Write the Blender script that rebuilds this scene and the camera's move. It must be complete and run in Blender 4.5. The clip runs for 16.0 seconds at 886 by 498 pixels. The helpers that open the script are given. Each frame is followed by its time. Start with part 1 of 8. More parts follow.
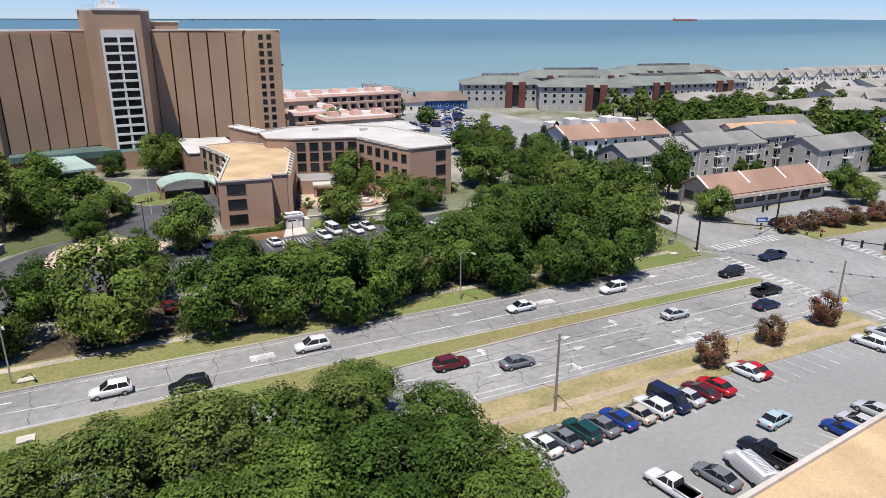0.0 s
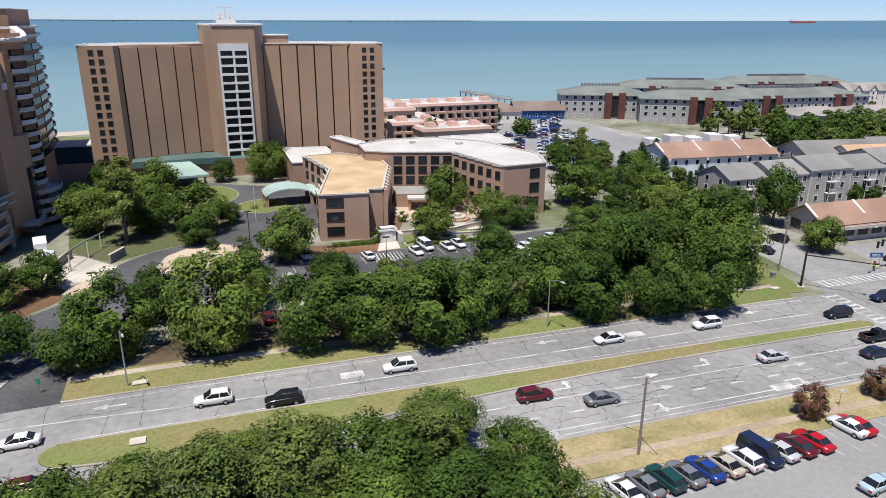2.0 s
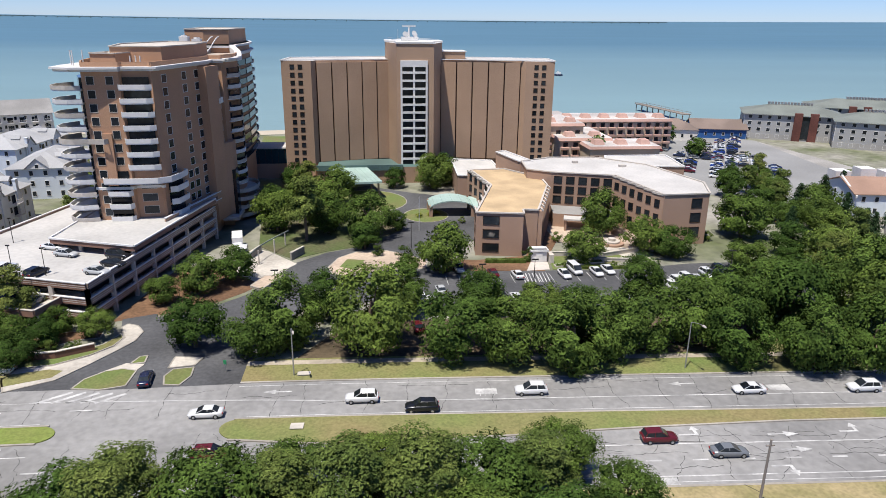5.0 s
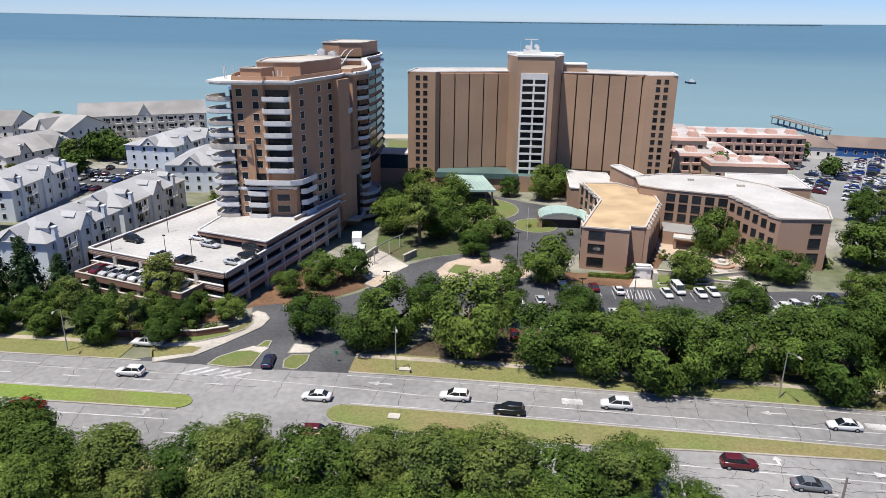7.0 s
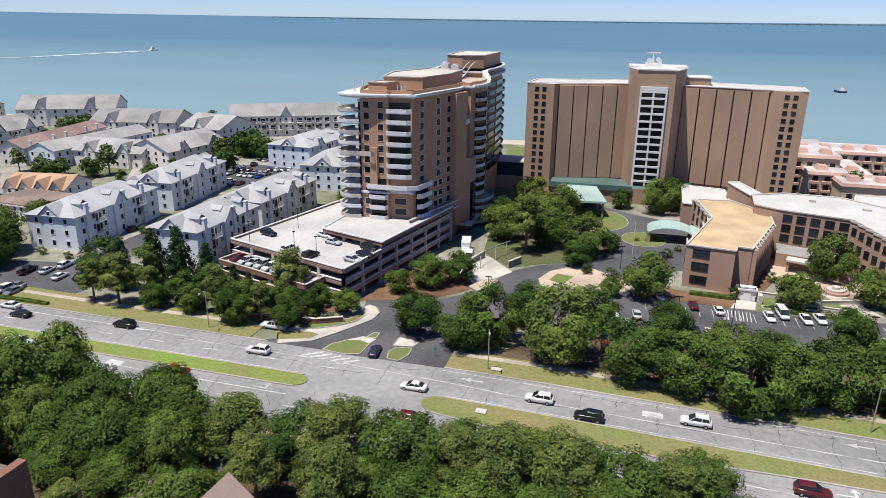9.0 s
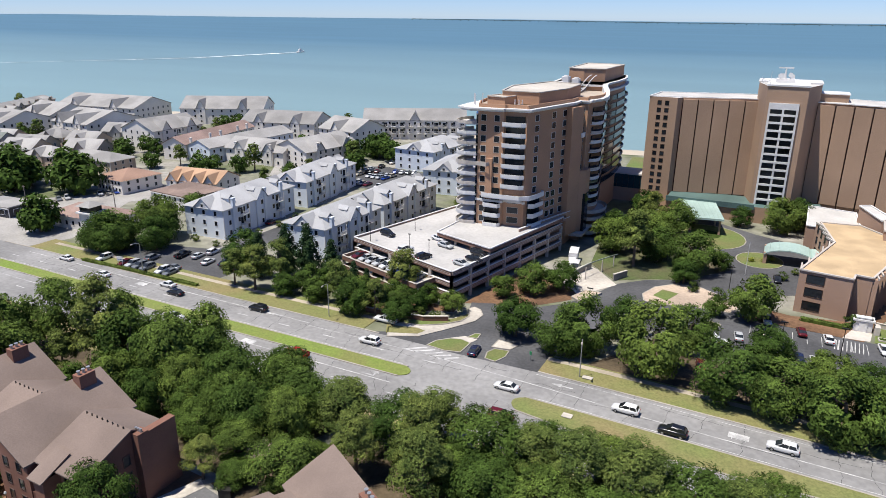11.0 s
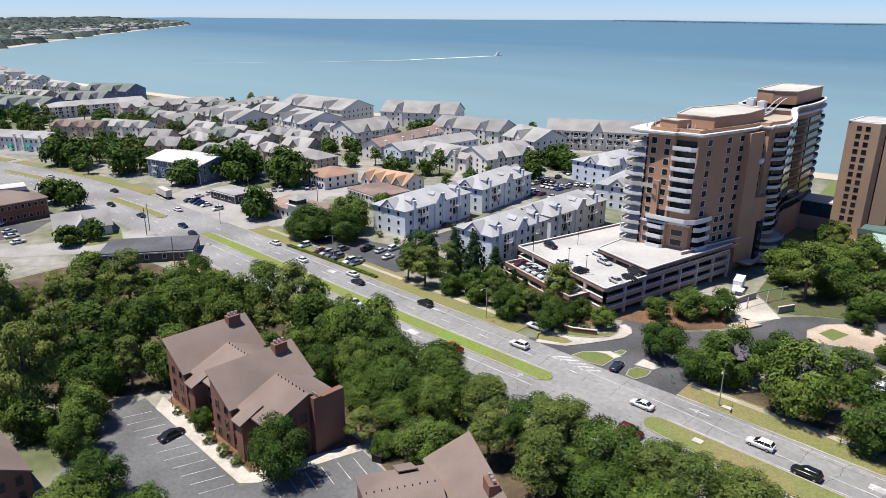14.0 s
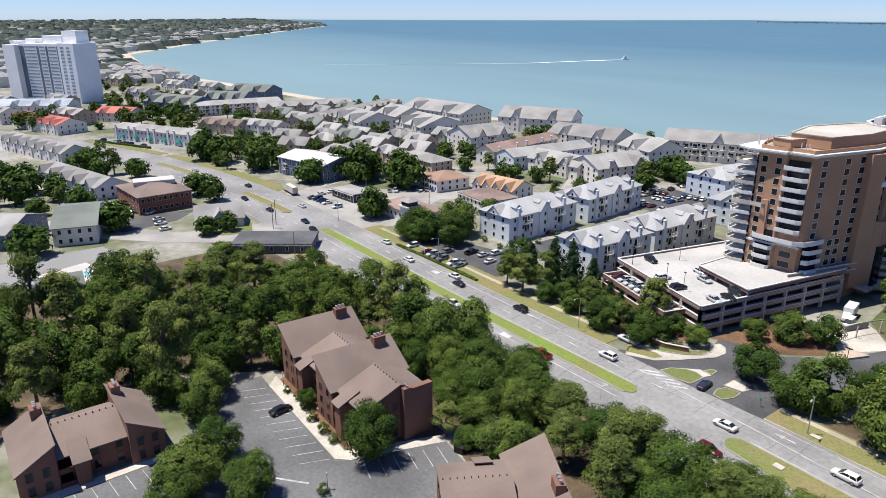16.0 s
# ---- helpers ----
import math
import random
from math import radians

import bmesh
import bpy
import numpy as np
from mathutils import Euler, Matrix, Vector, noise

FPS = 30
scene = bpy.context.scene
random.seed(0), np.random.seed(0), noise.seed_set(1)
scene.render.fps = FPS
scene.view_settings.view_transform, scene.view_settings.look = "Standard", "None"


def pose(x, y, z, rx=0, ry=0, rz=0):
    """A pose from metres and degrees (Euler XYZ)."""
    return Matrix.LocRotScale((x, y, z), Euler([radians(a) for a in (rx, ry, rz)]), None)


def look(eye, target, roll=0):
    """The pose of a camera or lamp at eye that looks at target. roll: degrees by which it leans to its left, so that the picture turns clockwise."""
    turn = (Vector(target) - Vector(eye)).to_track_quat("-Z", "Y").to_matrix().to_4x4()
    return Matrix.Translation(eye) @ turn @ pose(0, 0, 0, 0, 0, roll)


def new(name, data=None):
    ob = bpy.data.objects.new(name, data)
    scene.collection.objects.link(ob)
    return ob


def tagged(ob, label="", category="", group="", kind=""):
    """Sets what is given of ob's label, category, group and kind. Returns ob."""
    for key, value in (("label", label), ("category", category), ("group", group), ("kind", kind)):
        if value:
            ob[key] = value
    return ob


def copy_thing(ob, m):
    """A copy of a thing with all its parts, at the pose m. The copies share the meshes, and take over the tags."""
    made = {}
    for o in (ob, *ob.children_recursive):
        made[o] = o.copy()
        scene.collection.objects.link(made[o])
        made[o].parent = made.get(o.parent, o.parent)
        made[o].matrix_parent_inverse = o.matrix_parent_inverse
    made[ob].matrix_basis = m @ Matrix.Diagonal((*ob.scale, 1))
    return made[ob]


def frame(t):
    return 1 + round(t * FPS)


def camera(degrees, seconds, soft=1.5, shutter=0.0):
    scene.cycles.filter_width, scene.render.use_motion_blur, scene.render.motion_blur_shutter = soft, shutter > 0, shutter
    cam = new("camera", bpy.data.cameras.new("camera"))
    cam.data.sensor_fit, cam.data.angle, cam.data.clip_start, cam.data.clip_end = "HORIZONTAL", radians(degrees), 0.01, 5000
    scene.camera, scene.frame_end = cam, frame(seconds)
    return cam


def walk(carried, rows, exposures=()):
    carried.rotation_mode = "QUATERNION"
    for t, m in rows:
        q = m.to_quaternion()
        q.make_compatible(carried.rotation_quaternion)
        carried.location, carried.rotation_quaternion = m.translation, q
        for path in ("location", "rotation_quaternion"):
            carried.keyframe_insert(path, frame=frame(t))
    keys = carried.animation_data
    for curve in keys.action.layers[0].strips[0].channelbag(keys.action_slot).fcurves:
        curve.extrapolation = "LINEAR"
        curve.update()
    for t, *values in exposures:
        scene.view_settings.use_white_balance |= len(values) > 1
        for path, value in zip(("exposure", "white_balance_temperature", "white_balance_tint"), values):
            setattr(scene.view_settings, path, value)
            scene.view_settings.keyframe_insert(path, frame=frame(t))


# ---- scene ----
cam = camera(65.90, 16.0, soft=0.6)
PATH = [
    (0, (9.85, 9.11, 42.22), (56.05, 91.87, 10.34), 0.23),
    (0.5, (9.94, 9.16, 43.13), (53.44, 93.38, 11.28), 0.25),
    (1, (9.96, 9.18, 44.10), (50.55, 94.84, 12.24), 0.27),
    (1.5, (9.94, 9.14, 45.10), (47.37, 96.22, 13.22), 0.28),
    (2, (9.92, 9.05, 46.14), (44.17, 97.46, 14.33), 0.29),
    (2.5, (9.96, 8.76, 47.16), (41.00, 98.33, 15.32), 0.31),
    (3, (10.13, 8.21, 48.20), (37.93, 98.84, 16.35), 0.36),
    (3.5, (10.41, 7.39, 49.24), (34.67, 99.02, 17.38), 0.45),
    (4, (10.76, 6.36, 50.21), (30.63, 99.01, 18.27), 0.56),
    (6.5, (13.75, -0.96, 54.95), (11.61, 93.75, 22.91), 0.67),
    (7, (14.65, -2.67, 56.00), (8.11, 91.83, 23.95), 0.71),
    (7.5, (15.75, -4.55, 57.09), (4.79, 89.51, 24.96), 0.73),
    (8, (17.02, -6.46, 58.23), (1.68, 86.97, 26.05), 0.69),
    (8.5, (18.43, -8.35, 59.39), (-1.33, 84.21, 27.10), 0.67),
    (9, (19.93, -10.07, 60.53), (-4.18, 81.44, 28.22), 0.61),
    (11.5, (27.92, -17.74, 65.78), (-17.06, 65.50, 33.40), 0.45),
    (12, (29.56, -19.09, 66.82), (-19.22, 61.97, 34.42), 0.42),
    (12.5, (31.20, -20.13, 67.84), (-21.28, 58.60, 35.48), 0.41),
    (13, (32.88, -21.01, 68.83), (-23.17, 55.22, 36.46), 0.38),
    (13.5, (34.66, -21.75, 69.81), (-24.87, 51.78, 37.44), 0.34),
    (14, (36.52, -22.39, 70.80), (-26.42, 48.25, 38.42), 0.31),
    (14.5, (38.46, -22.94, 71.78), (-27.71, 44.69, 39.41), 0.26),
    (15, (40.53, -23.44, 72.79), (-28.61, 41.13, 40.39), 0.23),
    (15.5, (42.71, -23.92, 73.83), (-29.24, 37.53, 41.45), 0.19),
    (16, (44.98, -24.37, 74.88), (-29.55, 33.91, 42.51), 0.17),
]
walk(cam, [(t, look(eye, target, roll)) for t, eye, target, roll in PATH], exposures=[(0, 0.29), (4, 0.30), (9, 0.31), (12, 0.36), (16, 0.40)])

# ---- light ----
SUN = Vector((-0.22, -0.25, 0.943)).normalized()
world = bpy.data.worlds.new("sky")
scene.world = world
world.use_nodes = True
wn = world.node_tree.nodes
sky = wn.new("ShaderNodeTexSky")
sky.sky_type = "NISHITA"
sky.sun_disc = False
sky.sun_elevation = math.asin(SUN.z)
sky.sun_rotation = math.atan2(SUN.x, SUN.y)
sky.air_density, sky.dust_density, sky.ozone_density = 0.8, 0.0, 4.0
wn["Background"].inputs["Strength"].default_value = 0.084
tint = wn.new("ShaderNodeMix")
tint.data_type, tint.blend_type = "RGBA", "MULTIPLY"
tint.inputs[0].default_value, tint.inputs[7].default_value = 1.0, (0.69, 0.85, 1.27, 1)
world.node_tree.links.new(sky.outputs["Color"], tint.inputs[6])
world.node_tree.links.new(tint.outputs[2], wn["Background"].inputs["Color"])
sun = new("sun", bpy.data.lights.new("sun", "SUN"))
sun.data.energy, sun.data.angle, sun.data.color = 5.4, radians(0.55), (1.0, 0.955, 0.89)
sun.matrix_world = look(SUN * 300, (0, 0, 0))


# ---- materials ----
MATS = {}


def mat(name, col, rough=0.7, metal=0.0, big=0.08, small=1.5, vary=0.25, col2=None, bump=0.15, spread=0.0,
        spec=0.3, island=0.0, through_light=0.0):
    """A surface with two scales of colour change, fine relief, and a change from object to object."""
    if name in MATS:
        return MATS[name]
    m = bpy.data.materials.new(name)
    m.use_nodes = True
    nt = m.node_tree
    n, l = nt.nodes, nt.links
    b = n["Principled BSDF"]
    tc = n.new("ShaderNodeTexCoord")
    n1, n2 = n.new("ShaderNodeTexNoise"), n.new("ShaderNodeTexNoise")
    n1.inputs["Scale"].default_value, n2.inputs["Scale"].default_value = big, small
    n1.inputs["Detail"].default_value, n2.inputs["Detail"].default_value = 5, 6
    for q in (n1, n2):
        l.new(tc.outputs["Object"], q.inputs["Vector"])
    mix = n.new("ShaderNodeMix")
    mix.data_type = "RGBA"
    c2 = col2 or tuple(c * (1 - vary) for c in col)
    hi = tuple(min(1, c * (1 + vary * 0.6)) for c in col)
    mix.inputs[6].default_value, mix.inputs[7].default_value = (*hi, 1), (*c2, 1)
    ramp = n.new("ShaderNodeMapRange")
    ramp.inputs[1].default_value, ramp.inputs[2].default_value = 0.36, 0.64
    l.new(n1.outputs["Fac"], ramp.inputs[0])
    l.new(ramp.outputs[0], mix.inputs[0])
    mul = n.new("ShaderNodeMix")
    mul.data_type, mul.blend_type = "RGBA", "MULTIPLY"
    mul.inputs[0].default_value = 1.0
    r2 = n.new("ShaderNodeMapRange")
    r2.inputs[1].default_value, r2.inputs[2].default_value = 0.3, 0.7
    r2.inputs[3].default_value, r2.inputs[4].default_value = 1 - vary * 0.7, 1 + vary * 0.5
    l.new(n2.outputs["Fac"], r2.inputs[0])
    l.new(mix.outputs[2], mul.inputs[6])
    l.new(r2.outputs[0], mul.inputs[7])
    out = mul.outputs[2]
    if spread or island:
        hsv = n.new("ShaderNodeHueSaturation")
        src = n.new("ShaderNodeObjectInfo").outputs["Random"] if spread else n.new("ShaderNodeNewGeometry").outputs["Random Per Island"]
        amount = spread or island
        r3 = n.new("ShaderNodeMapRange")
        r3.inputs[3].default_value, r3.inputs[4].default_value = 1 - amount, 1 + amount
        l.new(src, r3.inputs[0])
        l.new(r3.outputs[0], hsv.inputs["Value"])
        if through_light:
            r5 = n.new("ShaderNodeMapRange")
            r5.inputs[3].default_value, r5.inputs[4].default_value = 0.6, 1.32
            l.new(n.new("ShaderNodeNewGeometry").outputs["Random Per Island"], r5.inputs[0])
            m5 = n.new("ShaderNodeMath")
            m5.operation = "MULTIPLY"
            l.new(r3.outputs[0], m5.inputs[0])
            l.new(r5.outputs[0], m5.inputs[1])
            l.new(m5.outputs[0], hsv.inputs["Value"])
            r4 = n.new("ShaderNodeMapRange")
            r4.inputs[3].default_value, r4.inputs[4].default_value = 0.515, 0.48
            l.new(src, r4.inputs[0])
            l.new(r4.outputs[0], hsv.inputs["Hue"])
        l.new(out, hsv.inputs["Color"])
        out = hsv.outputs["Color"]
    l.new(out, b.inputs["Base Color"])
    b.inputs["Roughness"].default_value, b.inputs["Metallic"].default_value = rough, metal
    b.inputs["Specular IOR Level"].default_value = spec
    if bump:
        bp = n.new("ShaderNodeBump")
        bp.inputs["Strength"].default_value, bp.inputs["Distance"].default_value = bump, 0.08
        l.new(n2.outputs["Fac"], bp.inputs["Height"])
        l.new(bp.outputs["Normal"], b.inputs["Normal"])
    if through_light:
        tr = n.new("ShaderNodeBsdfTranslucent")
        l.new(out, tr.inputs["Color"])
        add = n.new("ShaderNodeMixShader")
        add.inputs[0].default_value = through_light
        l.new(b.outputs[0], add.inputs[1])
        l.new(tr.outputs[0], add.inputs[2])
        l.new(add.outputs[0], n["Material Output"].inputs["Surface"])
    MATS[name] = m
    return m


GLASS = mat("window_glass", (0.018, 0.022, 0.026), 0.08, vary=0.5, big=0.2, bump=0, spec=0.28, spread=0.5)
WHITE = mat("white_paint", (0.62, 0.605, 0.58), 0.6, vary=0.1)
OFFWHITE = mat("offwhite_concrete", (0.47, 0.425, 0.37), 0.8, vary=0.15)
CONCRETE = mat("pale_concrete", (0.46, 0.42, 0.36), 0.85, vary=0.22, big=0.12)
ASPHALT = mat("asphalt", (0.238, 0.232, 0.222), 0.9, vary=0.22, big=0.05, small=0.9)
DARK_ASPHALT = mat("fresh_asphalt", (0.082, 0.082, 0.084), 0.9, vary=0.3, big=0.07)
LOT = mat("lot_asphalt", (0.235, 0.233, 0.225), 0.9, vary=0.12, big=0.04)
CRACK = mat("crack_sealant", (0.035, 0.034, 0.033), 0.7, vary=0.2)
LINE = mat("road_paint", (0.47, 0.46, 0.44), 0.7, vary=0.3, big=0.35, small=4, col2=(0.27, 0.265, 0.255))
GRASS = mat("mown_grass", (0.125, 0.145, 0.045), 0.95, vary=0.35, big=0.07, small=2.5, col2=(0.21, 0.175, 0.078), bump=0.5)
LAWN = mat("lush_lawn", (0.098, 0.132, 0.036), 0.95, vary=0.35, big=0.12, small=2.5, col2=(0.155, 0.145, 0.058), bump=0.5)
DRY = mat("dry_verge", (0.30, 0.235, 0.13), 0.95, vary=0.3, big=0.12, small=2.0, col2=(0.20, 0.18, 0.075), bump=0.5)
MULCH = mat("pine_mulch", (0.16, 0.09, 0.05), 0.95, vary=0.4)
SAND = mat("beach_sand", (0.46, 0.40, 0.31), 0.95, vary=0.12, big=0.02)
TOWN = mat("town_ground", (0.235, 0.22, 0.19), 0.95, vary=0.4, big=0.03, small=0.3, col2=(0.105, 0.12, 0.055))
# distance haze is mixed into this colour: paler and greyer than near leaves
FAR_WOOD = mat("hazed_far_woodland", (0.085, 0.105, 0.085), 0.95, vary=0.45, big=0.006, small=0.04)
BARK = mat("bark", (0.13, 0.095, 0.07), 0.95, vary=0.4, small=6)
LEAF = mat("oak_leaf", (0.078, 0.124, 0.024), 0.75, vary=0.3, big=0.35, small=3, col2=(0.036, 0.062, 0.013), bump=0, spread=0.34, through_light=0.04, spec=0.04)
PINE = mat("pine_needle", (0.135, 0.165, 0.040), 0.75, vary=0.35, big=0.35, small=3, col2=(0.060, 0.088, 0.022), bump=0, spread=0.22, through_light=0.06, spec=0.04)
CONIFER = mat("juniper_needle", (0.030, 0.060, 0.022), 0.8, vary=0.35, big=0.4, small=3, bump=0, spread=0.2, through_light=0.15, spec=0.1)
CRAPE = mat("crape_myrtle_leaf", (0.165, 0.070, 0.046), 0.75, vary=0.4, big=0.9, small=3, col2=(0.060, 0.072, 0.024), bump=0, spread=0.2, through_light=0.25, spec=0.1)
HEDGE = mat("hedge_leaf", (0.085, 0.125, 0.026), 0.8, vary=0.4, big=0.6, small=4, bump=0, spread=0.25, through_light=0.2, spec=0.1)
BRICK = mat("orange_brick", (0.42, 0.245, 0.148), 0.85, vary=0.14, big=0.06, small=5)
HOTEL = mat("tan_concrete", (0.36, 0.240, 0.160), 0.85, vary=0.13, big=0.05, small=3)
HOTEL_DARK = mat("brown_groove", (0.06, 0.035, 0.024), 0.9, vary=0.2)
OFFICE = mat("rose_tan_brick", (0.36, 0.235, 0.165), 0.85, vary=0.10, big=0.06, small=6)
ROOF_WHITE = mat("white_membrane", (0.47, 0.45, 0.42), 0.85, vary=0.12, big=0.1)
ROOF_TAN = mat("tan_gravel_roof", (0.46, 0.335, 0.195), 0.95, vary=0.18, big=0.16, small=4)
ROOF_GREY = mat("grey_shingle", (0.275, 0.265, 0.250), 0.9, vary=0.18, big=0.1, small=4, spread=0.2)
ROOF_PALE = mat("pale_grey_shingle", (0.335, 0.335, 0.335), 0.9, vary=0.14, big=0.1, small=4, spread=0.08)
ROOF_WEATHERED = mat("weathered_shingle", (0.205, 0.198, 0.185), 0.9, vary=0.18, big=0.1, small=4, spread=0.12)
ROOF_BROWN = mat("brown_shingle", (0.195, 0.148, 0.122), 0.9, vary=0.16, big=0.1, small=5)
ROOF_RED = mat("faded_red_shingle", (0.285, 0.18, 0.13), 0.9, vary=0.15, big=0.1, small=4)
ROOF_ORANGE = mat("orange_shingle", (0.42, 0.27, 0.17), 0.9, vary=0.15, big=0.1, small=4)
ROOF_GREEN = mat("grey_green_shingle", (0.16, 0.175, 0.155), 0.9, vary=0.16, big=0.1, small=4)
COPPER = mat("verdigris_metal", (0.38, 0.50, 0.45), 0.55, vary=0.15, metal=0.2)
COPPER_DARK = mat("teal_metal", (0.085, 0.14, 0.13), 0.5, vary=0.2)
SIDING_BLUE = mat("pale_blue_siding", (0.60, 0.645, 0.69), 0.7, vary=0.08, small=6)
SIDING_WHITE = mat("cream_siding", (0.70, 0.66, 0.60), 0.7, vary=0.08, small=6)
SIDING_GREY = mat("weathered_grey_siding", (0.36, 0.345, 0.32), 0.8, vary=0.14, small=6)
SIDING_TAN = mat("tan_siding", (0.46, 0.37, 0.28), 0.8, vary=0.12, small=6)
SIDING_NAVY = mat("slate_blue_siding", (0.11, 0.15, 0.22), 0.7, vary=0.12, small=6)
SALMON = mat("salmon_stucco", (0.46, 0.29, 0.235), 0.8, vary=0.12)
BROWN_BRICK = mat("red_brown_brick", (0.20, 0.098, 0.068), 0.85, vary=0.18, big=0.15, small=6)
RED_BRICK = mat("red_brick", (0.22, 0.085, 0.055), 0.85, vary=0.15, big=0.1, small=6)
STEEL = mat("galvanised_steel", (0.42, 0.42, 0.41), 0.45, 0.7, vary=0.15)
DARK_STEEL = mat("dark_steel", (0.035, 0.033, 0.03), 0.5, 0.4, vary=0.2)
WOOD_POLE = mat("grey_timber_pole", (0.23, 0.20, 0.17), 0.9, vary=0.2)
BLACK = mat("black_rubber", (0.018, 0.018, 0.018), 0.85, vary=0.2, bump=0)
RED_GLASS = mat("red_lens", (0.35, 0.02, 0.02), 0.2, vary=0.1, bump=0)
LAMP_GLASS = mat("clear_lens", (0.42, 0.42, 0.41), 0.15, vary=0.05, bump=0)
SIGN_YELLOW = mat("yellow_sign", (0.75, 0.62, 0.04), 0.5, vary=0.05)
SIGN_BLUE = mat("blue_sign", (0.03, 0.09, 0.26), 0.5, vary=0.1)


def car_paint(name, col):
    return mat("car_" + name, col, 0.25, 0.15, vary=0.06, bump=0, spec=0.6)


PAINT = {"white": car_paint("white", (0.64, 0.64, 0.63)), "silver": car_paint("silver", (0.45, 0.46, 0.46)), "grey": car_paint("grey", (0.16, 0.17, 0.18)),
         "black": car_paint("black", (0.012, 0.013, 0.016)), "red": car_paint("red", (0.42, 0.012, 0.018)), "maroon": car_paint("maroon", (0.10, 0.012, 0.016)),
         "blue": car_paint("blue", (0.015, 0.045, 0.22)), "navy": car_paint("navy", (0.015, 0.022, 0.055)), "green": car_paint("dark green", (0.012, 0.055, 0.05)),
         "gold": car_paint("champagne", (0.42, 0.38, 0.30)), "pale": car_paint("pale blue", (0.38, 0.48, 0.52))}


def water():
    m = bpy.data.materials.new("bay_water")
    m.use_nodes = True
    n, l = m.node_tree.nodes, m.node_tree.links
    b = n["Principled BSDF"]
    tc, sep = n.new("ShaderNodeTexCoord"), n.new("ShaderNodeSeparateXYZ")
    l.new(tc.outputs["Object"], sep.inputs[0])
    mp = n.new("ShaderNodeMapping")
    mp.inputs["Scale"].default_value = (0.25, 1.0, 1.0)
    l.new(tc.outputs["Object"], mp.inputs[0])
    n1, n2 = n.new("ShaderNodeTexNoise"), n.new("ShaderNodeTexNoise")
    n1.inputs["Scale"].default_value, n2.inputs["Scale"].default_value = 0.006, 0.35
    n1.inputs["Detail"].default_value, n2.inputs["Detail"].default_value = 4, 3
    l.new(mp.outputs[0], n1.inputs["Vector"])
    l.new(mp.outputs[0], n2.inputs["Vector"])
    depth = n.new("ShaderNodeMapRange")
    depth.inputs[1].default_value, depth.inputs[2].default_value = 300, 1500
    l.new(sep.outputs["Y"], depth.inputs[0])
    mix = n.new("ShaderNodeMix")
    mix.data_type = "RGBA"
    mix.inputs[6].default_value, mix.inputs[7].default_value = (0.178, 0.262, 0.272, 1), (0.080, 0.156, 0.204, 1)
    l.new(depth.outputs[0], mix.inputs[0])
    mul = n.new("ShaderNodeMix")
    mul.data_type, mul.blend_type = "RGBA", "MULTIPLY"
    mul.inputs[0].default_value = 1
    r = n.new("ShaderNodeMapRange")
    r.inputs[1].default_value, r.inputs[2].default_value, r.inputs[3].default_value, r.inputs[4].default_value = 0.35, 0.65, 0.95, 1.05
    l.new(n1.outputs["Fac"], r.inputs[0])
    l.new(mix.outputs[2], mul.inputs[6])
    l.new(r.outputs[0], mul.inputs[7])
    l.new(mul.outputs[2], b.inputs["Base Color"])
    b.inputs["Roughness"].default_value, b.inputs["Specular IOR Level"].default_value = 0.5, 0.12
    bp = n.new("ShaderNodeBump")
    bp.inputs["Strength"].default_value, bp.inputs["Distance"].default_value = 0.35, 0.4
    l.new(n2.outputs["Fac"], bp.inputs["Height"])
    l.new(bp.outputs["Normal"], b.inputs["Normal"])
    return m


WATER = water()


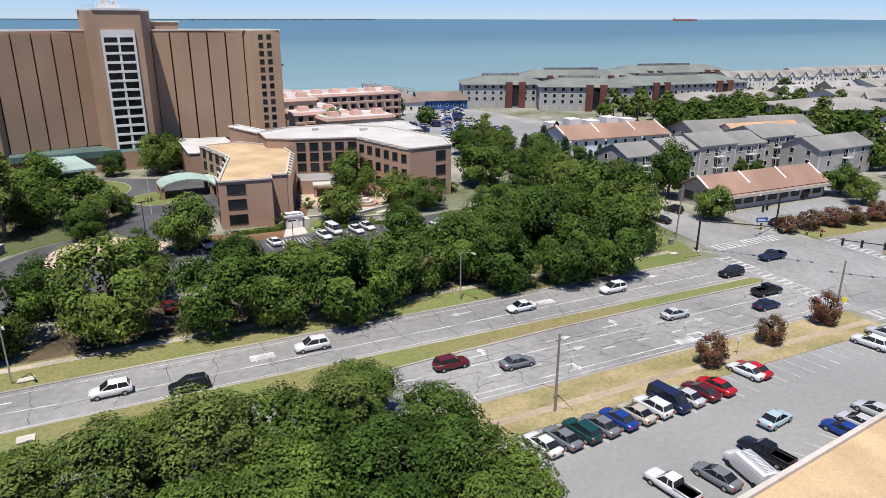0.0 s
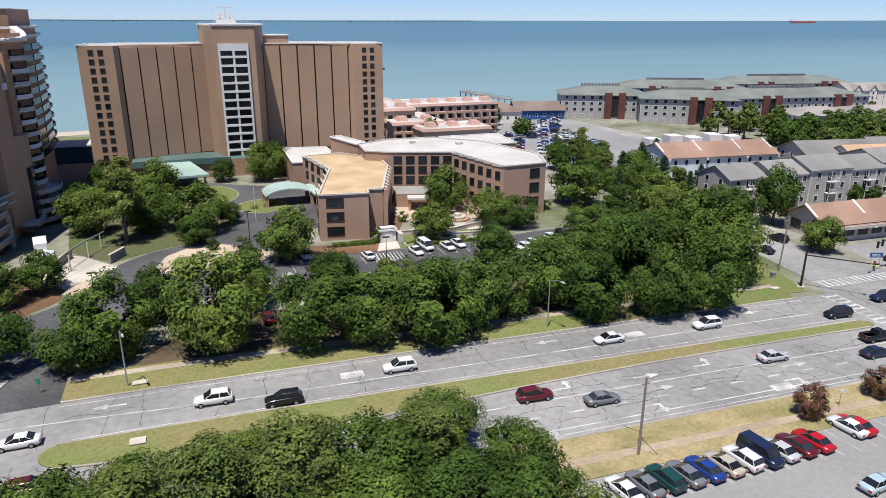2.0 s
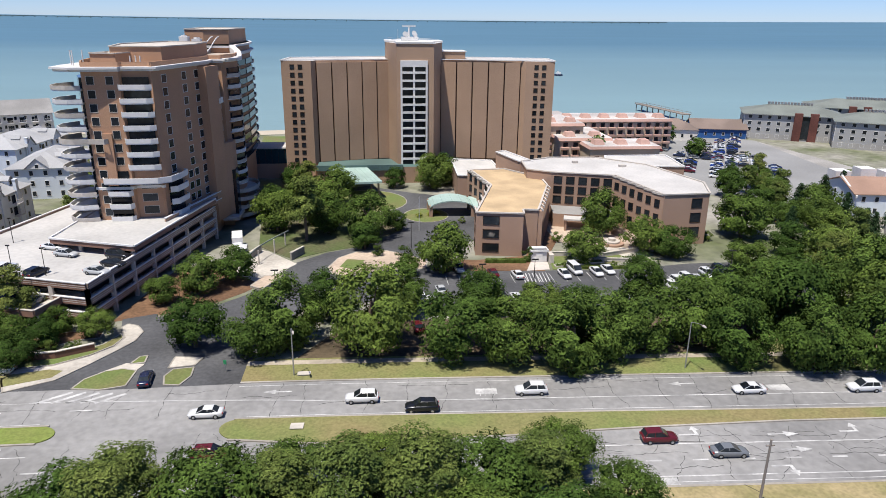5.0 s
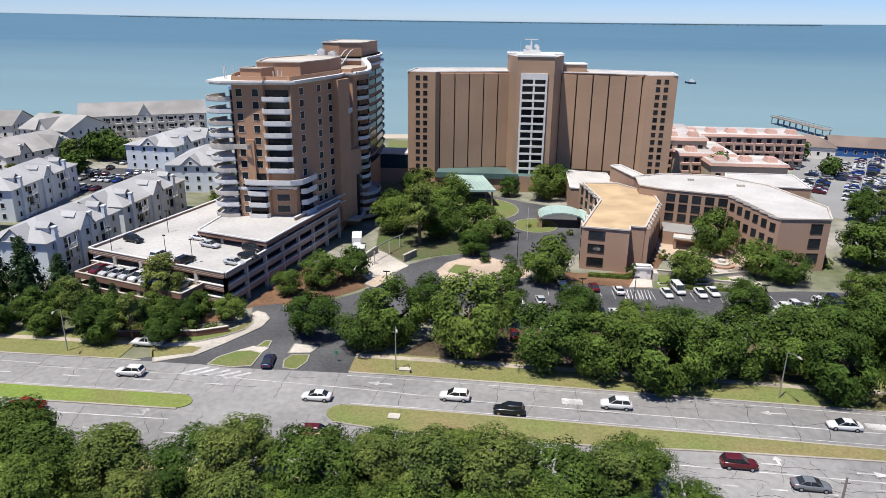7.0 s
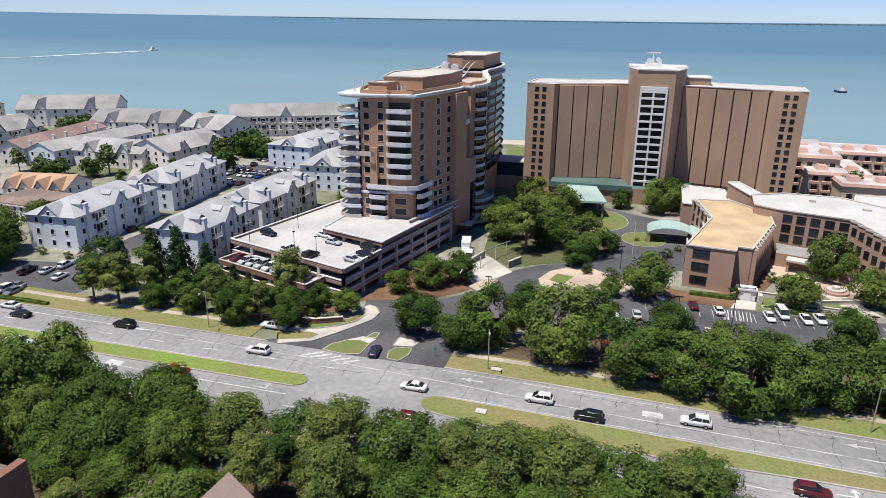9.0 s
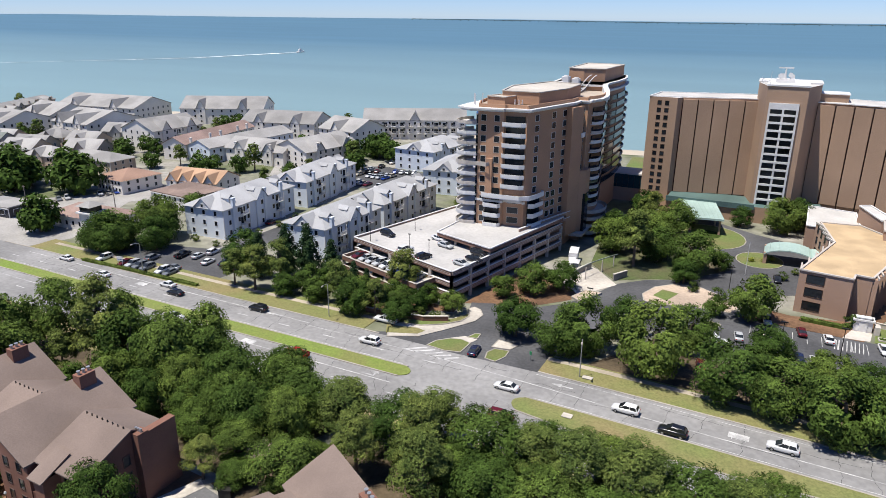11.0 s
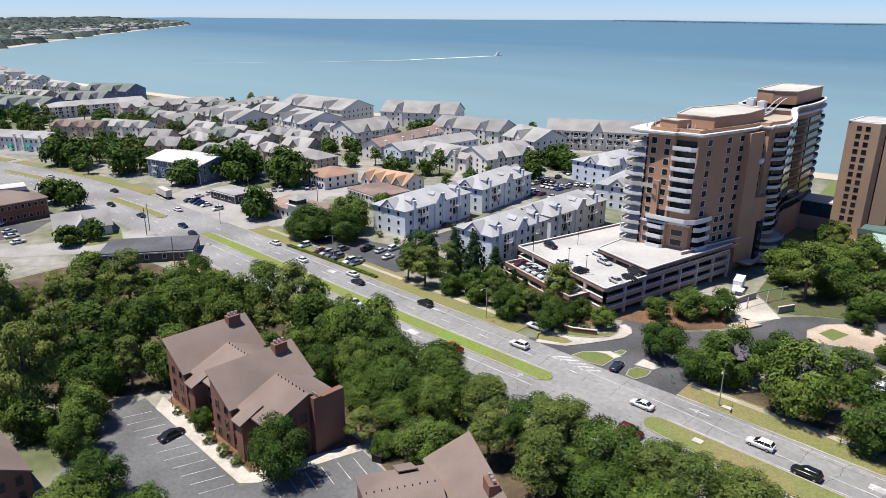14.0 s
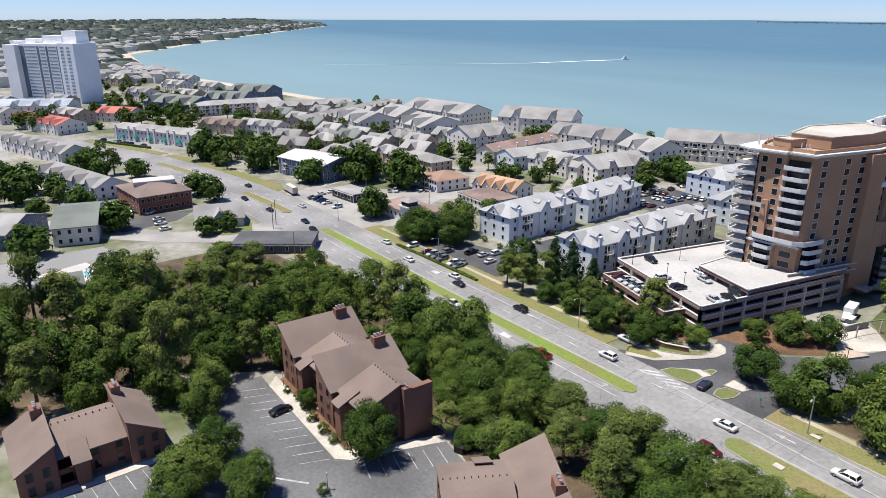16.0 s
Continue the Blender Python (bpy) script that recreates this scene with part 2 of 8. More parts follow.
# ---- tools for building ----
class Shape:
    """Gathers solids; each face keeps the number of its material."""

    def __init__(self):
        self.v, self.f, self.m = [], [], []

    def add(self, pts, faces, mi=0):
        o = len(self.v)
        self.v += [tuple(p) for p in pts]
        self.f += [tuple(o + i for i in q) for q in faces]
        self.m += [mi] * len(faces)
        return self

    def box(self, x0, x1, y0, y1, z0, z1, mi=0):
        p = [(x, y, z) for z in (z0, z1) for x, y in ((x0, y0), (x1, y0), (x1, y1), (x0, y1))]
        return self.add(p, [(3, 2, 1, 0), (4, 5, 6, 7), (0, 1, 5, 4), (1, 2, 6, 5), (2, 3, 7, 6), (3, 0, 4, 7)], mi)

    def prism(self, poly, z0, z1, mi=0, top=None, taper=1.0):
        n = len(poly)
        if sum(poly[i - 1][0] * poly[i][1] - poly[i][0] * poly[i - 1][1] for i in range(n)) < 0:
            poly = poly[::-1]
        cx, cy = sum(p[0] for p in poly) / n, sum(p[1] for p in poly) / n
        p = [(x, y, z0) for x, y in poly] + [(cx + (x - cx) * taper, cy + (y - cy) * taper, z1) for x, y in poly]
        self.add(p, [tuple(range(n))[::-1]] + [(i, (i + 1) % n, n + (i + 1) % n, n + i) for i in range(n)], mi)
        return self.add(p[n:], [tuple(range(n))], mi if top is None else top)

    def tube(self, a, b, r0, r1=None, sides=8, mi=0):
        a, b = Vector(a), Vector(b)
        r1 = r0 if r1 is None else r1
        q = (b - a).to_track_quat("Z", "Y")
        ring = [q @ Vector((math.cos(k * math.tau / sides), math.sin(k * math.tau / sides), 0)) for k in range(sides)]
        p = [a + r0 * c for c in ring] + [b + r1 * c for c in ring]
        return self.add(p, [tuple(range(sides))[::-1], tuple(range(sides, 2 * sides))] + [(k, (k + 1) % sides, sides + (k + 1) % sides, sides + k) for k in range(sides)], mi)

    def beam(self, a, b, w, z0, z1, mi=0):
        """An upright slab of width w along the line from a to b."""
        (ax, ay), (bx, by) = a, b
        d = math.hypot(bx - ax, by - ay) or 1
        nx, ny = -(by - ay) / d * w / 2, (bx - ax) / d * w / 2
        return self.prism([(ax + nx, ay + ny), (ax - nx, ay - ny), (bx - nx, by - ny), (bx + nx, by + ny)], z0, z1, mi)

    def mesh(self, name, mats, smooth=False):
        me = bpy.data.meshes.new(name)
        me.from_pydata(self.v, [], self.f)
        for m in mats:
            me.materials.append(m)
        me.polygons.foreach_set("material_index", self.m)
        if smooth:
            me.polygons.foreach_set("use_smooth", [True] * len(self.f))
        me.update()
        return me


def mats_of(m):
    return list(m) if isinstance(m, (list, tuple)) else [m]


def thing(name, x=0, y=0, z=0, rz=0, label="", category="", group="", kind=""):
    ob = new(name)
    ob.empty_display_size = 0.3
    ob.matrix_world = pose(x, y, z, 0, 0, rz)
    return tagged(ob, label, category, group, kind)


def part(name, shape, material, parent, label="", at=None, smooth=False):
    """One mesh object under a thing or a part, in its parent's own axes."""
    me = shape if isinstance(shape, bpy.types.Mesh) else shape.mesh(name, mats_of(material), smooth)
    ob = new(name, me)
    ob.parent = parent
    if at is not None:
        ob.matrix_basis = at
    return tagged(ob, label)


def slab(name, shape, material, label, category, smooth=False):
    """A piece of the setting."""
    return tagged(new(name, shape.mesh(name, mats_of(material), smooth)), label, category, kind="structure")


WINDOWS = {}


def window_into(s, w, h, m=None, deep=0.07):
    """A pane set back in a raised frame, as one connected piece."""
    t = 0.1 if w > 0.8 else 0.07
    rects = [(w / 2 + t, -t, h + t, 0.02), (w / 2 + t, -t, h + t, -deep), (w / 2, 0, h, -deep), (w / 2, 0, h, -0.01)]
    p = [Vector((x * e, y, z)) for e, z0, z1, y in rects for x, z in ((-1, z0), (1, z0), (1, z1), (-1, z1))]
    p = [m @ q for q in p] if m else p
    s.add(p, [(4 * r + k, 4 * r + (k + 1) % 4, 4 * r + 4 + (k + 1) % 4, 4 * r + 4 + k) for r in range(3) for k in range(4)])
    o = len(s.v) - 4
    s.f.append((o, o + 1, o + 2, o + 3))
    s.m.append(1)


def window_mesh(w, h, frame_mat, bars=1, deep=0.07):
    key = (round(w, 2), round(h, 2), frame_mat.name)
    if key not in WINDOWS:
        s = Shape()
        window_into(s, w, h)
        WINDOWS[key] = s.mesh("window", [frame_mat, GLASS])
    return WINDOWS[key]


def windows_on(parent, a, b, rows, w, h, n, frame_mat=WHITE, bars=1, margin=1.0, joined=False):
    """Rows of windows on the wall from a to b, which shows its face to the right of that way."""
    (ax, ay), (bx, by) = a, b
    d = math.hypot(bx - ax, by - ay)
    turn = math.degrees(math.atan2(by - ay, bx - ax))
    s = Shape()
    for z in rows:
        for k in range(n):
            u = (margin + (d - 2 * margin) * (k + 0.5) / n) / d
            m = pose(ax + (bx - ax) * u, ay + (by - ay) * u, z, 0, 0, turn)
            if joined:
                window_into(s, w, h, m)
            else:
                part("window", window_mesh(w, h, frame_mat), None, parent, at=m)
    if joined and s.v:
        tagged(part("windows", s, [frame_mat, GLASS], parent), kind="stuff")
# ---- ground, water and roads ----
def lerp(x, table):
    xs = [p[0] for p in table]
    return float(np.interp(x, xs, [p[1] for p in table]))


COAST = [(-4900, 2050), (-3600, 1930), (-3270, 1800), (-2790, 1390), (-2240, 930), (-1850, 640), (-1415, 345), (-1000, 262), (-690, 286), (-490, 300), (-430, 312), (-366, 338), (-236, 368),
         (-120, 352), (-32, 340), (60, 372), (130, 392), (210, 362), (330, 395), (520, 415), (800, 400), (4900, 380)]


def coast(x):
    return lerp(x, COAST)


xs = [-4900, -4300, -3600, -3270, -2790, -2240, -1850, -1415, -1000, -690] + list(range(-600, 801, 50)) + [1200, 2200, 4900]
def lift(x, y):
    """How far the skyline lifts the far ground and water."""
    return 37 * max(0.0, (math.hypot(x, y) - 900) / 4050) ** 1.6


g = Shape()
for a, b in zip(xs, xs[1:]):
    ya = [-4900, -1500, -400, 0] + [(coast(a) - 16) * k / 5 for k in range(1, 6)]
    yb = [-4900, -1500, -400, 0] + [(coast(b) - 16) * k / 5 for k in range(1, 6)]
    for k in range(len(ya) - 1):
        g.add([(a, ya[k], lift(a, ya[k])), (b, yb[k], lift(b, yb[k])), (b, yb[k + 1], lift(b, yb[k + 1])), (a, ya[k + 1], lift(a, ya[k + 1]))], [(0, 1, 2, 3)])
slab("ground", g, TOWN, "sandy coastal town ground with patches of grass", "ground")
s = Shape()
for a, b in zip(xs, xs[1:]):
    for (d0, z0), (d1, z1) in (((-18, 0.02), (-8, 0.1)), ((-8, 0.1), (1, -0.9)), ((1, -0.9), (30, -2.5))):
        s.add([(a, coast(a) + d0, z0 + lift(a, coast(a) + d0)), (b, coast(b) + d0, z0 + lift(b, coast(b) + d0)), (b, coast(b) + d1, z1 + lift(b, coast(b) + d1)), (a, coast(a) + d1, z1 + lift(a, coast(a) + d1))], [(0, 1, 2, 3)])
slab("beach", s, SAND, "pale sandy beach along the bay", "beach")
s = Shape()
# the sea bends up a little far out, where the earth's curve and the air carry the skyline
gx, gy = [-4900, -4400, -3800, -3300, -2800, -2400, -2000, -1700, -1400, -1150, -900, -500, -200, 100, 400, 800, 1400, 2200, 3200, 4200, 4950], [200, 300, 420, 550, 700, 1000, 1400, 1900, 2500, 3200, 4000, 4940]
rise = lambda x, y: -0.8 + lift(x, y)
p = [(x, y, rise(x, y)) for y in gy for x in gx]
w = len(gx)
s.add(p, [(j * w + i, j * w + i + 1, (j + 1) * w + i + 1, (j + 1) * w + i) for j in range(len(gy) - 1) for i in range(w - 1)])
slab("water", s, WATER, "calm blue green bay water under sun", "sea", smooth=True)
# far wooded shore on the west
s = Shape()
rnd = random.Random(5)
for k in range(2600):
    x = -1000 - 3700 * rnd.random() ** 0.8
    c = coast(x)
    y = c - 25 - (c + 900) * rnd.random() ** 1.5
    hgt, r = rnd.uniform(7, 14), rnd.uniform(14, 34)
    s.prism([(x + r * math.cos(a) * rnd.uniform(.7, 1.2), y + r * math.sin(a) * rnd.uniform(.7, 1.2)) for a in (0, 1.05, 2.1, 3.15, 4.2, 5.25)], lift(x, y) - 2, lift(x, y) + hgt, 0, taper=0.55)
tagged(new("woodland", s.mesh("woodland", [FAR_WOOD])), "distant green woodland behind the beach, its colour paled for haze", "woods", kind="stuff")
s = Shape()
for k in range(420):
    x = -800 - 2600 * rnd.random() ** 1.4
    y = coast(x) - 40 - 260 * rnd.random() ** 1.5
    a, b, h = rnd.uniform(5, 12), rnd.uniform(5, 10), rnd.uniform(5, 13)
    z = lift(x, y)
    h += z
    s.box(x - a, x + a, y - b, y + b, z - 3, h, 0)
    s.prism([(x - a - 1, y - b - 1), (x + a + 1, y - b - 1), (x + a + 1, y + b + 1), (x - a - 1, y + b + 1)], h, h + 3, 1, taper=0.35)
tagged(new("shore_houses", s.mesh("shore_houses", [SIDING_WHITE, ROOF_GREY])), "far pale beach houses along the shore", "houses", kind="stuff")
s = Shape()
for k in range(70):
    x = -2300 + 60 * k
    s.box(x, x + 58, 4300, 4306, rise(x, 4300) + 5, rise(x, 4300) + 8)
    s.box(x, x + 3, 4300, 4306, rise(x, 4300) - 2, rise(x, 4300) + 6)
tagged(new("sea_bridge", s.mesh("sea_bridge", [FAR_WOOD])), "long low bridge on piles far over the bay", "bridge")

# the boulevard: middle line of the median, west to east
MID = [(-640, -60), (-520, 5), (-430, 45), (-400, 57), (-345, 74), (-300, 83), (-250, 88), (-200, 89.5), (-150, 88.7), (-100, 86.6), (-50, 85.8), (0, 84.7), (47, 82), (105, 78.6), (160, 73.5), (230, 66), (400, 48), (700, 15)]


def mid(x, off=0.0):
    y = sum(lerp(x + d, MID) for d in (-16, -8, 0, 8, 16)) / 5
    t = (lerp(x + 8, MID) - lerp(x - 8, MID)) / 16
    n = math.hypot(1, t)
    return (x - t / n * off, y + off / n)


def ribbon(s, x0, x1, o0, o1, z, mi=0, step=6.0, thick=0.0):
    n = max(1, int(abs(x1 - x0) / step))
    q = [x0 + (x1 - x0) * k / n for k in range(n + 1)]
    if thick:
        s.prism([mid(a, o0) for a in q] + [mid(a, o1) for a in q[::-1]], z - thick, z, mi)
    for a, b in zip(q, q[1:]):
        A, B, C, D = mid(a, o0), mid(b, o0), mid(b, o1), mid(a, o1)
        if not thick:
            s.add([(*A, z), (*B, z), (*C, z), (*D, z)], [(0, 1, 2, 3)], mi)


N_EDGE, S_EDGE = 12.3, -14.6
s = Shape()
ribbon(s, -640, 700, S_EDGE, N_EDGE, 0.030)
slab("road", s, ASPHALT, "sun-bleached cracked grey asphalt boulevard", "road")
# verges
s = Shape()
for a, b, w in ((-164, -48, 8), (-8, 62, 7), (140, 260, 6), (-345, -236, 6), (-420, -350, 6)):
    s = Shape()
    ribbon(s, a, b, N_EDGE, N_EDGE + w, 0.12, thick=0.12)
    slab("verge_north", s, GRASS, "mown grass verge with worn patches along the road", "grass")
s = Shape()
ribbon(s, 62, 107, N_EDGE, N_EDGE + 7, 0.12, thick=0.12)
slab("verge_corner", s, LAWN, "greener grass verge near the crossing", "grass")
s = Shape()
ribbon(s, 36, 112, S_EDGE - 7.2, S_EDGE, 0.12, thick=0.12)
ribbon(s, -160, 32, S_EDGE - 7, S_EDGE, 0.12, thick=0.12)
slab("verge_south", s, DRY, "dry straw-coloured grass verge beside the car park", "grass")
s = Shape()
MEDIANS = [(-330, -268), (-243, -200), (-172, -29.5), (-8.5, 111), (143, 300)]
HS = [(-400, -1.9), (-30, -1.9), (-8, -2.5), (8, -4.6), (30, -3.4), (47, -2.2), (68, -1.3), (111, -1.0), (143, -1.9)]
HN = [(-400, 1.9), (0, 2.2), (47, 1.9), (100, 1.4), (143, 1.9)]


def strip(s, x0, x1, f0, f1, z, thick=0.0):
    """Like ribbon, between two offsets that change along the road."""
    n = max(1, int((x1 - x0) / 5))
    q = [x0 + (x1 - x0) * k / n for k in range(n + 1)]
    p = [(*mid(x, f0(x)), 0) for x in q] + [(*mid(x, f1(x)), 0) for x in q[::-1]]
    s.prism([(x, y) for x, y, _ in p], z - thick, z)


for a, b in MEDIANS:
    n = 24
    q = sorted([a + (b - a) * k / n for k in range(n + 1)] + [e for d in (.15, .5, 1, 1.7, 2.5, 3.4) for e in (a + d, b - d)])
    edge = lambda x, H: lerp(x, H) * min(1, math.sqrt(1 - max(0, 1 - min(x - a, b - x) / 3.0) ** 2))
    s = Shape()
    s.prism([mid(x, edge(x, HS)) for x in q] + [mid(x, edge(x, HN)) for x in q[::-1]][1:-1], 0.0, 0.17)
    slab("median", s, mat("green_median", (0.135, 0.19, 0.035), .95, vary=.3, big=.1, small=2.5, col2=(0.17, 0.18, 0.055), bump=.5) if a == -172 else GRASS, "grass median strip between the carriageways", "median")
s = Shape()
for a, b in MEDIANS:
    for H in (HS, HN):
        strip(s, a + 1.5, b - 1.5, lambda x: lerp(x, H) - .15, lambda x: lerp(x, H) + .15, 0.19, 0.19)
for a, b in ((-175, -44), (-8, 107), (140, 260)):
    ribbon(s, a, b, N_EDGE - 0.35, N_EDGE, 0.14, thick=0.14)
for a, b in ((-160, -36), (-20, 112), (150, 260)):
    ribbon(s, a, b, S_EDGE, S_EDGE + 0.35, 0.14, thick=0.14)
slab("kerb", s, mat("weathered_kerb", (0.33, 0.30, 0.255), .9, vary=.2), "weathered pale concrete kerbs and gutters", "kerb")
s = Shape()
ribbon(s, -8, 107, N_EDGE + 5.0, N_EDGE + 6.4, 0.135)
ribbon(s, -160, -48, N_EDGE + 5.0, N_EDGE + 6.4, 0.135)
slab("footpath", s, mat("worn_path", (0.36, 0.31, 0.24), .95, vary=.2), "narrow concrete footpath through the verge", "path")

s = Shape()
ribbon(s, 36, 112, S_EDGE - 4.9, S_EDGE - 3.7, 0.132)
slab("dirt_path", s, mat("trodden_dirt", (0.34, 0.27, 0.19), .95, vary=.2), "trodden dirt path through the dry verge", "path")

# side streets, driveways and car parks
def sheet(name, poly, z, material, label, category):
    sh = Shape()
    sh.prism(poly, -0.05, z)
    return slab(name, sh, material, label, category)


sheet("side_street_north", [(113, 85), (142, 82), (136, 97), (133, 115), (136, 150), (150, 180), (140, 182), (126, 152), (121, 116), (118, 98)], 0.034, ASPHALT, "grey side street leading off the crossing", "road")
sheet("side_street_south", [(112, 68), (140, 64), (132, 52), (130, 30), (110, 20), (108, 40), (112, 54)], 0.034, ASPHALT, "grey side street south of the crossing", "road")
def kerbed(name, poly, z, material, label, category):
    """An island with a pale kerb round it."""
    sheet(name, poly, z, material, label, category)
    k = Shape()
    for a, b in zip(poly, poly[1:] + poly[:1]):
        k.beam(a, b, .24, 0, z + .02)
    slab("kerb", k, mat("weathered_kerb", (0.33, 0.30, 0.255), .9, vary=.2), "weathered concrete kerb round an island", "kerb")


def oval(cx, cy, rx, ry, n=18, turn=0.0):
    return [(cx + rx * math.cos(a) * math.cos(turn) - ry * math.sin(a) * math.sin(turn), cy + rx * math.cos(a) * math.sin(turn) + ry * math.sin(a) * math.cos(turn)) for a in [math.tau * k / n for k in range(n)]]


SANDY = mat("sandy_gravel", (0.42, 0.33, 0.25), 0.95, vary=0.22)
sheet("entrance_drive", [(-27, 96.7), (-3, 96.7), (-7, 104), (-6, 116), (0, 124), (12, 126), (20, 120), (100, 120), (112, 130), (104, 142), (84, 142), (66, 139.5), (26, 141.5), (24, 146), (30, 158), (44, 166), (46, 196), (38, 206), (26, 212), (12, 222), (0, 218), (2, 206), (12, 200), (19, 186), (20, 172), (10, 160), (2, 156), (-4, 150), (-8, 140), (-12, 132), (-20, 124), (-28, 122), (-30, 112), (-24, 106)], 0.038, DARK_ASPHALT, "dark asphalt entrance drive, car park and forecourt", "driveway")
sheet("deck_bed", [(-34, 121), (-27.5, 123), (-20.5, 125), (-12.8, 133), (-10, 137.5), (-16, 143.5), (-22, 147.5), (-29, 150)], 0.03, MULCH, "mulched planting bed beside the parking deck", "bed")
sheet("tower_drive", [(-22, 148), (-14, 160), (-11, 158), (-4, 149), (-11, 138), (-16, 144)], 0.046, CONCRETE, "pale concrete apron at the tower entrance", "driveway")
kerbed("drive_planter", [(-12, 135.5), (-10, 141), (-6, 141), (-9.5, 133.5)], .5, SANDY, "low walled planter in the drive", "planter")
kerbed("sandy_island", [(3, 146), (5, 152), (9, 156), (15, 157), (21, 153), (25, 148), (24, 143.5), (14, 143), (7, 140.5), (4, 142)], .13, SANDY, "sandy planted island in the drive", "bed")
sheet("island_lawn", [(5.5, 146), (7, 151), (11, 150), (9, 144)], .15, LAWN, "grass patch on the sandy island", "lawn")
sheet("island_lawn_east", [(18, 149), (22, 147), (22, 144.4), (17, 144.6)], .15, LAWN, "grass patch on the sandy island", "lawn")
kerbed("round_island", oval(28, 186, 6.2, 7, 18), .14, LAWN, "round grass island with bright shrubs", "lawn")
kerbed("forecourt_lawn", oval(12, 203, 11.5, 13, 22, .3), .13, LAWN, "bright green oval lawn in the forecourt", "lawn")
sheet("flower_ring", oval(12, 205, 4.2, 4.6, 16), .2, HEDGE, "dark clipped flower ring in the lawn", "bed")
kerbed("entrance_island", [(-18.9, 97.3), (-19.5, 99.9), (-18.7, 102.0), (-15.7, 102.4), (-15.5, 99.7), (-16.6, 97.0)], .15, LAWN, "grass island in the entrance drive", "lawn")
kerbed("entrance_bed", [(-19.6, 102.5), (-19.4, 106.2), (-15.0, 105.5), (-15.7, 103.1)], .14, CONCRETE, "pale concrete tip of the entrance island", "path")
kerbed("entrance_island_west", [(-31.9, 97.3), (-31.1, 100.0), (-28.8, 102.3), (-26.4, 102.9), (-24.2, 102.1), (-24.4, 97.5), (-27.7, 96.7)], .15, LAWN, "grass island at the deck drive", "lawn")
kerbed("entrance_island_tip", [(-25.8, 104.4), (-25.0, 106.8), (-23.9, 107.0), (-23.7, 104.7)], .15, LAWN, "small grass tip of the island", "lawn")
sheet("island_crossing", [(-28.9, 102.5), (-26.5, 104.7), (-23.5, 104.2), (-24.2, 102.3)], .12, CONCRETE, "pale concrete crossing between two island lawns", "path")
kerbed("corner_lawn", [(-42.5, 104.5), (-43.3, 106.1), (-39.3, 109.2), (-35.0, 109.8), (-32.4, 111.8), (-30.7, 115.8), (-29.9, 114.2), (-30.5, 111.3), (-33.2, 108.1), (-37.6, 105.2)], .13, LAWN, "mown corner lawn beside the drive", "lawn")
kerbed("corner_path", [(-43.2, 100.9), (-42.3, 104.1), (-37.4, 104.8), (-33.0, 107.6), (-30.2, 110.8), (-29.6, 114.0), (-31.5, 118.4), (-30.8, 119.7), (-28.9, 118.8), (-27.3, 116.3), (-27.6, 112.7), (-29.3, 109.6), (-32.0, 105.1), (-35.4, 100.2), (-41.3, 97.2)], .15, CONCRETE, "pale broad curved concrete path round the corner lawn", "path")
sheet("kerb_lawn", [(-44.3, 102.1), (-37.4, 103.6), (-35.3, 103.0), (-36.1, 101.0), (-42.5, 98.6)], .17, GRASS, "strip of grass between path and kerb", "lawn")
kerbed("corner_bed", [(-34, 117.6), (-33.8, 114.4), (-37.2, 113.8), (-44, 109.2), (-54, 106.2), (-56, 112), (-42, 117)], .12, MULCH, "mulched bed with shrubs before the parking deck", "bed")
sheet("deck_lane", [(-46, 97.6), (-31, 97.2), (-24, 99), (-23, 113), (-27, 124), (-32.5, 122), (-30, 112), (-36, 103), (-41, 100)], 0.036, DARK_ASPHALT, "dark asphalt lane to the parking deck", "driveway")
kerbed("bay_island", [(18, 137), (22, 135.6), (21, 131.6), (18.6, 133)], .14, LAWN, "small planted island in the car park", "bed")
sheet("office_lawn", [(53, 149), (74, 150), (72, 145), (52, 140.6)], 0.11, LAWN, "lawn strip with flower beds before the office", "lawn")
sheet("office_beds", [(26, 142), (50, 140), (53, 149), (58, 160), (58, 176), (48, 150), (36, 148), (28, 150)], 0.10, MULCH, "mulched beds before the office building", "bed")
sheet("office_court", [(58, 160), (74, 150), (84, 152), (86, 160), (74, 176), (60, 178)], 0.095, SANDY, "paved garden court of the office", "paving")
sheet("office_path", [(72, 144), (77.5, 144), (73, 154), (69, 158), (68, 154)], 0.12, CONCRETE, "pale concrete path to the office garden", "path")
sheet("drive_planting", [(10, 160), (2, 157), (-5, 152), (-14, 162), (-16, 180), (-12, 206), (-2, 214), (2, 206), (12, 200), (19, 186), (20, 172)], 0.07, mat("shaded_soil", (0.085, 0.072, 0.042), 0.95, vary=.35, col2=(0.075, 0.10, 0.032)), "planted ground under trees by the drive", "bed")
sheet("west_lawn", [(-197, 72), (-184, 67), (-187, 57), (-198, 52)], .08, LAWN, "green lawn before a small gabled building", "lawn")
sheet("shop_car_park", [(44, 60.2), (112, 57.6), (108, 20), (70, 14), (44, 28)], 0.044, LOT, "grey asphalt shop car park with white bays", "car park")
sheet("plaza_car_park", [(138, 96), (200, 90), (196, 108), (140, 109)], 0.042, LOT, "small asphalt car park before a shop row", "car park")
sheet("hotel_car_park", [(118, 205), (150, 180), (184, 236), (190, 300), (168, 322), (140, 300), (128, 250)], 0.042, LOT, "large sunlit asphalt car park full of cars", "car park")
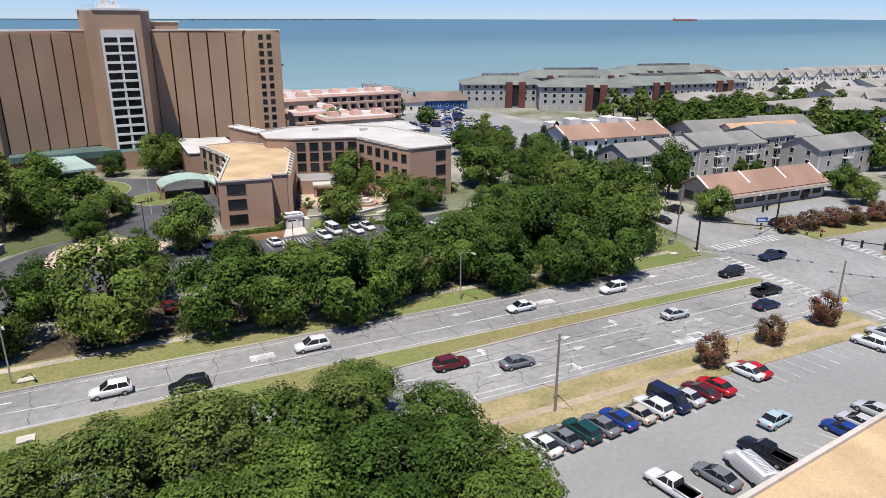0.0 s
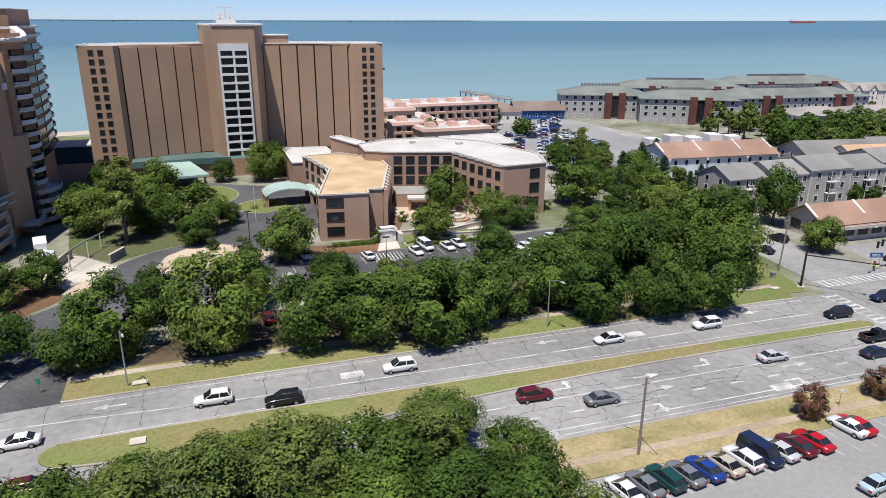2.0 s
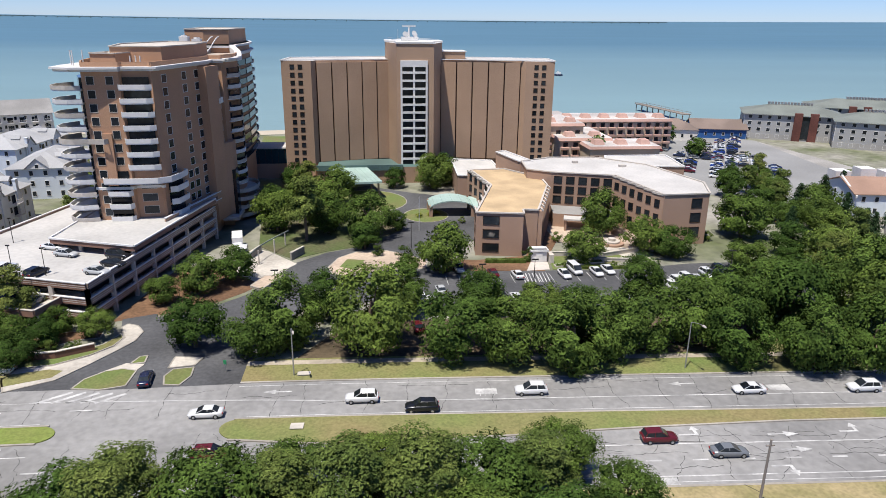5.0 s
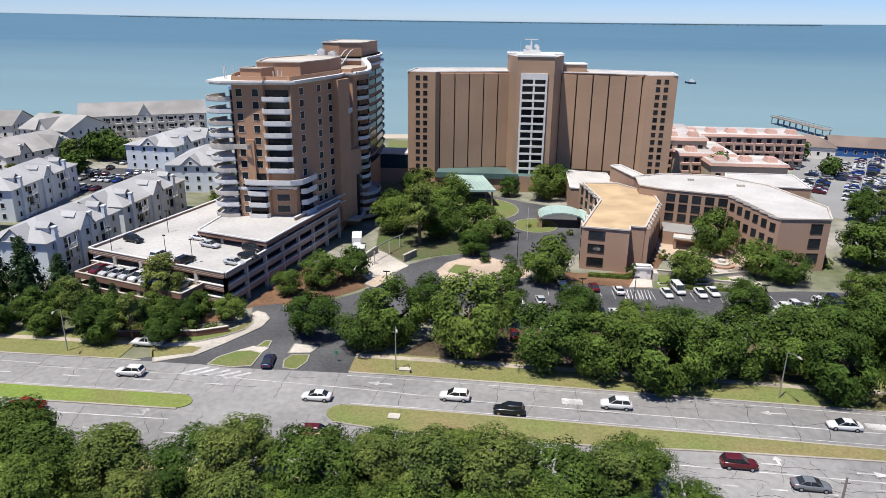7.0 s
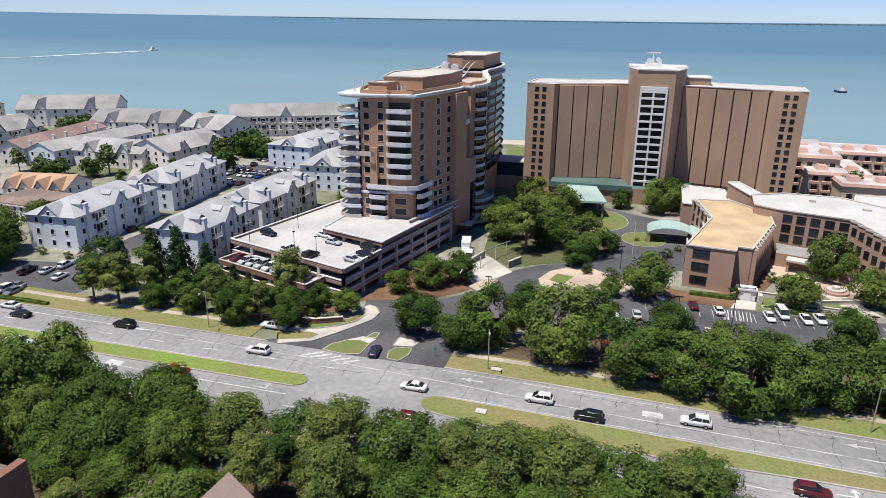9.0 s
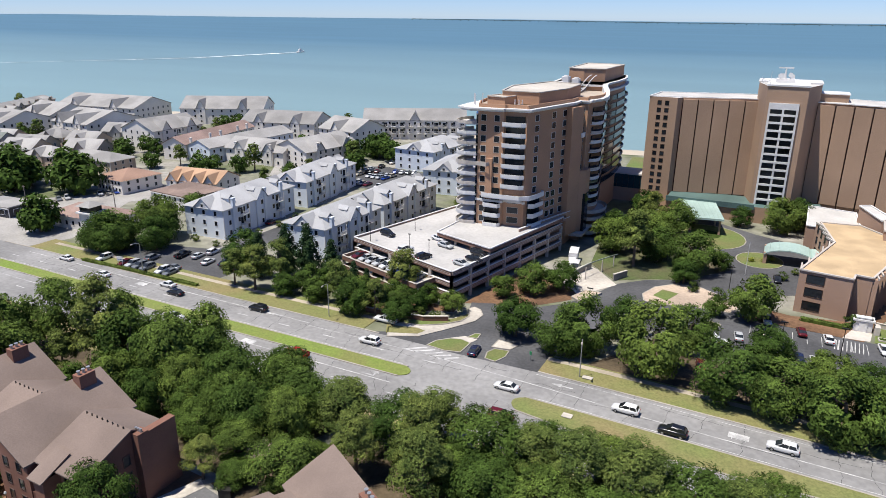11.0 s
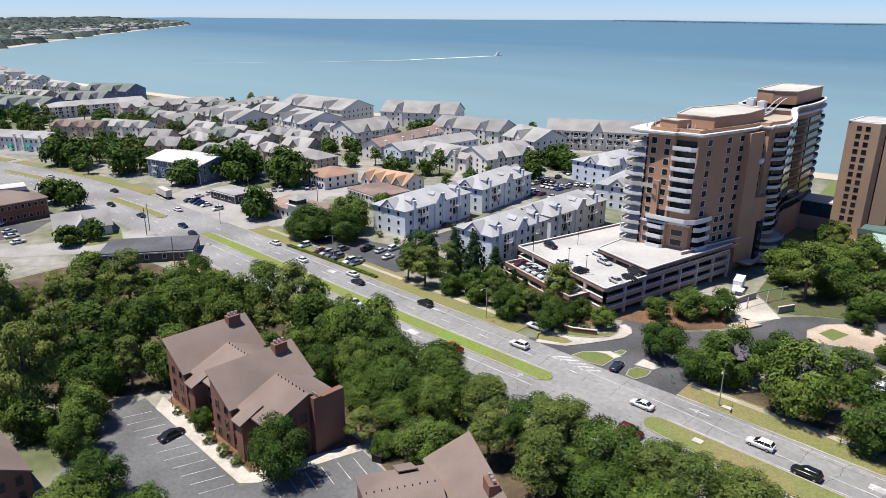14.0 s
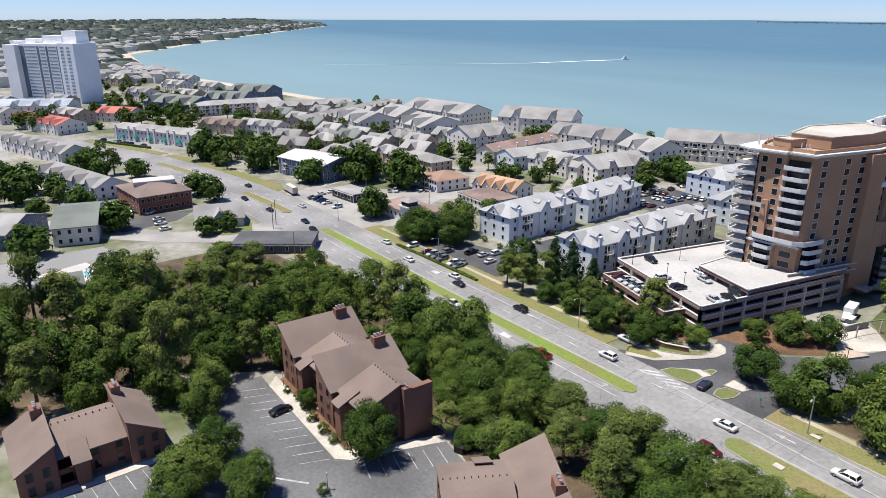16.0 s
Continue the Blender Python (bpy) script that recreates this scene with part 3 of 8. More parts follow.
sheet("condo_car_park", [(-84, 26), (-47.5, 23.8), (-46, 26), (-40, 43), (-24, 40), (-30, 8), (-48, -44), (-66.3, -44), (-66.3, 2), (-72, 6), (-84, 17)], 0.042, mat("worn_asphalt", (0.13, 0.13, 0.13), 0.9, vary=0.25, big=0.06), "worn grey asphalt car park among brown condominiums", "car park")
sheet("condo_path", [(-82, 28.6), (-79, 25.6), (-48, 24.0), (-46, 26), (-40, 43), (-42, 44), (-49, 26.6)], 0.10, CONCRETE, "pale concrete path round a brown condominium", "path")
sheet("pool_terrace", [(-186, 12), (-182, -3), (-172, -2), (-168, 9), (-172, 15)], 0.09, mat("pool_paving", (0.50, 0.47, 0.42), .85, vary=.15), "pale paved pool terrace", "terrace")
sheet("pool_water", [(-178, 11), (-176.5, 6), (-171.5, 7), (-172.5, 12)], 0.10, mat("pool_water", (0.30, 0.52, 0.50), .15, vary=.1, bump=.02), "small turquoise swimming pool", "pool")
sheet("pool_lawn", [(-182, 18), (-174, 15.5), (-168, 10), (-158, 12), (-160, 17), (-176, 20)], 0.06, LAWN, "bright green lawn beside a pool", "lawn")
sheet("pool_car_park", [(-200, 20), (-190, 22), (-186, 12), (-182, -3), (-172, -4), (-160, -14), (-160, -30), (-200, -24)], 0.045, LOT, "grey asphalt car park beside a pool", "car park")
sheet("condo_walk", [(-68.4, 2.4), (-66.4, 2.4), (-66.4, -44), (-68.4, -44)], 0.10, CONCRETE, "pale concrete path before a two-storey condominium", "path")
sheet("condo_bed", [(-81, 31), (-80, 28.6), (-49, 27), (-42, 44.5), (-60, 46)], 0.085, MULCH, "mulched planting bed beside a brick condominium", "bed")
sheet("woodland_floor", [(-172, -90), (-95, -90), (-90, -30), (-100, 4), (-84, 30), (-60, 47), (-40, 46), (-30, 66), (-100, 68), (-172, 62)], 0.02, mat("leaf_litter", (0.10, 0.075, 0.045), .95, vary=.35, big=.2), "brown leaf litter under dense trees", "ground")
sheet("belt_floor", [(-40, 44), (-26, 66), (44, 66), (46, 30), (-4, 34)], 0.02, mat("leaf_litter", (0.10, 0.075, 0.045), .95), "brown leaf litter under the tree belt", "ground")
sheet("row_floor", [(-2, 101), (110, 98), (112, 116), (8, 117)], 0.06, mat("leaf_litter", (0.10, 0.075, 0.045), .95), "mulched ground under the tree row", "ground")
sheet("cottage_car_park", [(-140, 101), (-98, 101), (-96, 114), (-104, 122), (-106, 160), (-112, 160), (-114, 124), (-140, 118)], 0.042, DARK_ASPHALT, "asphalt car park before pale blue apartment houses", "car park")
sheet("inner_car_park", [(-142, 210), (-94, 204), (-94, 218), (-106, 242), (-130, 246), (-144, 236)], 0.042, DARK_ASPHALT, "asphalt car park between apartment houses", "car park")
sheet("west_forecourt", [(-230, 102), (-165, 101), (-160, 112), (-180, 150), (-150, 190), (-160, 196), (-200, 152), (-232, 116)], 0.040, mat("pale_asphalt", (0.30, 0.285, 0.26), 0.9, vary=0.2), "pale worn asphalt forecourts and side lane", "car park")
sheet("west_street", [(-192, 76), (-176, 76), (-174, 62), (-190, 40), (-222, 10), (-280, -40), (-290, -30), (-236, 20), (-200, 46)], 0.034, mat("pale_asphalt", (0.30, 0.285, 0.26), 0.9), "pale side street running inland", "road")
sheet("brick_office_car_park", [(-231, 40), (-228, 62), (-216, 50), (-212, 30), (-222, 26)], 0.038, DARK_ASPHALT, "asphalt car park beside a brick office", "car park")
sheet("inn_car_park", [(-440, 62), (-372, 92), (-356, 104), (-366, 108), (-430, 74)], 0.04, LOT, "asphalt strip before a motel row", "car park")
sheet("crossing_lawn", [(78, 97), (112, 92), (115, 100), (117, 116), (110, 122), (80, 112)], 0.10, LAWN, "green lawn at the street corner", "lawn")
sheet("beach_lawn", [(-30, 268), (20, 262), (10, 322), (-34, 322)], 0.06, LAWN, "strip of green lawn before the beach", "lawn")
sheet("beach_lawn_west", [(-318, 300), (-285, 318), (-296, 346), (-330, 332)], 0.06, LAWN, "green lawn behind the dunes", "lawn")

PALE = mat("pale_asphalt", (0.30, 0.285, 0.26), 0.9)
for k, q in enumerate(([(-232, 112), (-226, 110), (-262, 206), (-300, 222), (-302, 216), (-268, 200)], [(-150, 186), (-140, 190), (-180, 256), (-240, 300), (-244, 292), (-190, 250)], [(-300, 116), (-292, 112), (-330, 180), (-400, 182), (-400, 175), (-336, 172)],
                       [(-440, 110), (-430, 108), (-440, 290), (-450, 290)], [(-340, 196), (-250, 214), (-250, 222), (-342, 204)], [(184, 240), (196, 236), (190, 300), (180, 304)], [(220, 112), (420, 180), (416, 190), (216, 122)], [(-300, 20), (-290, 14), (-360, 0), (-470, 20), (-470, 28), (-360, 10)])):
    sheet("lane", q, 0.028 + .001 * k, PALE, "pale narrow lane between houses", "road")

# painted lines and arrows
s = Shape()
def dashes(o, a, b, on=3.0, off=9.0, w=0.14):
    x = a
    while x < b:
        ribbon(s, x, x + on, o - w, o + w, 0.044)
        x += on + off
SHOULDER = [(-160, 9.6), (-73, 9.6), (-38, 8.6), (-5, 7.1), (13, 5.9), (107, 5.9)]
strip(s, -160, -60, lambda x: lerp(x, SHOULDER) - .1, lambda x: lerp(x, SHOULDER) + .1, 0.044, 0.01)
strip(s, -36, 106, lambda x: lerp(x, SHOULDER) - .1, lambda x: lerp(x, SHOULDER) + .1, 0.044, 0.01)
dashes(5.9, -330, -20)
dashes(5.9, 142, 300)
dashes(-7.9, -330, 40)
dashes(-4.6, -330, -160)
ribbon(s, -160, -31, -4.7, -4.5, 0.044)
ribbon(s, 34, 108, -6.1, -5.9, 0.044)
dashes(-9.4, 34, 108, 2, 4)
ribbon(s, 34, 108, -12.6, -12.4, 0.044)
for o in (2.75, -13.6):
    for a, b in MEDIANS:
        ribbon(s, a + 3, b - 3, o - 0.07, o + 0.07, 0.044)
ribbon(s, -8, 107, 11.0, 11.12, 0.044)
for k in range(5):
    s.beam((-35.2 + 2.0 * k, 93.8 - .17 * k), (-31.4 + 1.95 * k, 96.5 - .3 * k), .55, 0.031, 0.045)
ribbon(s, -60, -25, 8.2, 8.34, 0.045)
def arrow(x, o, d, bend=0):
    c = mid(x, o)
    turn = math.atan2(mid(x + 2, o)[1] - c[1], 2) + (math.pi if d < 0 else 0)
    pts = [(-1.4, -.12), (0.4, -.12), (0.4, -.5), (1.9, 0), (0.4, .5), (0.4, .12), (-1.4, .12)]
    if bend:
        pts = [(u, v * bend) for u, v in ((-1.4, -.12), (.75, -.12), (.75, .8), (1.1, .8), (.58, 1.6), (.05, .8), (.42, .8), (.42, .12), (-1.4, .12))]
    s.prism([(c[0] + 1.25 * (u * math.cos(turn) - v * math.sin(turn)), c[1] + 1.25 * (u * math.sin(turn) + v * math.cos(turn))) for u, v in pts], 0.031, 0.046)
for x in (-72, -2, 58, 96):
    arrow(x, 9.2, -1)
for x in (66, 88):
    arrow(x, -4.3, 1)
    arrow(x, -7.7, 1)
    arrow(x - 3, -11, 1, -1)
for x in (54, 76):
    arrow(x, -4.0, 1, 1)
for x in (-36, -90):
    arrow(x, -3.9, 1, 1)
for x, o in ((28, 8.0), (72, 7.6), (47, -13.6), (82, -12.2), (-66, -3.8), (-112, 8)):
    ribbon(s, x - 1.6, x + 1.6, o - .8, o + .8, 0.046)
    for e in (-1.0, -.3, .4, 1.1):
        ribbon(s, x + e, x + e + .12, o - 1.2, o + .9, 0.047)
# crosswalk bars
for x in (112.5, 141):
    for k in range(18):
        ribbon(s, x, x + 2.4, -13 + 1.4 * k, -12.5 + 1.4 * k, 0.046)
    for e in (-.3, 2.5):
        s.beam(mid(x + e, -13.4), mid(x + e, 11.8), .22, 0.031, 0.046)
for k in range(14):
    s.box(118 + 1.3 * k, 118.5 + 1.3 * k, 92.6 - .08 * k, 95.0 - .08 * k, 0.03, 0.046)
    s.box(113 + 1.4 * k, 113.5 + 1.4 * k, 59 - .2 * k, 61.4 - .2 * k, 0.03, 0.046)
for a, b in (((117, 92.5), (136, 91.3)), ((117, 95.2), (136, 94.0)), ((112, 58.9), (132, 56.0)), ((112, 61.6), (132, 58.7))):
    s.beam(a, b, .22, 0.031, 0.047)
slab("road_paint", s, LINE, "worn white lane lines, arrows and crosswalk bars", "markings")
# sealed cracks and joints
s = Shape()
rnd = random.Random(11)
def crack(x, o, dx, do, n=9, w=0.05):
    for k in range(n):
        x2, o2 = x + dx / n + rnd.uniform(-.35, .35), o + do / n + rnd.uniform(-.3, .3)
        a, b = mid(x, o), mid(x2, o2)
        s.beam(a, b, w * rnd.uniform(.7, 1.6), 0.031, 0.040)
        x, o = x2, o2
for k in range(46):
    crack(-150 + 6.4 * k + rnd.uniform(-2, 2), 11.8, rnd.uniform(-2, 2), -9, 12, 0.045)
for k in range(50):
    x, o = rnd.uniform(-20, 112), -rnd.uniform(3, 12)
    crack(x, o, rnd.uniform(-3, 3), rnd.uniform(-3, 3), 7, 0.035)
for k in range(60):
    crack(-60 + 3.1 * k + rnd.uniform(-2, 2), -2.6 if k % 2 else -8.5, rnd.uniform(-4, 4), -5.5, 10, 0.045)
for k in range(46):
    crack(-20 + 3.0 * k, -rnd.uniform(4, 13), rnd.uniform(5, 9), rnd.uniform(-1, 1), 10, 0.05)
for k in range(24):
    crack(-150 + 11 * k, rnd.uniform(4, 11), rnd.uniform(6, 12), rnd.uniform(-.6, .6), 10, 0.05)
slab("crack_seal", s, CRACK, "dark sealed cracks and joints in the asphalt", "cracks")
s = Shape()
# car park bays
for k in range(26):
    x = 47.1 + 2.55 * k
    s.beam((x, 59.6 - .03 * (x - 46)), (x + .5, 54.6 - .03 * (x - 46)), 0.11, 0.04, 0.05)
s.beam((82, 58.6), (112, 57.4), 0.11, 0.04, 0.051)
for k in range(9):
    s.beam((60 + 2.7 * k, 42 + .5 * k), (61.5 + 2.7 * k, 38 + .5 * k), 0.12, 0.04, 0.05)
for k in range(11):
    s.beam((-78.5 + 3.0 * k, 24.6 - .12 * k), (-80.5 + 3.0 * k, 19.6 - .12 * k), 0.12, 0.04, 0.048)
for k in range(6):
    s.beam((-44.6 + 1.0 * k, 27.6 + 2.6 * k), (-39.6 + 1.0 * k, 26.2 + 2.6 * k), 0.12, 0.04, 0.048)
for k in range(12):
    s.beam((-65.8, 1.5 - 2.7 * k), (-61, 1.9 - 2.7 * k), 0.12, 0.04, 0.048)
s.beam((-50, 13.0), (-44.8, 17.2), 0.4, 0.04, 0.05)
for k in range(18):
    s.beam((28 + 2.8 * k, 138.6), (28 + 2.8 * k, 133.6), 0.12, 0.04, 0.05)
for k in range(8):
    s.beam((44.6 + .75 * k, 139), (44.2 + .75 * k, 133.6), 0.2, 0.04, 0.051)
for k in range(18):
    s.beam((30 + 3.0 * k, 124.5), (30 + 3.0 * k, 119.6), 0.12, 0.04, 0.05)
for k in range(14):
    s.beam((142 + 3.0 * k, 107 - .2 * k), (141 + 3.0 * k, 102.2 - .2 * k), 0.12, 0.04, 0.05)
slab("bay_lines", s, LINE, "white painted parking bay lines", "markings")
# ---- the large buildings ----
def out_of(a, b, d):
    """Unit way along a wall from a to b and the outward normal to its right."""
    ux, uy = b[0] - a[0], b[1] - a[1]
    n = math.hypot(ux, uy)
    return (ux / n, uy / n), (uy / n * d, -ux / n * d), n


def hotel():
    h = thing("hotel_tower", label="tan concrete slab hotel with vertical grooves and a white stair", category="hotel")
    top = 38.6
    W = Shape()
    A, B, C, D = (-14.5, 234.5), (-5, 234), (21, 242.5), (38, 242.5)
    E, F = (66, 235.5), (75.5, 234.5)
    W.prism([A, B, (-3.6, 236.2), C, D, (64.6, 237.4), E, F, (77, 250), (40, 259), (20, 259), (-13, 250)], 0, top, 0, 1)
    part("wall", W, [HOTEL, ROOF_WHITE], h)
    P = Shape()
    for a, b in ((A, C), (D, F), (F, (77, 250)), ((77, 250), (40, 259)), ((20, 259), (-13, 250)), ((-13, 250), A)):
        P.beam(a, b, 0.5, top, top + 0.3)
    part("parapet", P, WHITE, h, "white roof edge")
    # raised concrete panels between dark grooves
    gro = Shape()
    for a, b, n in (((-3.6, 236.2), C, 5), (D, (64.6, 237.4), 5)):
        (ux, uy), (nx, ny), L = out_of(a, b, 1)
        for k in range(n):
            u0, u1 = k * L / n + 0.22, (k + 1) * L / n - 0.22
            p = Shape()
            q = [(a[0] + ux * u + nx * d, a[1] + uy * u + ny * d) for u, d in ((u0, 0), (u1, 0), (u1, 0.75), (u0, 0.75))]
            p.prism(q, 5.5, top - 0.6)
            part("panel", p, HOTEL, h)
        for k in range(n + 1):
            u = k * L / n
            gro.beam((a[0] + ux * (u - .2) + nx * .06, a[1] + uy * (u - .2) + ny * .06), (a[0] + ux * (u + .2) + nx * .06, a[1] + uy * (u + .2) + ny * .06), 0.1, 2, top - 0.7)
    part("groove", gro, HOTEL_DARK, h, "dark vertical groove")
    for a, b in ((A, B), (E, F)):
        windows_on(h, a, b, [3.2 + 2.52 * k for k in range(14)], 1.25, 1.35, 2, HOTEL_DARK, 0, 2.2)
    windows_on(h, F, (77, 250), [3.2 + 2.52 * k for k in range(14)], 1.25, 1.35, 4, HOTEL_DARK, 0, 1.2)
    windows_on(h, (-13, 250), A, [3.2 + 2.52 * k for k in range(14)], 1.25, 1.35, 4, HOTEL_DARK, 0, 1.2)
    # stair tower
    T = Shape()
    T.prism([(22.5, 231), (34.5, 231), (38.5, 244), (38.5, 256), (19.5, 256), (19.5, 244)], 0, 44.2, 0, 1)
    st = part("stair_tower", T, [HOTEL, ROOF_WHITE], h)
    fr = Shape()
    fr.box(23.6, 32.4, 230.45, 231, 37.0, 39.0)
    for x in (23.6, 27.7, 31.8):
        fr.box(x, x + 0.6, 230.4, 231, 4, 37)
    for k in range(13):
        fr.box(24.2, 31.8, 230.3, 231, 4.3 + 2.55 * k, 4.95 + 2.55 * k)
    part("stair_frame", fr, WHITE, st, "white concrete stair screen")
    for k in range(13):
        for x in (24.25, 28.35):
            q = Shape()
            q.box(x, x + 3.4, 230.75, 231.02, 4.97 + 2.55 * k, 6.83 + 2.55 * k)
            for j in range(5):
                q.box(x + .15 + .68 * j, x + .2 + .68 * j, 230.7, 230.8, 5.2 + 2.55 * k, 6.2 + 2.55 * k)
            part("stair_opening", q, GLASS, st)
    rf = Shape()
    rf.box(19.2, 38.8, 243.6, 256.3, 44.2, 44.7)
    rf.box(22.2, 34.8, 230.7, 244, 44.2, 44.7)
    part("roof_edge", rf, WHITE, h, "white roof edge")
    m = Shape()
    m.box(24.5, 30, 238, 243, 44.7, 46.0)
    part("plant_box", m, WHITE, h)
    m = Shape()
    m.tube((27, 240, 46), (27, 240, 49.2), .45, .2)
    part("radar_mast", m, WHITE, h, "white radar mast")
    m = Shape()
    m.box(24.8, 29.2, 239.8, 240.2, 49.2, 49.6)
    part("radar_bar", m, WHITE, h)
    for x, y, z in ((25.6, 239, 47.0), (28.6, 239.2, 47.3), (26.2, 242, 46.8), (29.2, 242, 46.6)):
        m = Shape()
        m.tube((x, y, 46), (x, y, z - .3), .2)
        m.tube((x, y - .5, z), (x, y + .1, z), .75, .3, 12)
        part("dish", m, WHITE, h, "white satellite dish")
    m = Shape()
    m.tube((23, 233, 44.7), (23, 233, 48.6), .05)
    part("flag_mast", m, WHITE, h)
    m = Shape()
    m.box(38.6, 47, 247, 256, 38.6, 41.0)
    part("plant_room", m, [HOTEL], h)
    m = Shape()
    m.box(38.8, 47.3, 246.7, 256.3, 41.0, 41.3)
    part("roof_edge", m, WHITE, h)
    rail = Shape()
    for a, b in (((20, 244), (20, 255)), ((20, 244), (23, 232)), ((23, 232), (34, 232))):
        for z in (45.2, 45.7):
            rail.tube((*a, z), (*b, z), 0.04, sides=4)
    part("railing", rail, STEEL, h)
    # low podium and canopy
    p = Shape()
    p.prism([(-4, 226), (44, 226), (44, 240), (-4, 240)], 0, 5.4, 0, 1)
    part("podium", p, [HOTEL, COPPER_DARK], h)
    p = Shape()
    p.box(-4.2, 24, 225.4, 226, 4.4, 6.2)
    p.box(34, 44.4, 225.4, 226, 4.4, 6.2)
    part("fascia", p, COPPER_DARK, h, "teal metal fascia")
    c = thing("entrance_canopy", label="pale green metal entrance canopy before the hotel", category="canopy")
    q = Shape()
    q.prism([(0, 226), (12, 226), (16.5, 205), (6, 203.5)], 4.9, 5.5)
    part("roof", q, COPPER, c)
    for k in range(9):
        u = k / 8
        q = Shape()
        q.tube((0 + 12 * u, 226, 5.55), (6 + 10.5 * u, 203.6 + 1.4 * u, 5.55), .07, sides=4)
        part("seam", q, COPPER, c)
    for x, y in ((6.8, 204.6), (15.4, 206), (4, 215), (13.4, 216)):
        q = Shape()
        q.box(x - .3, x + .3, y - .3, y + .3, 0, 4.9)
        part("post", q, HOTEL, c)


hotel()


def office():
    h = thing("office_building", label="three-storey rose tan brick building with white and gravel roofs", category="building")
    def block(name, poly, z, roof, edge=WHITE):
        w = Shape()
        w.prism(poly, 0, z, 0, 1)
        b = part(name, w, [OFFICE, roof], h)
        e = Shape()
        for a, c in zip(poly, poly[1:] + poly[:1]):
            e.beam(a, c, 0.45, z, z + 0.32)
        part("coping", e, edge, b)
        return b
    south = [(36.4, 151.6), (47, 149.8), (47.6, 153.2), (51, 152.6), (59.5, 177), (60, 186), (52, 198), (42, 197), (44.6, 178)]
    block("south_wing", south, 10.2, ROOF_TAN, OFFWHITE)
    main = [(56, 186), (61.8, 182), (78, 176.5), (82.3, 155.2), (94, 155.8), (98, 167), (92, 190), (81, 201), (66.5, 202), (57, 197)]
    block("main_wing", main, 12.6, ROOF_WHITE, OFFWHITE)
    block("rear_block", [(86, 206), (110, 203), (112, 222), (91, 222)], 9.0, ROOF_WHITE)
    block("rear_lobby", [(39, 202), (53, 200), (53, 224), (40, 227)], 7.5, ROOF_WHITE)
    block("link_ridge", [(52.4, 213), (55.4, 214.6), (60.6, 197.2), (56.6, 197.2)], 12.4, ROOF_WHITE)
    # windows in threes up each bay
    rows = (1.0, 4.3, 7.5)
    windows_on(h, (36.4, 151.6), (43.2, 150.4), rows, 3.6, 2.0, 1, HOTEL_DARK, 1, 0.6)
    windows_on(h, (61.8, 182), (78, 176.5), (4.2, 6.9, 9.6), 2.1, 2.0, 5, HOTEL_DARK, 1, 0.3)
    windows_on(h, (88.4, 155.5), (93.4, 155.77), (2.0, 5.6, 9.2), 2.6, 2.3, 1, HOTEL_DARK, 1, 0.6)
    # saw-toothed bays with white caps
    for a, b, n, z in (((51, 152.6), (59.5, 177), 8, 10.2), ((42, 197), (44.6, 178), 4, 10.2), ((44.6, 178), (36.4, 151.6), 5, 10.2), ((78, 176.5), (82.3, 155.2), 6, 12.6)):
        (ux, uy), (nx, ny), L = out_of(a, b, 1)
        for k in range(n):
            u0, u1 = (k + .08) * L / n, (k + .92) * L / n
            q = Shape()
            p = [(a[0] + ux * u0, a[1] + uy * u0), (a[0] + ux * u1, a[1] + uy * u1), (a[0] + ux * u0 + nx * 1.1, a[1] + uy * u0 + ny * 1.1)]
            q.prism(p, 0, z - 0.2)
            part("bay", q, OFFICE, h)
            q = Shape()
            q.beam(p[2], p[1], 0.32, z - .2, z + 0.25)
            part("bay_cap", q, OFFWHITE, h)
            for zz in (1.4, 4.6, 7.6) if z < 11 else (2.0, 5.6, 9.2):
                (vx, vy), (mx, my), M = out_of(p[2], p[1], 1)
                part("window", window_mesh(1.3, 1.9, HOTEL_DARK, 0), None, h, at=pose((p[1][0] + p[2][0]) / 2 + mx * .02, (p[1][1] + p[2][1]) / 2 + my * .02, zz, 0, 0, math.degrees(math.atan2(vy, vx))))
    q = Shape()
    q.prism([(60.5, 173), (75, 168.5), (77.6, 176.2), (62, 181.6)], 0, 3.6, 0, 1)
    q.prism([(62, 168.4), (74, 164.6), (75, 167.8), (63, 171.6)], 3.0, 3.4, 2)
    for x, y in ((62.7, 168.8), (73.6, 165.4)):
        q.box(x - .25, x + .25, y - .25, y + .25, 0, 3.0, 0)
    part("lobby", q, [OFFICE, ROOF_GREY, ROOF_WHITE], h, "low glazed lobby with flat white canopy")
    for x, y, r in ((84, 188, 1.0), (72, 194, .8)):
        q = Shape()
        q.box(x - r, x + r, y - r * .6, y + r * .6, 12.6, 13.2)
        part("roof_unit", q, OFFWHITE, h)
    # barrel canopy over the drive
    c = thing("arched_canopy", label="verdigris arched metal canopy over the drive", category="canopy")
    q = Shape()
    n = 12
    arc = [(35 + 6.5 * math.cos(a), 2.2 + 2.5 * math.sin(a)) for a in [math.pi * (k / n * .8 + .1) for k in range(n + 1)]]
    p = [(x, y, z - e) for x, z in arc for y, e in ((183.5, 0), (192, 0), (192, .3), (183.5, .3))]
    q.add(p, [(4 * k + j, 4 * k + (j + 1) % 4, 4 * k + 4 + (j + 1) % 4, 4 * k + 4 + j) for k in range(n) for j in range(4)] + [(3, 2, 1, 0), (4 * n, 4 * n + 1, 4 * n + 2, 4 * n + 3)])
    part("roof", q, COPPER, c)
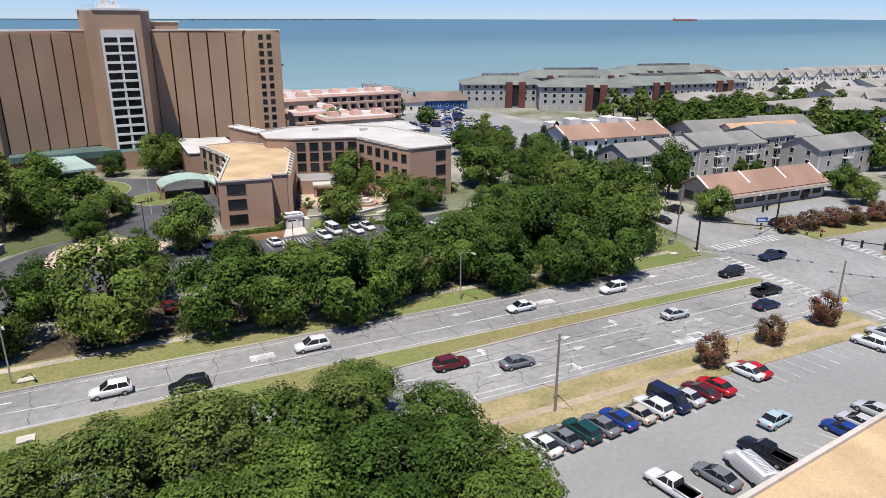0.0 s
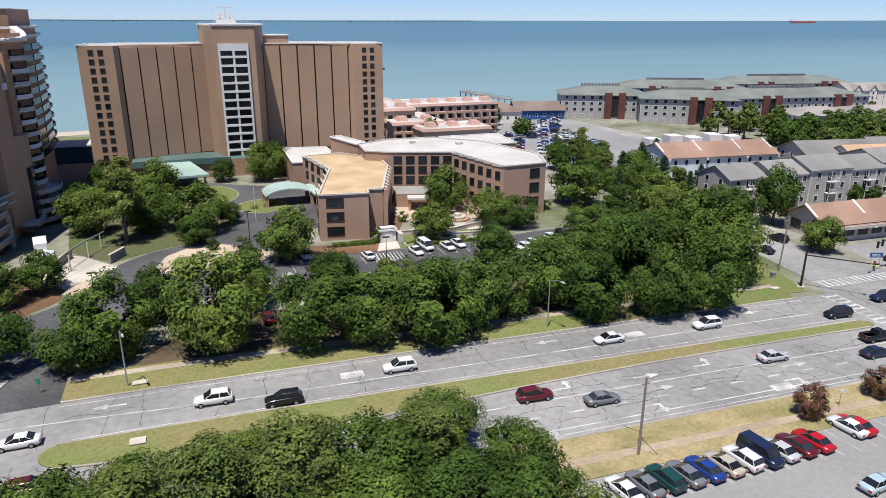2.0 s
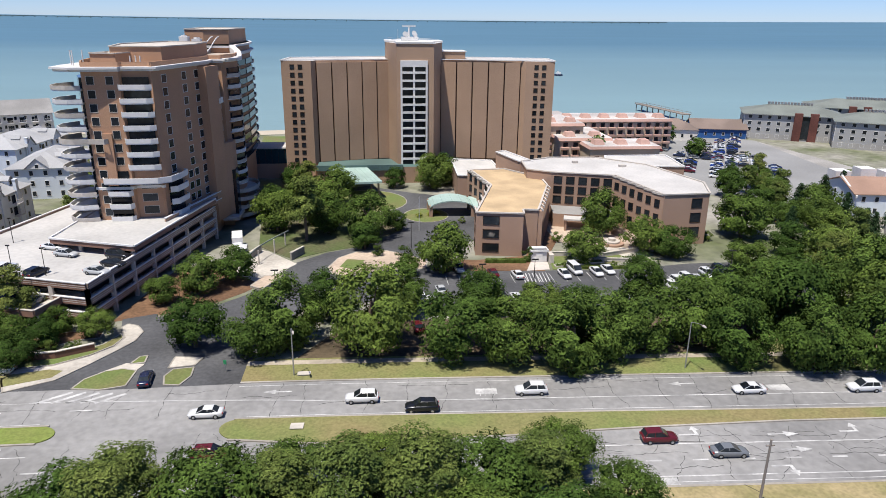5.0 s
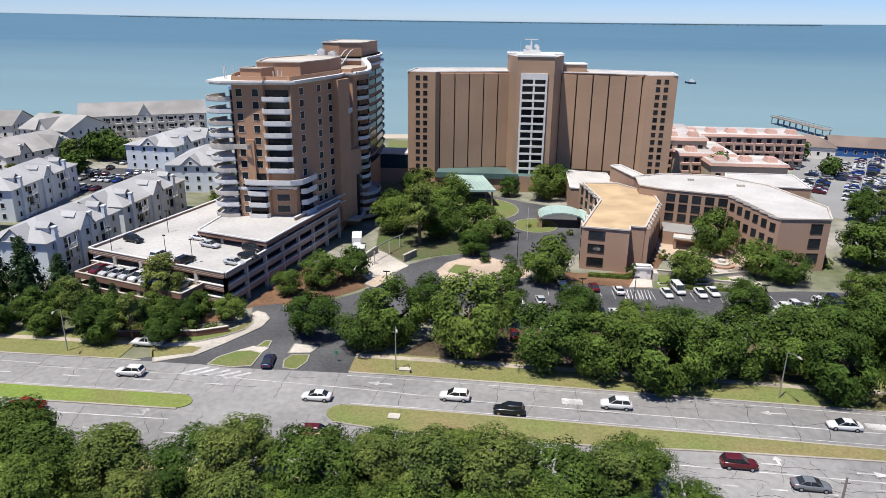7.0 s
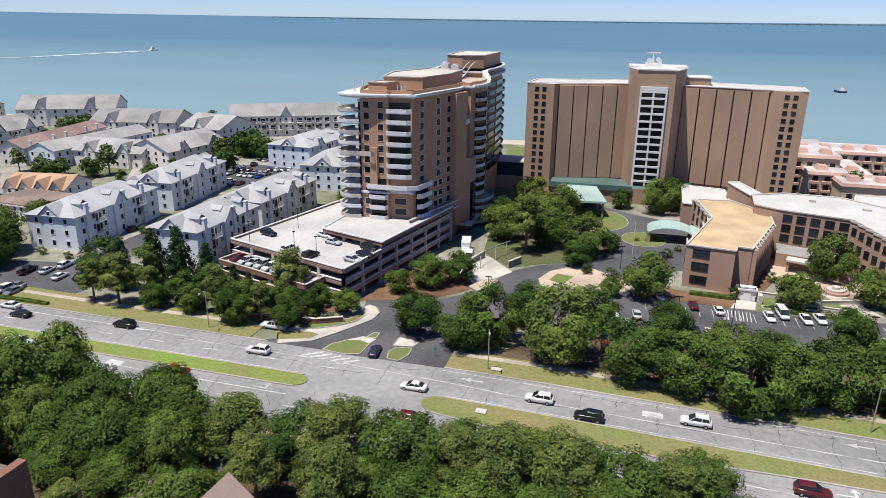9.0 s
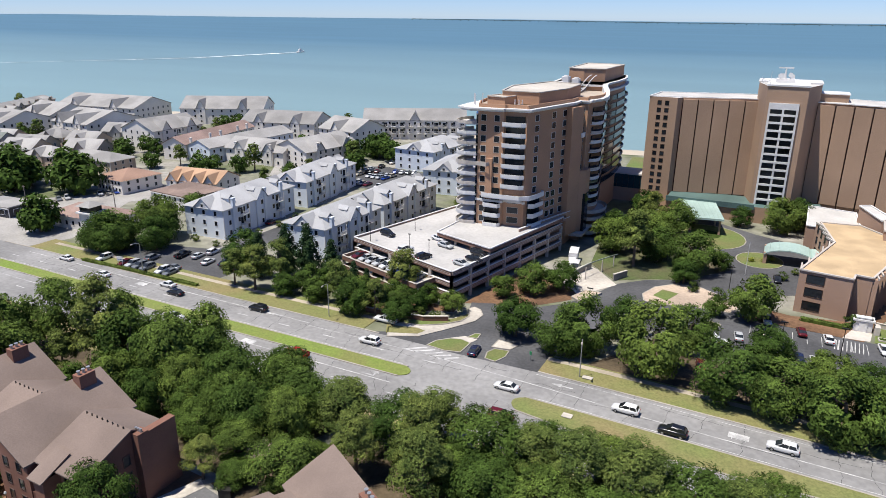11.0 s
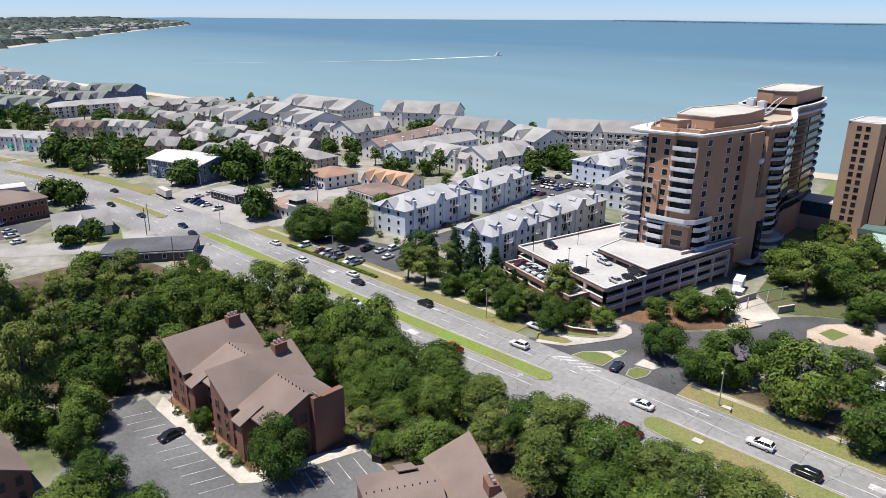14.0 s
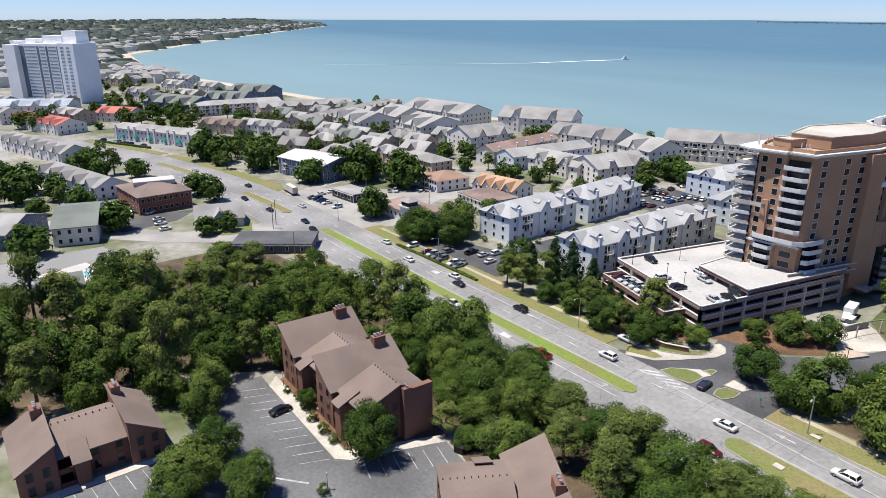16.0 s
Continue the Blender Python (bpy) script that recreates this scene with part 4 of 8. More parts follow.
    for k in range(0, n + 1, 2):
        q = Shape()
        q.tube((arc[k][0], 183.4, arc[k][1] + .05), (arc[k][0], 192.1, arc[k][1] + .05), .07, sides=5)
        part("seam", q, COPPER, c)
    q = Shape()
    q.box(40.6, 44, 180, 192, 3.2, 3.7)
    part("side_roof", q, COPPER, c)
    for x in (29.2, 40.8):
        for y in (184.2, 191.4):
            q = Shape()
            q.box(x - .45, x + .45, y - .45, y + .45, 0, 3.3)
            part("pillar", q, OFFICE, c)
    # white stone entrance pavilion
    v = thing("stone_pavilion", label="small white stone pavilion with steps at the car park", category="pavilion")
    q = Shape()
    q.box(48.2, 51.8, 145.6, 147.6, 0.0, 3.0)
    q.box(48.5, 51.5, 145.9, 147.3, 3.0, 3.3)
    q.box(47.9, 52.1, 145.3, 147.9, 2.6, 3.0)
    q.box(49.2, 50.8, 145.45, 145.6, 0.1, 2.4)
    part("kiosk", q, WHITE, v)
    q = Shape()
    q.prism([(46, 140.2), (51.2, 140.6), (52, 145.4), (48, 145.4)], 0, .16)
    part("ramp", q, OFFWHITE, v)
    q = Shape()
    q.box(52.2, 53.2, 144.6, 146.8, 0, 2.0)
    part("side_block", q, OFFWHITE, v)


office()


def curve_poly(pts, n=6):
    """A smooth line through pts (Catmull-Rom)."""
    out = []
    P = [pts[0]] + list(pts) + [pts[-1]]
    for i in range(1, len(P) - 2):
        for k in range(n):
            t = k / n
            q = []
            for j in (0, 1):
                a, b, c, d = (P[i + m][j] for m in (-1, 0, 1, 2))
                q.append(0.5 * (2 * b + (c - a) * t + (2 * a - 5 * b + 4 * c - d) * t * t + (3 * b - a - 3 * c + d) * t ** 3))
            out.append(tuple(q))
    return out + [tuple(pts[-1])]


FLOOR = 2.75
BASE = 9.6


def balcony(parent, pts, z, depth_rail=1.05):
    """A solid upstand along its outer line, in one piece."""
    side = ([], [])
    for i, (x, y) in enumerate(pts):
        (ax, ay), (bx, by) = pts[max(0, i - 1)], pts[min(len(pts) - 1, i + 1)]
        d = math.hypot(bx - ax, by - ay)
        for k, e in ((0, .08), (1, -.08)):
            side[k].append((x - (by - ay) / d * e, y + (bx - ax) / d * e))
    n = len(pts)
    q = Shape()
    p = [(x, y, zz) for i in range(n) for (x, y), zz in ((side[0][i], z - .02), (side[1][i], z - .02), (side[1][i], z + depth_rail), (side[0][i], z + depth_rail))]
    q.add(p, [(4 * k + j, 4 * k + (j + 1) % 4, 4 * k + 4 + (j + 1) % 4, 4 * k + 4 + j) for k in range(n - 1) for j in range(4)] + [(3, 2, 1, 0), (4 * n - 4, 4 * n - 3, 4 * n - 2, 4 * n - 1)])
    return q


def tower():
    h = thing("brick_tower", label="tall orange brick apartment tower with white curved balconies", category="apartment tower")
    top = 41.4
    # outline: south-west front, then the east side going north, then back
    front = [(-47.2, 159), (-44.8, 152.4), (-37.6, 152.6), (-37.4, 153.7), (-32.2, 154.2), (-31.5, 153.6)]
    east = [(-31.5, 153.6), (-25.5, 176)]
    recess = [(-22.6, 180.5), (-23.2, 184)]
    wave = curve_poly([(-22.5, 184.5), (-20.8, 191), (-22, 199), (-24.6, 207), (-25.4, 216), (-24.6, 226), (-24.8, 240), (-27, 252)], 4)
    back = [(-40, 254), (-44, 230), (-43, 210), (-40, 196), (-45, 180), (-48.6, 170)]
    poly = front + east[1:] + [(-25.5, 180.6)] + recess + wave + back
    w = Shape()
    w.prism(poly, 0, top, 0, 1)
    part("wall", w, [BRICK, ROOF_WHITE], h)
    c = Shape()
    def ring(d, z0, z1):
        eaves = [(-49.6, 158.6), (-49.4, 152.4), (-46.4, 151.2)] + poly[2:]
        n = len(eaves)
        big = []
        for i in range(n):
            (ax, ay), (bx, by), (ex, ey) = eaves[i - 1], eaves[i], eaves[(i + 1) % n]
            t = Vector((ex - ax, ey - ay)).normalized()
            big.append((bx + t.y * d, by - t.x * d))
        c.prism(big, z0, z1, 0, 0)
    ring(0.55, top - 0.3, top + 0.2)
    ring(1.25, top + 0.2, top + 0.6)
    part("cornice", c, WHITE, h, "broad white cornice")
    q = Shape()
    q.prism([(-34 + (x + 34) * .97, 200 + (y - 200) * .99) for x, y in poly], top + .5, top + .75)
    part("roof_deck", q, mat("beige_roof_deck", (0.40, 0.33, 0.26), .9, vary=.15), h)
    for a, b in zip(poly, poly[1:] + poly[:1]):
        q = Shape()
        q.beam((-34 + (a[0] + 34) * .985, 200 + (a[1] - 200) * .995), (-34 + (b[0] + 34) * .985, 200 + (b[1] - 200) * .995), .3, top + .6, top + 1.5)
        part("parapet", q, BRICK, h)
    # the north half stands one storey higher; its cornice sweeps up in a curve
    roof_pale = mat("pale_roof_deck", (0.47, 0.43, 0.37), .9, vary=.15)
    north = [p for p in wave if p[1] > 206] + [(-40, 253), (-43.6, 230), (-42, 212), (-38, 206.5)]
    q = Shape()
    q.prism(north, top + .2, top + 2.7, 0, 1)
    part("north_storey", q, [BRICK, roof_pale], h)
    q = Shape()
    q.prism([(-33 + (x + 33) * 1.1, 229 + (y - 229) * 1.025) for x, y in north], top + 2.1, top + 2.7)
    part("north_cornice", q, WHITE, h, "raised white cornice")
    sweep = [p for p in wave if 189 < p[1] < 212]
    rings = []
    for x, y in sweep:
        u = max(0, min(1, (y - 190) / 20))
        z = top + .8 + 2.0 * (3 * u * u - 2 * u ** 3)
        rings += [(x - .5, y, top - .2), (x + 1.2, y, top - .2), (x + 1.2, y, z), (x - .5, y, z)]
    q = Shape()
    n = len(sweep)
    q.add(rings, [(4 * k + j, 4 * k + (j + 1) % 4, 4 * k + 4 + (j + 1) % 4, 4 * k + 4 + j) for k in range(n - 1) for j in range(4)] + [(3, 2, 1, 0), (4 * n - 4, 4 * n - 3, 4 * n - 2, 4 * n - 1)])
    part("swept_cornice", q, WHITE, h, "curved white cornice rising to the north")
    # penthouses
    for poly_p, z0, z1 in (([(-41.5, 161), (-31, 161), (-30, 165.5), (-27.4, 175), (-27.6, 190), (-38, 194), (-44, 176)], .9, 4.1),
                           ([(-44.4, 157.5), (-39, 156.4), (-37.6, 161), (-42.6, 163)], .9, 2.9),
                           ([(-39.6, 219), (-34, 217), (-27.2, 219), (-26.6, 246), (-40.6, 247)], 2.7, 6.7)):
        q = Shape()
        q.prism(poly_p, top + z0, top + z1, 0, 1)
        ph = part("penthouse", q, [BRICK, roof_pale], h)
        for a, b in zip(poly_p, poly_p[1:] + poly_p[:1]):
            q = Shape()
            q.beam(a, b, .5, top + z1, top + z1 + .25)
            part("coping", q, OFFWHITE, ph)
    q = Shape()
    q.prism([(-38, 196), (-30, 195), (-30, 206), (-38, 206)], top + .9, top + 1.8)
    part("plant_base", q, ROOF_GREY, h)
    for x, y, z1 in ((-36, 203, 5.2), (-33, 204, 4.6), (-36.4, 198.6, 3.6), (-33.2, 199, 3.2)):
        q = Shape()
        q.box(x - 1.1, x + 1.1, y - 1.3, y + 1.3, top + 1.8, top + z1)
        q.tube((x, y, top + z1), (x, y, top + z1 + .35), .8, .8, 10)
        part("cooling_unit", q, WHITE, h, "white roof cooling unit")
    for x in (-31.4, -29.6):
        q = Shape()
        for k in range(10):
            z = [top + 1.4 + 3.4 * (1 - math.cos(math.pi * j / 10)) / 2 for j in (k, k + 1)]
            q.tube((x, 197 + 2 * k, z[0]), (x, 199 + 2 * k, z[1]), .16, sides=5)
        part("pipe_rail", q, WHITE, h, "white curved pipe rail")
    for x, y in ((-48, 157), (-47, 155.4), (-46, 158)):
        q = Shape()
        q.tube((x, y, top), (x, y, top + 3.6), .12)
        part("aerial", q, WHITE, h, "white aerial post")
    for x, y in ((-36, 156), (-35, 156.4), (-34, 156)):
        q = Shape()
        q.tube((x, y, top + .6), (x, y, top + 2.6), .14)
        part("vent_pipe", q, WHITE, h, "white vent pipe")
    # punched windows
    f2 = [BASE + 0.9 + FLOOR * k + .5 for k in range(11)]
    def at_wall(a, b, u, z, w=1.35, hh=1.5, m=OFFWHITE):
        part("window", window_mesh(w, hh, m), None, h, at=pose(a[0] + (b[0] - a[0]) * u, a[1] + (b[1] - a[1]) * u, z, 0, 0, math.degrees(math.atan2(b[1] - a[1], b[0] - a[0]))))
    for k, z in enumerate(f2):
        at_wall((-44.8, 152.4), (-37.6, 152.6), .22, z, 1.4, 1.6)
        if k > 3:
            at_wall((-44.8, 152.4), (-37.6, 152.6), .74, z, 1.4, 1.6)
        for u in ((.2, .56, .8) if k > 2 else (.5, .62, .8)):
            at_wall((-31.5, 153.6), (-25.5, 176), u, z, 1.8, 1.6, WHITE)
        at_wall((-25.5, 180.6), (-22.6, 180.5), .5, z, 1.1)
        if k < 3:
            at_wall((-37.4, 153.7), (-32.2, 154.2), .5, z, 3.0, 1.6)
    q = Shape()
    q.beam((-42.2, 152.2), (-40.4, 152.25), .6, BASE + 8, BASE + 19)
    part("pilaster", q, BRICK, h)
    q = Shape()
    q.prism([(-26.6, 172.4), (-24.6, 172), (-23.0, 178), (-25.6, 178)], BASE - 6, top - .6)
    part("corner_pier", q, BRICK, h)
    for k, z in enumerate([BASE + FLOOR * j for j in range(11)]):
        z += 0.5
        # balconies at the south-east corner, lower ones further west
        if k > 3:
            ln, gl = [(-38.0, 152.6), (-37.6, 151.6), (-32.6, 151.9), (-31.4, 152.6)], [(-37.3, 153.5), (-32.2, 154.0)]
        else:
            ln, gl = [(-42.8, 152.2), (-42.3, 151.2), (-38.2, 151.2), (-37.7, 152.2)], [(-42.4, 152.48), (-38.2, 152.56)]
        if k == 3:
            ln = [(-43.4, 152.3), (-42.8, 150.8), (-37, 150.6), (-32, 150.9), (-29.6, 152.6), (-28.6, 156), (-28.0, 160), (-28.9, 160.6)]
        b1 = Shape()
        b1.prism(ln + ([(-30.0, 160), (-31.8, 154), (-37.5, 152.9)] if k == 3 else []), z - .25, z)
        part("balcony", b1, WHITE, h)
        part("balustrade", balcony(h, ln, z, 1.1 if k == 3 else .95), WHITE, h)
        s1 = Shape()
        s1.beam(*gl, .3, z + .1, z + 2.3)
        part("window_band", s1, GLASS, h)
        # west corner, rounded
        arc = [(-44.9, 151.5), (-47.6, 150.9), (-50.0, 151.4), (-51.4, 153.4), (-51.6, 157.0), (-49.5, 160.4)]
        s2 = Shape()
        s2.prism([(-48.2, 160.5), (-47.6, 157.6), (-45.4, 152.6), (-44.9, 152.7), (-44.9, 158)], z + .1, z + 2.3)
        part("window_band", s2, GLASS, h)
        b2 = Shape()
        b2.prism(arc + [(-47.3, 159), (-45, 153)], z - .25, z)
        part("balcony", b2, WHITE, h)
        if k == 6:
            arc = [(-41.2, 151.9), (-41.6, 150.9)] + arc
        part("balustrade", balcony(h, arc, z, 1.05 if k == 6 else .8), WHITE if k % 2 else OFFWHITE, h)
        # lower storeys on the east corner
        if k < 3:
            arc3 = [(-30.6, 154.6), (-29.2, 155.4), (-28.6, 158), (-28.2, 160.4), (-29, 161.6)]
            b3 = Shape()
            b3.prism(arc3 + [(-30, 160), (-31, 156)], z - .25, z)
            part("balcony", b3, WHITE, h)
            part("balustrade", balcony(h, arc3, z), WHITE, h)
            s3 = Shape()
            s3.beam((-31.1, 155.2), (-29.6, 160.8), .4, z + .1, z + 2.3)
            part("window_band", s3, GLASS, h)
        # stair slot openings
        if k < 8:
            q = Shape()
            q.beam((-25.2, 176.0), (-24.1, 179.6), .5, z + .4, z + 1.8)
            part("slot_opening", q, GLASS, h)
            q = Shape()
            q.beam((-25.1, 175.8), (-24.0, 179.7), .8, z + .2, z + .42)
            part("slot_sill", q, OFFWHITE, h)
        # wavy east side
        for j in range(0, len(wave) - 4, 4):
            seg = wave[j:j + 5]
            wide = {0: 1.5, 6: 1.1}.get(j // 4, .35)
            off = []
            for i, p in enumerate(seg):
                a, b = wave[max(0, j + i - 1)], wave[min(len(wave) - 1, j + i + 1)]
                (ux, uy), (nx, ny), L = out_of(a, b, 1.0)
                e = wide * math.sin(math.pi * (i + .25) / 4.5) + .15
                off.append((p[0] + nx * e, p[1] + ny * e))
            bb = Shape()
            bb.prism(off + seg[::-1], z - .25, z)
            part("balcony", bb, WHITE if wide > 1 else BRICK, h)
            if wide > 1:
                part("balustrade", balcony(h, off, z, .7), WHITE if k % 2 else OFFWHITE, h)
            g = Shape()
            (ux, uy), (nx, ny), L = out_of(seg[0], seg[-1], .12)
            g.beam((seg[0][0] + nx + ux * .6, seg[0][1] + ny + uy * .6), (seg[-1][0] + nx - ux * .6, seg[-1][1] + ny - uy * .6), .9, z + .35, z + 2.0)
            part("window_band", g, GLASS, h)
    # curved railings round the foot
    for z in (1.2, 3.4, 5.6, 7.8):
        arc = [(-21.6 + 4.2 * math.sin(a), 191 - 7 * math.cos(a)) for a in [math.pi * j / 9 for j in range(10)]]
        part("curved_rail", balcony(h, arc, z, 1.0), OFFWHITE, h)
        q = Shape()
        q.prism([(x - .5, y) for x, y in arc], z - .2, z)
        part("terrace", q, CONCRETE, h)
    # dark atrium slot and high oriel
    q = Shape()
    q.box(-25.2, -24.2, 178, 180, top - 8.5, top - 2)
    part("oriel_window", q, GLASS, h)
    q = Shape()
    q.box(-25.6, -22.8, 177.2, 180.4, top - 9.6, top - 8.3)
    part("oriel_sill", q, WHITE, h)
    q = Shape()
    q.prism([(-24.4, 177), (-21.4, 180), (-21.4, 184), (-25, 184)], 3.5, 22, 0)
    part("entrance_shaft", q, BRICK, h)
    q = Shape()
    q.box(-22.6, -21.2, 179.4, 183.2, 3.2, 15)
    part("entrance_glass", q, GLASS, h)
    q = Shape()
    q.box(-24.6, -20.6, 176, 184.5, 2.6, 3.4)
    part("entrance_ledge", q, OFFWHITE, h)
    # band above the base
    for z in (BASE + .1, BASE + 7.6):
        for a, b in zip(front, front[1:]):
            q = Shape()
            q.beam(a, b, 0.7, z - .5, z + .1)
            part("string_course", q, WHITE, h)
    for x in (-46, -42, -38, -34):
        q = Shape()
        q.box(x - .4, x + .4, 152.6, 153.4, 7.9, BASE)
        part("column", q, OFFWHITE, h)


tower()


DECK_TOP = mat("bleached_concrete", (0.41, 0.395, 0.37), .85, vary=.14, big=.08, small=1.2)


def deck():
    h = thing("parking_deck", label="open concrete parking deck with white top and brown bands", category="parking deck")
    # outline of the lower deck
    A, B, C, D, E = (-71, 131), (-36.5, 119), (-25, 169), (-28, 178), (-58, 180)
    lo = [A, B, C, D, E]
    q = Shape()
    q.prism(lo, 7.2, 7.7, 0)
    part("top_slab", q, [DECK_TOP], h, "bright white concrete deck")
    for z in (4.6, 2.0):
        q = Shape()
        q.prism(lo, z - .3, z)
        part("floor_slab", q, CONCRETE, h)
    # the lower storeys reach out before the top deck
    fa, fb = (-70.3, 123.9), (-43.6, 114.6)
    ra, rb = (-68.4, 130.0), (-41.6, 120.7)
    for z in (4.6, 2.0):
        q = Shape()
        q.prism([fa, fb, rb, ra], z - .3, z)
        part("floor_slab", q, CONCRETE, h)
        for a, b in ((fa, fb), (fb, rb), (ra, fa)):
            q = Shape()
            q.beam(a, b, .3, z - .45, z + .75)
            part("band", q, mat("brown_stucco", (0.22, 0.125, 0.09), 0.85, vary=0.12), h, "brown parapet band")
            q = Shape()
            q.beam(a, b, .42, z + .75, z + .87)
            part("coping", q, OFFWHITE, h)
    for k in range(6):
        q = Shape()
        x, y = fa[0] + (fb[0] - fa[0]) * k / 5, fa[1] + (fb[1] - fa[1]) * k / 5 + .5
        q.box(x - .35, x + .35, y - .35, y + .35, 0, 4.3)
        part("column", q, OFFWHITE, h)
    # added near-black solid: gives the open storeys their inner shade
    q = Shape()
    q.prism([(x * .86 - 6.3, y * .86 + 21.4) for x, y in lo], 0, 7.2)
    part("core", q, DARK_STEEL, h, "dark solid standing in for shade inside the deck")
    for a, b in ((A, B), (B, C), (E, A)):
        (ux, uy), (nx, ny), L = out_of(a, b, .1)
        for z in (1.6, 4.2, 7.0):
            q = Shape()
            q.beam((a[0] + nx, a[1] + ny), (b[0] + nx, b[1] + ny), .35, z, z + 1.15, 0)
            # front bands in the sunlit brown; side bands have the greyer shade tone in their colour
            part("band", q, mat("brown_stucco", (0.22, 0.125, 0.09), 0.85, vary=0.12) if (a, b) == (A, B) else mat("shade_toned_stucco", (0.27, 0.19, 0.15), 0.85, vary=0.12), h, "brown parapet band")
            q = Shape()
            q.beam((a[0] + nx, a[1] + ny), (b[0] + nx, b[1] + ny), .5, z + 1.15, z + 1.32, 0)
            part("coping", q, WHITE, h)
            q = Shape()
            for zz in (.35, .7):
                q.beam((a[0] + nx * 2.4, a[1] + ny * 2.4), (b[0] + nx * 2.4, b[1] + ny * 2.4), .1, z + zz, z + zz + .1, 0)
            part("rail", q, OFFWHITE, h)
        n = int(L / 7)
        for k in range(n + 1):
            q = Shape()
            x, y = a[0] + ux * L * k / n, a[1] + uy * L * k / n
            q.box(x - .35, x + .35, y - .35, y + .35, 0, 7.2)
            part("column", q, OFFWHITE, h)
    # raised podium under the tower
    q = Shape()
    q.prism([(-50.5, 139.6), (-32.6, 133.2), (-24.5, 169), (-27, 178), (-47.6, 178)], BASE - .5, BASE + .45, 0, 1)
    part("upper_deck", q, [mat("brown_stucco", (0.22, 0.125, 0.09), 0.85), DECK_TOP], h)
    # another added dark solid, for the shaded gap below the upper deck
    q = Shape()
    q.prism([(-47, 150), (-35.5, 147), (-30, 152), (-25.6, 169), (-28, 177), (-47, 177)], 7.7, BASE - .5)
    part("ramp_core", q, DARK_STEEL, h, "dark solid standing in for shade below the upper deck")
    for x, y in ((-49.4, 140.2), (-44.5, 138.6), (-39, 136.6), (-33.4, 134.6), (-31.6, 143), (-29.5, 152)):
        q = Shape()
        q.box(x - .3, x + .3, y - .3, y + .3, 7.7, BASE - .5)
        part("column", q, OFFWHITE, h)
    q = Shape()
    for a, b in (((-50.5, 139.6), (-32.6, 133.2)), ((-32.6, 133.2), (-24.5, 169)), ((-47.6, 178), (-50.5, 139.6))):
        q.beam(a, b, .35, BASE + .45, BASE + .75)
    part("upper_coping", q, WHITE, h)
    for z in (8.2, 10.0):
        for m_, d, zz in ((OFFICE, .3, 0), (WHITE, .5, .75)):
            q = Shape()
            q.beam((-31.2, 150), (-24.2, 174), d, z + zz, z + zz + (.75 if d < .4 else .2))
            part("band" if d < .4 else "coping", q, m_, h)
    for x, y in ((-66, 131), (-52, 127), (-45.5, 125), (-60, 145)):
        q = thing("deck_lamp", x, y, 7.7, label="slim dark lamp post on the parking deck", category="lamp", group="deck lamps")
        l = Shape()
        l.tube((0, 0, 0), (0, 0, 5.2), .08, .06)
        part("post", l, DARK_STEEL, q)
        l = Shape()
        l.box(-.3, .3, -.15, .15, 5.1, 5.3)
        part("head", l, DARK_STEEL, q)


deck()
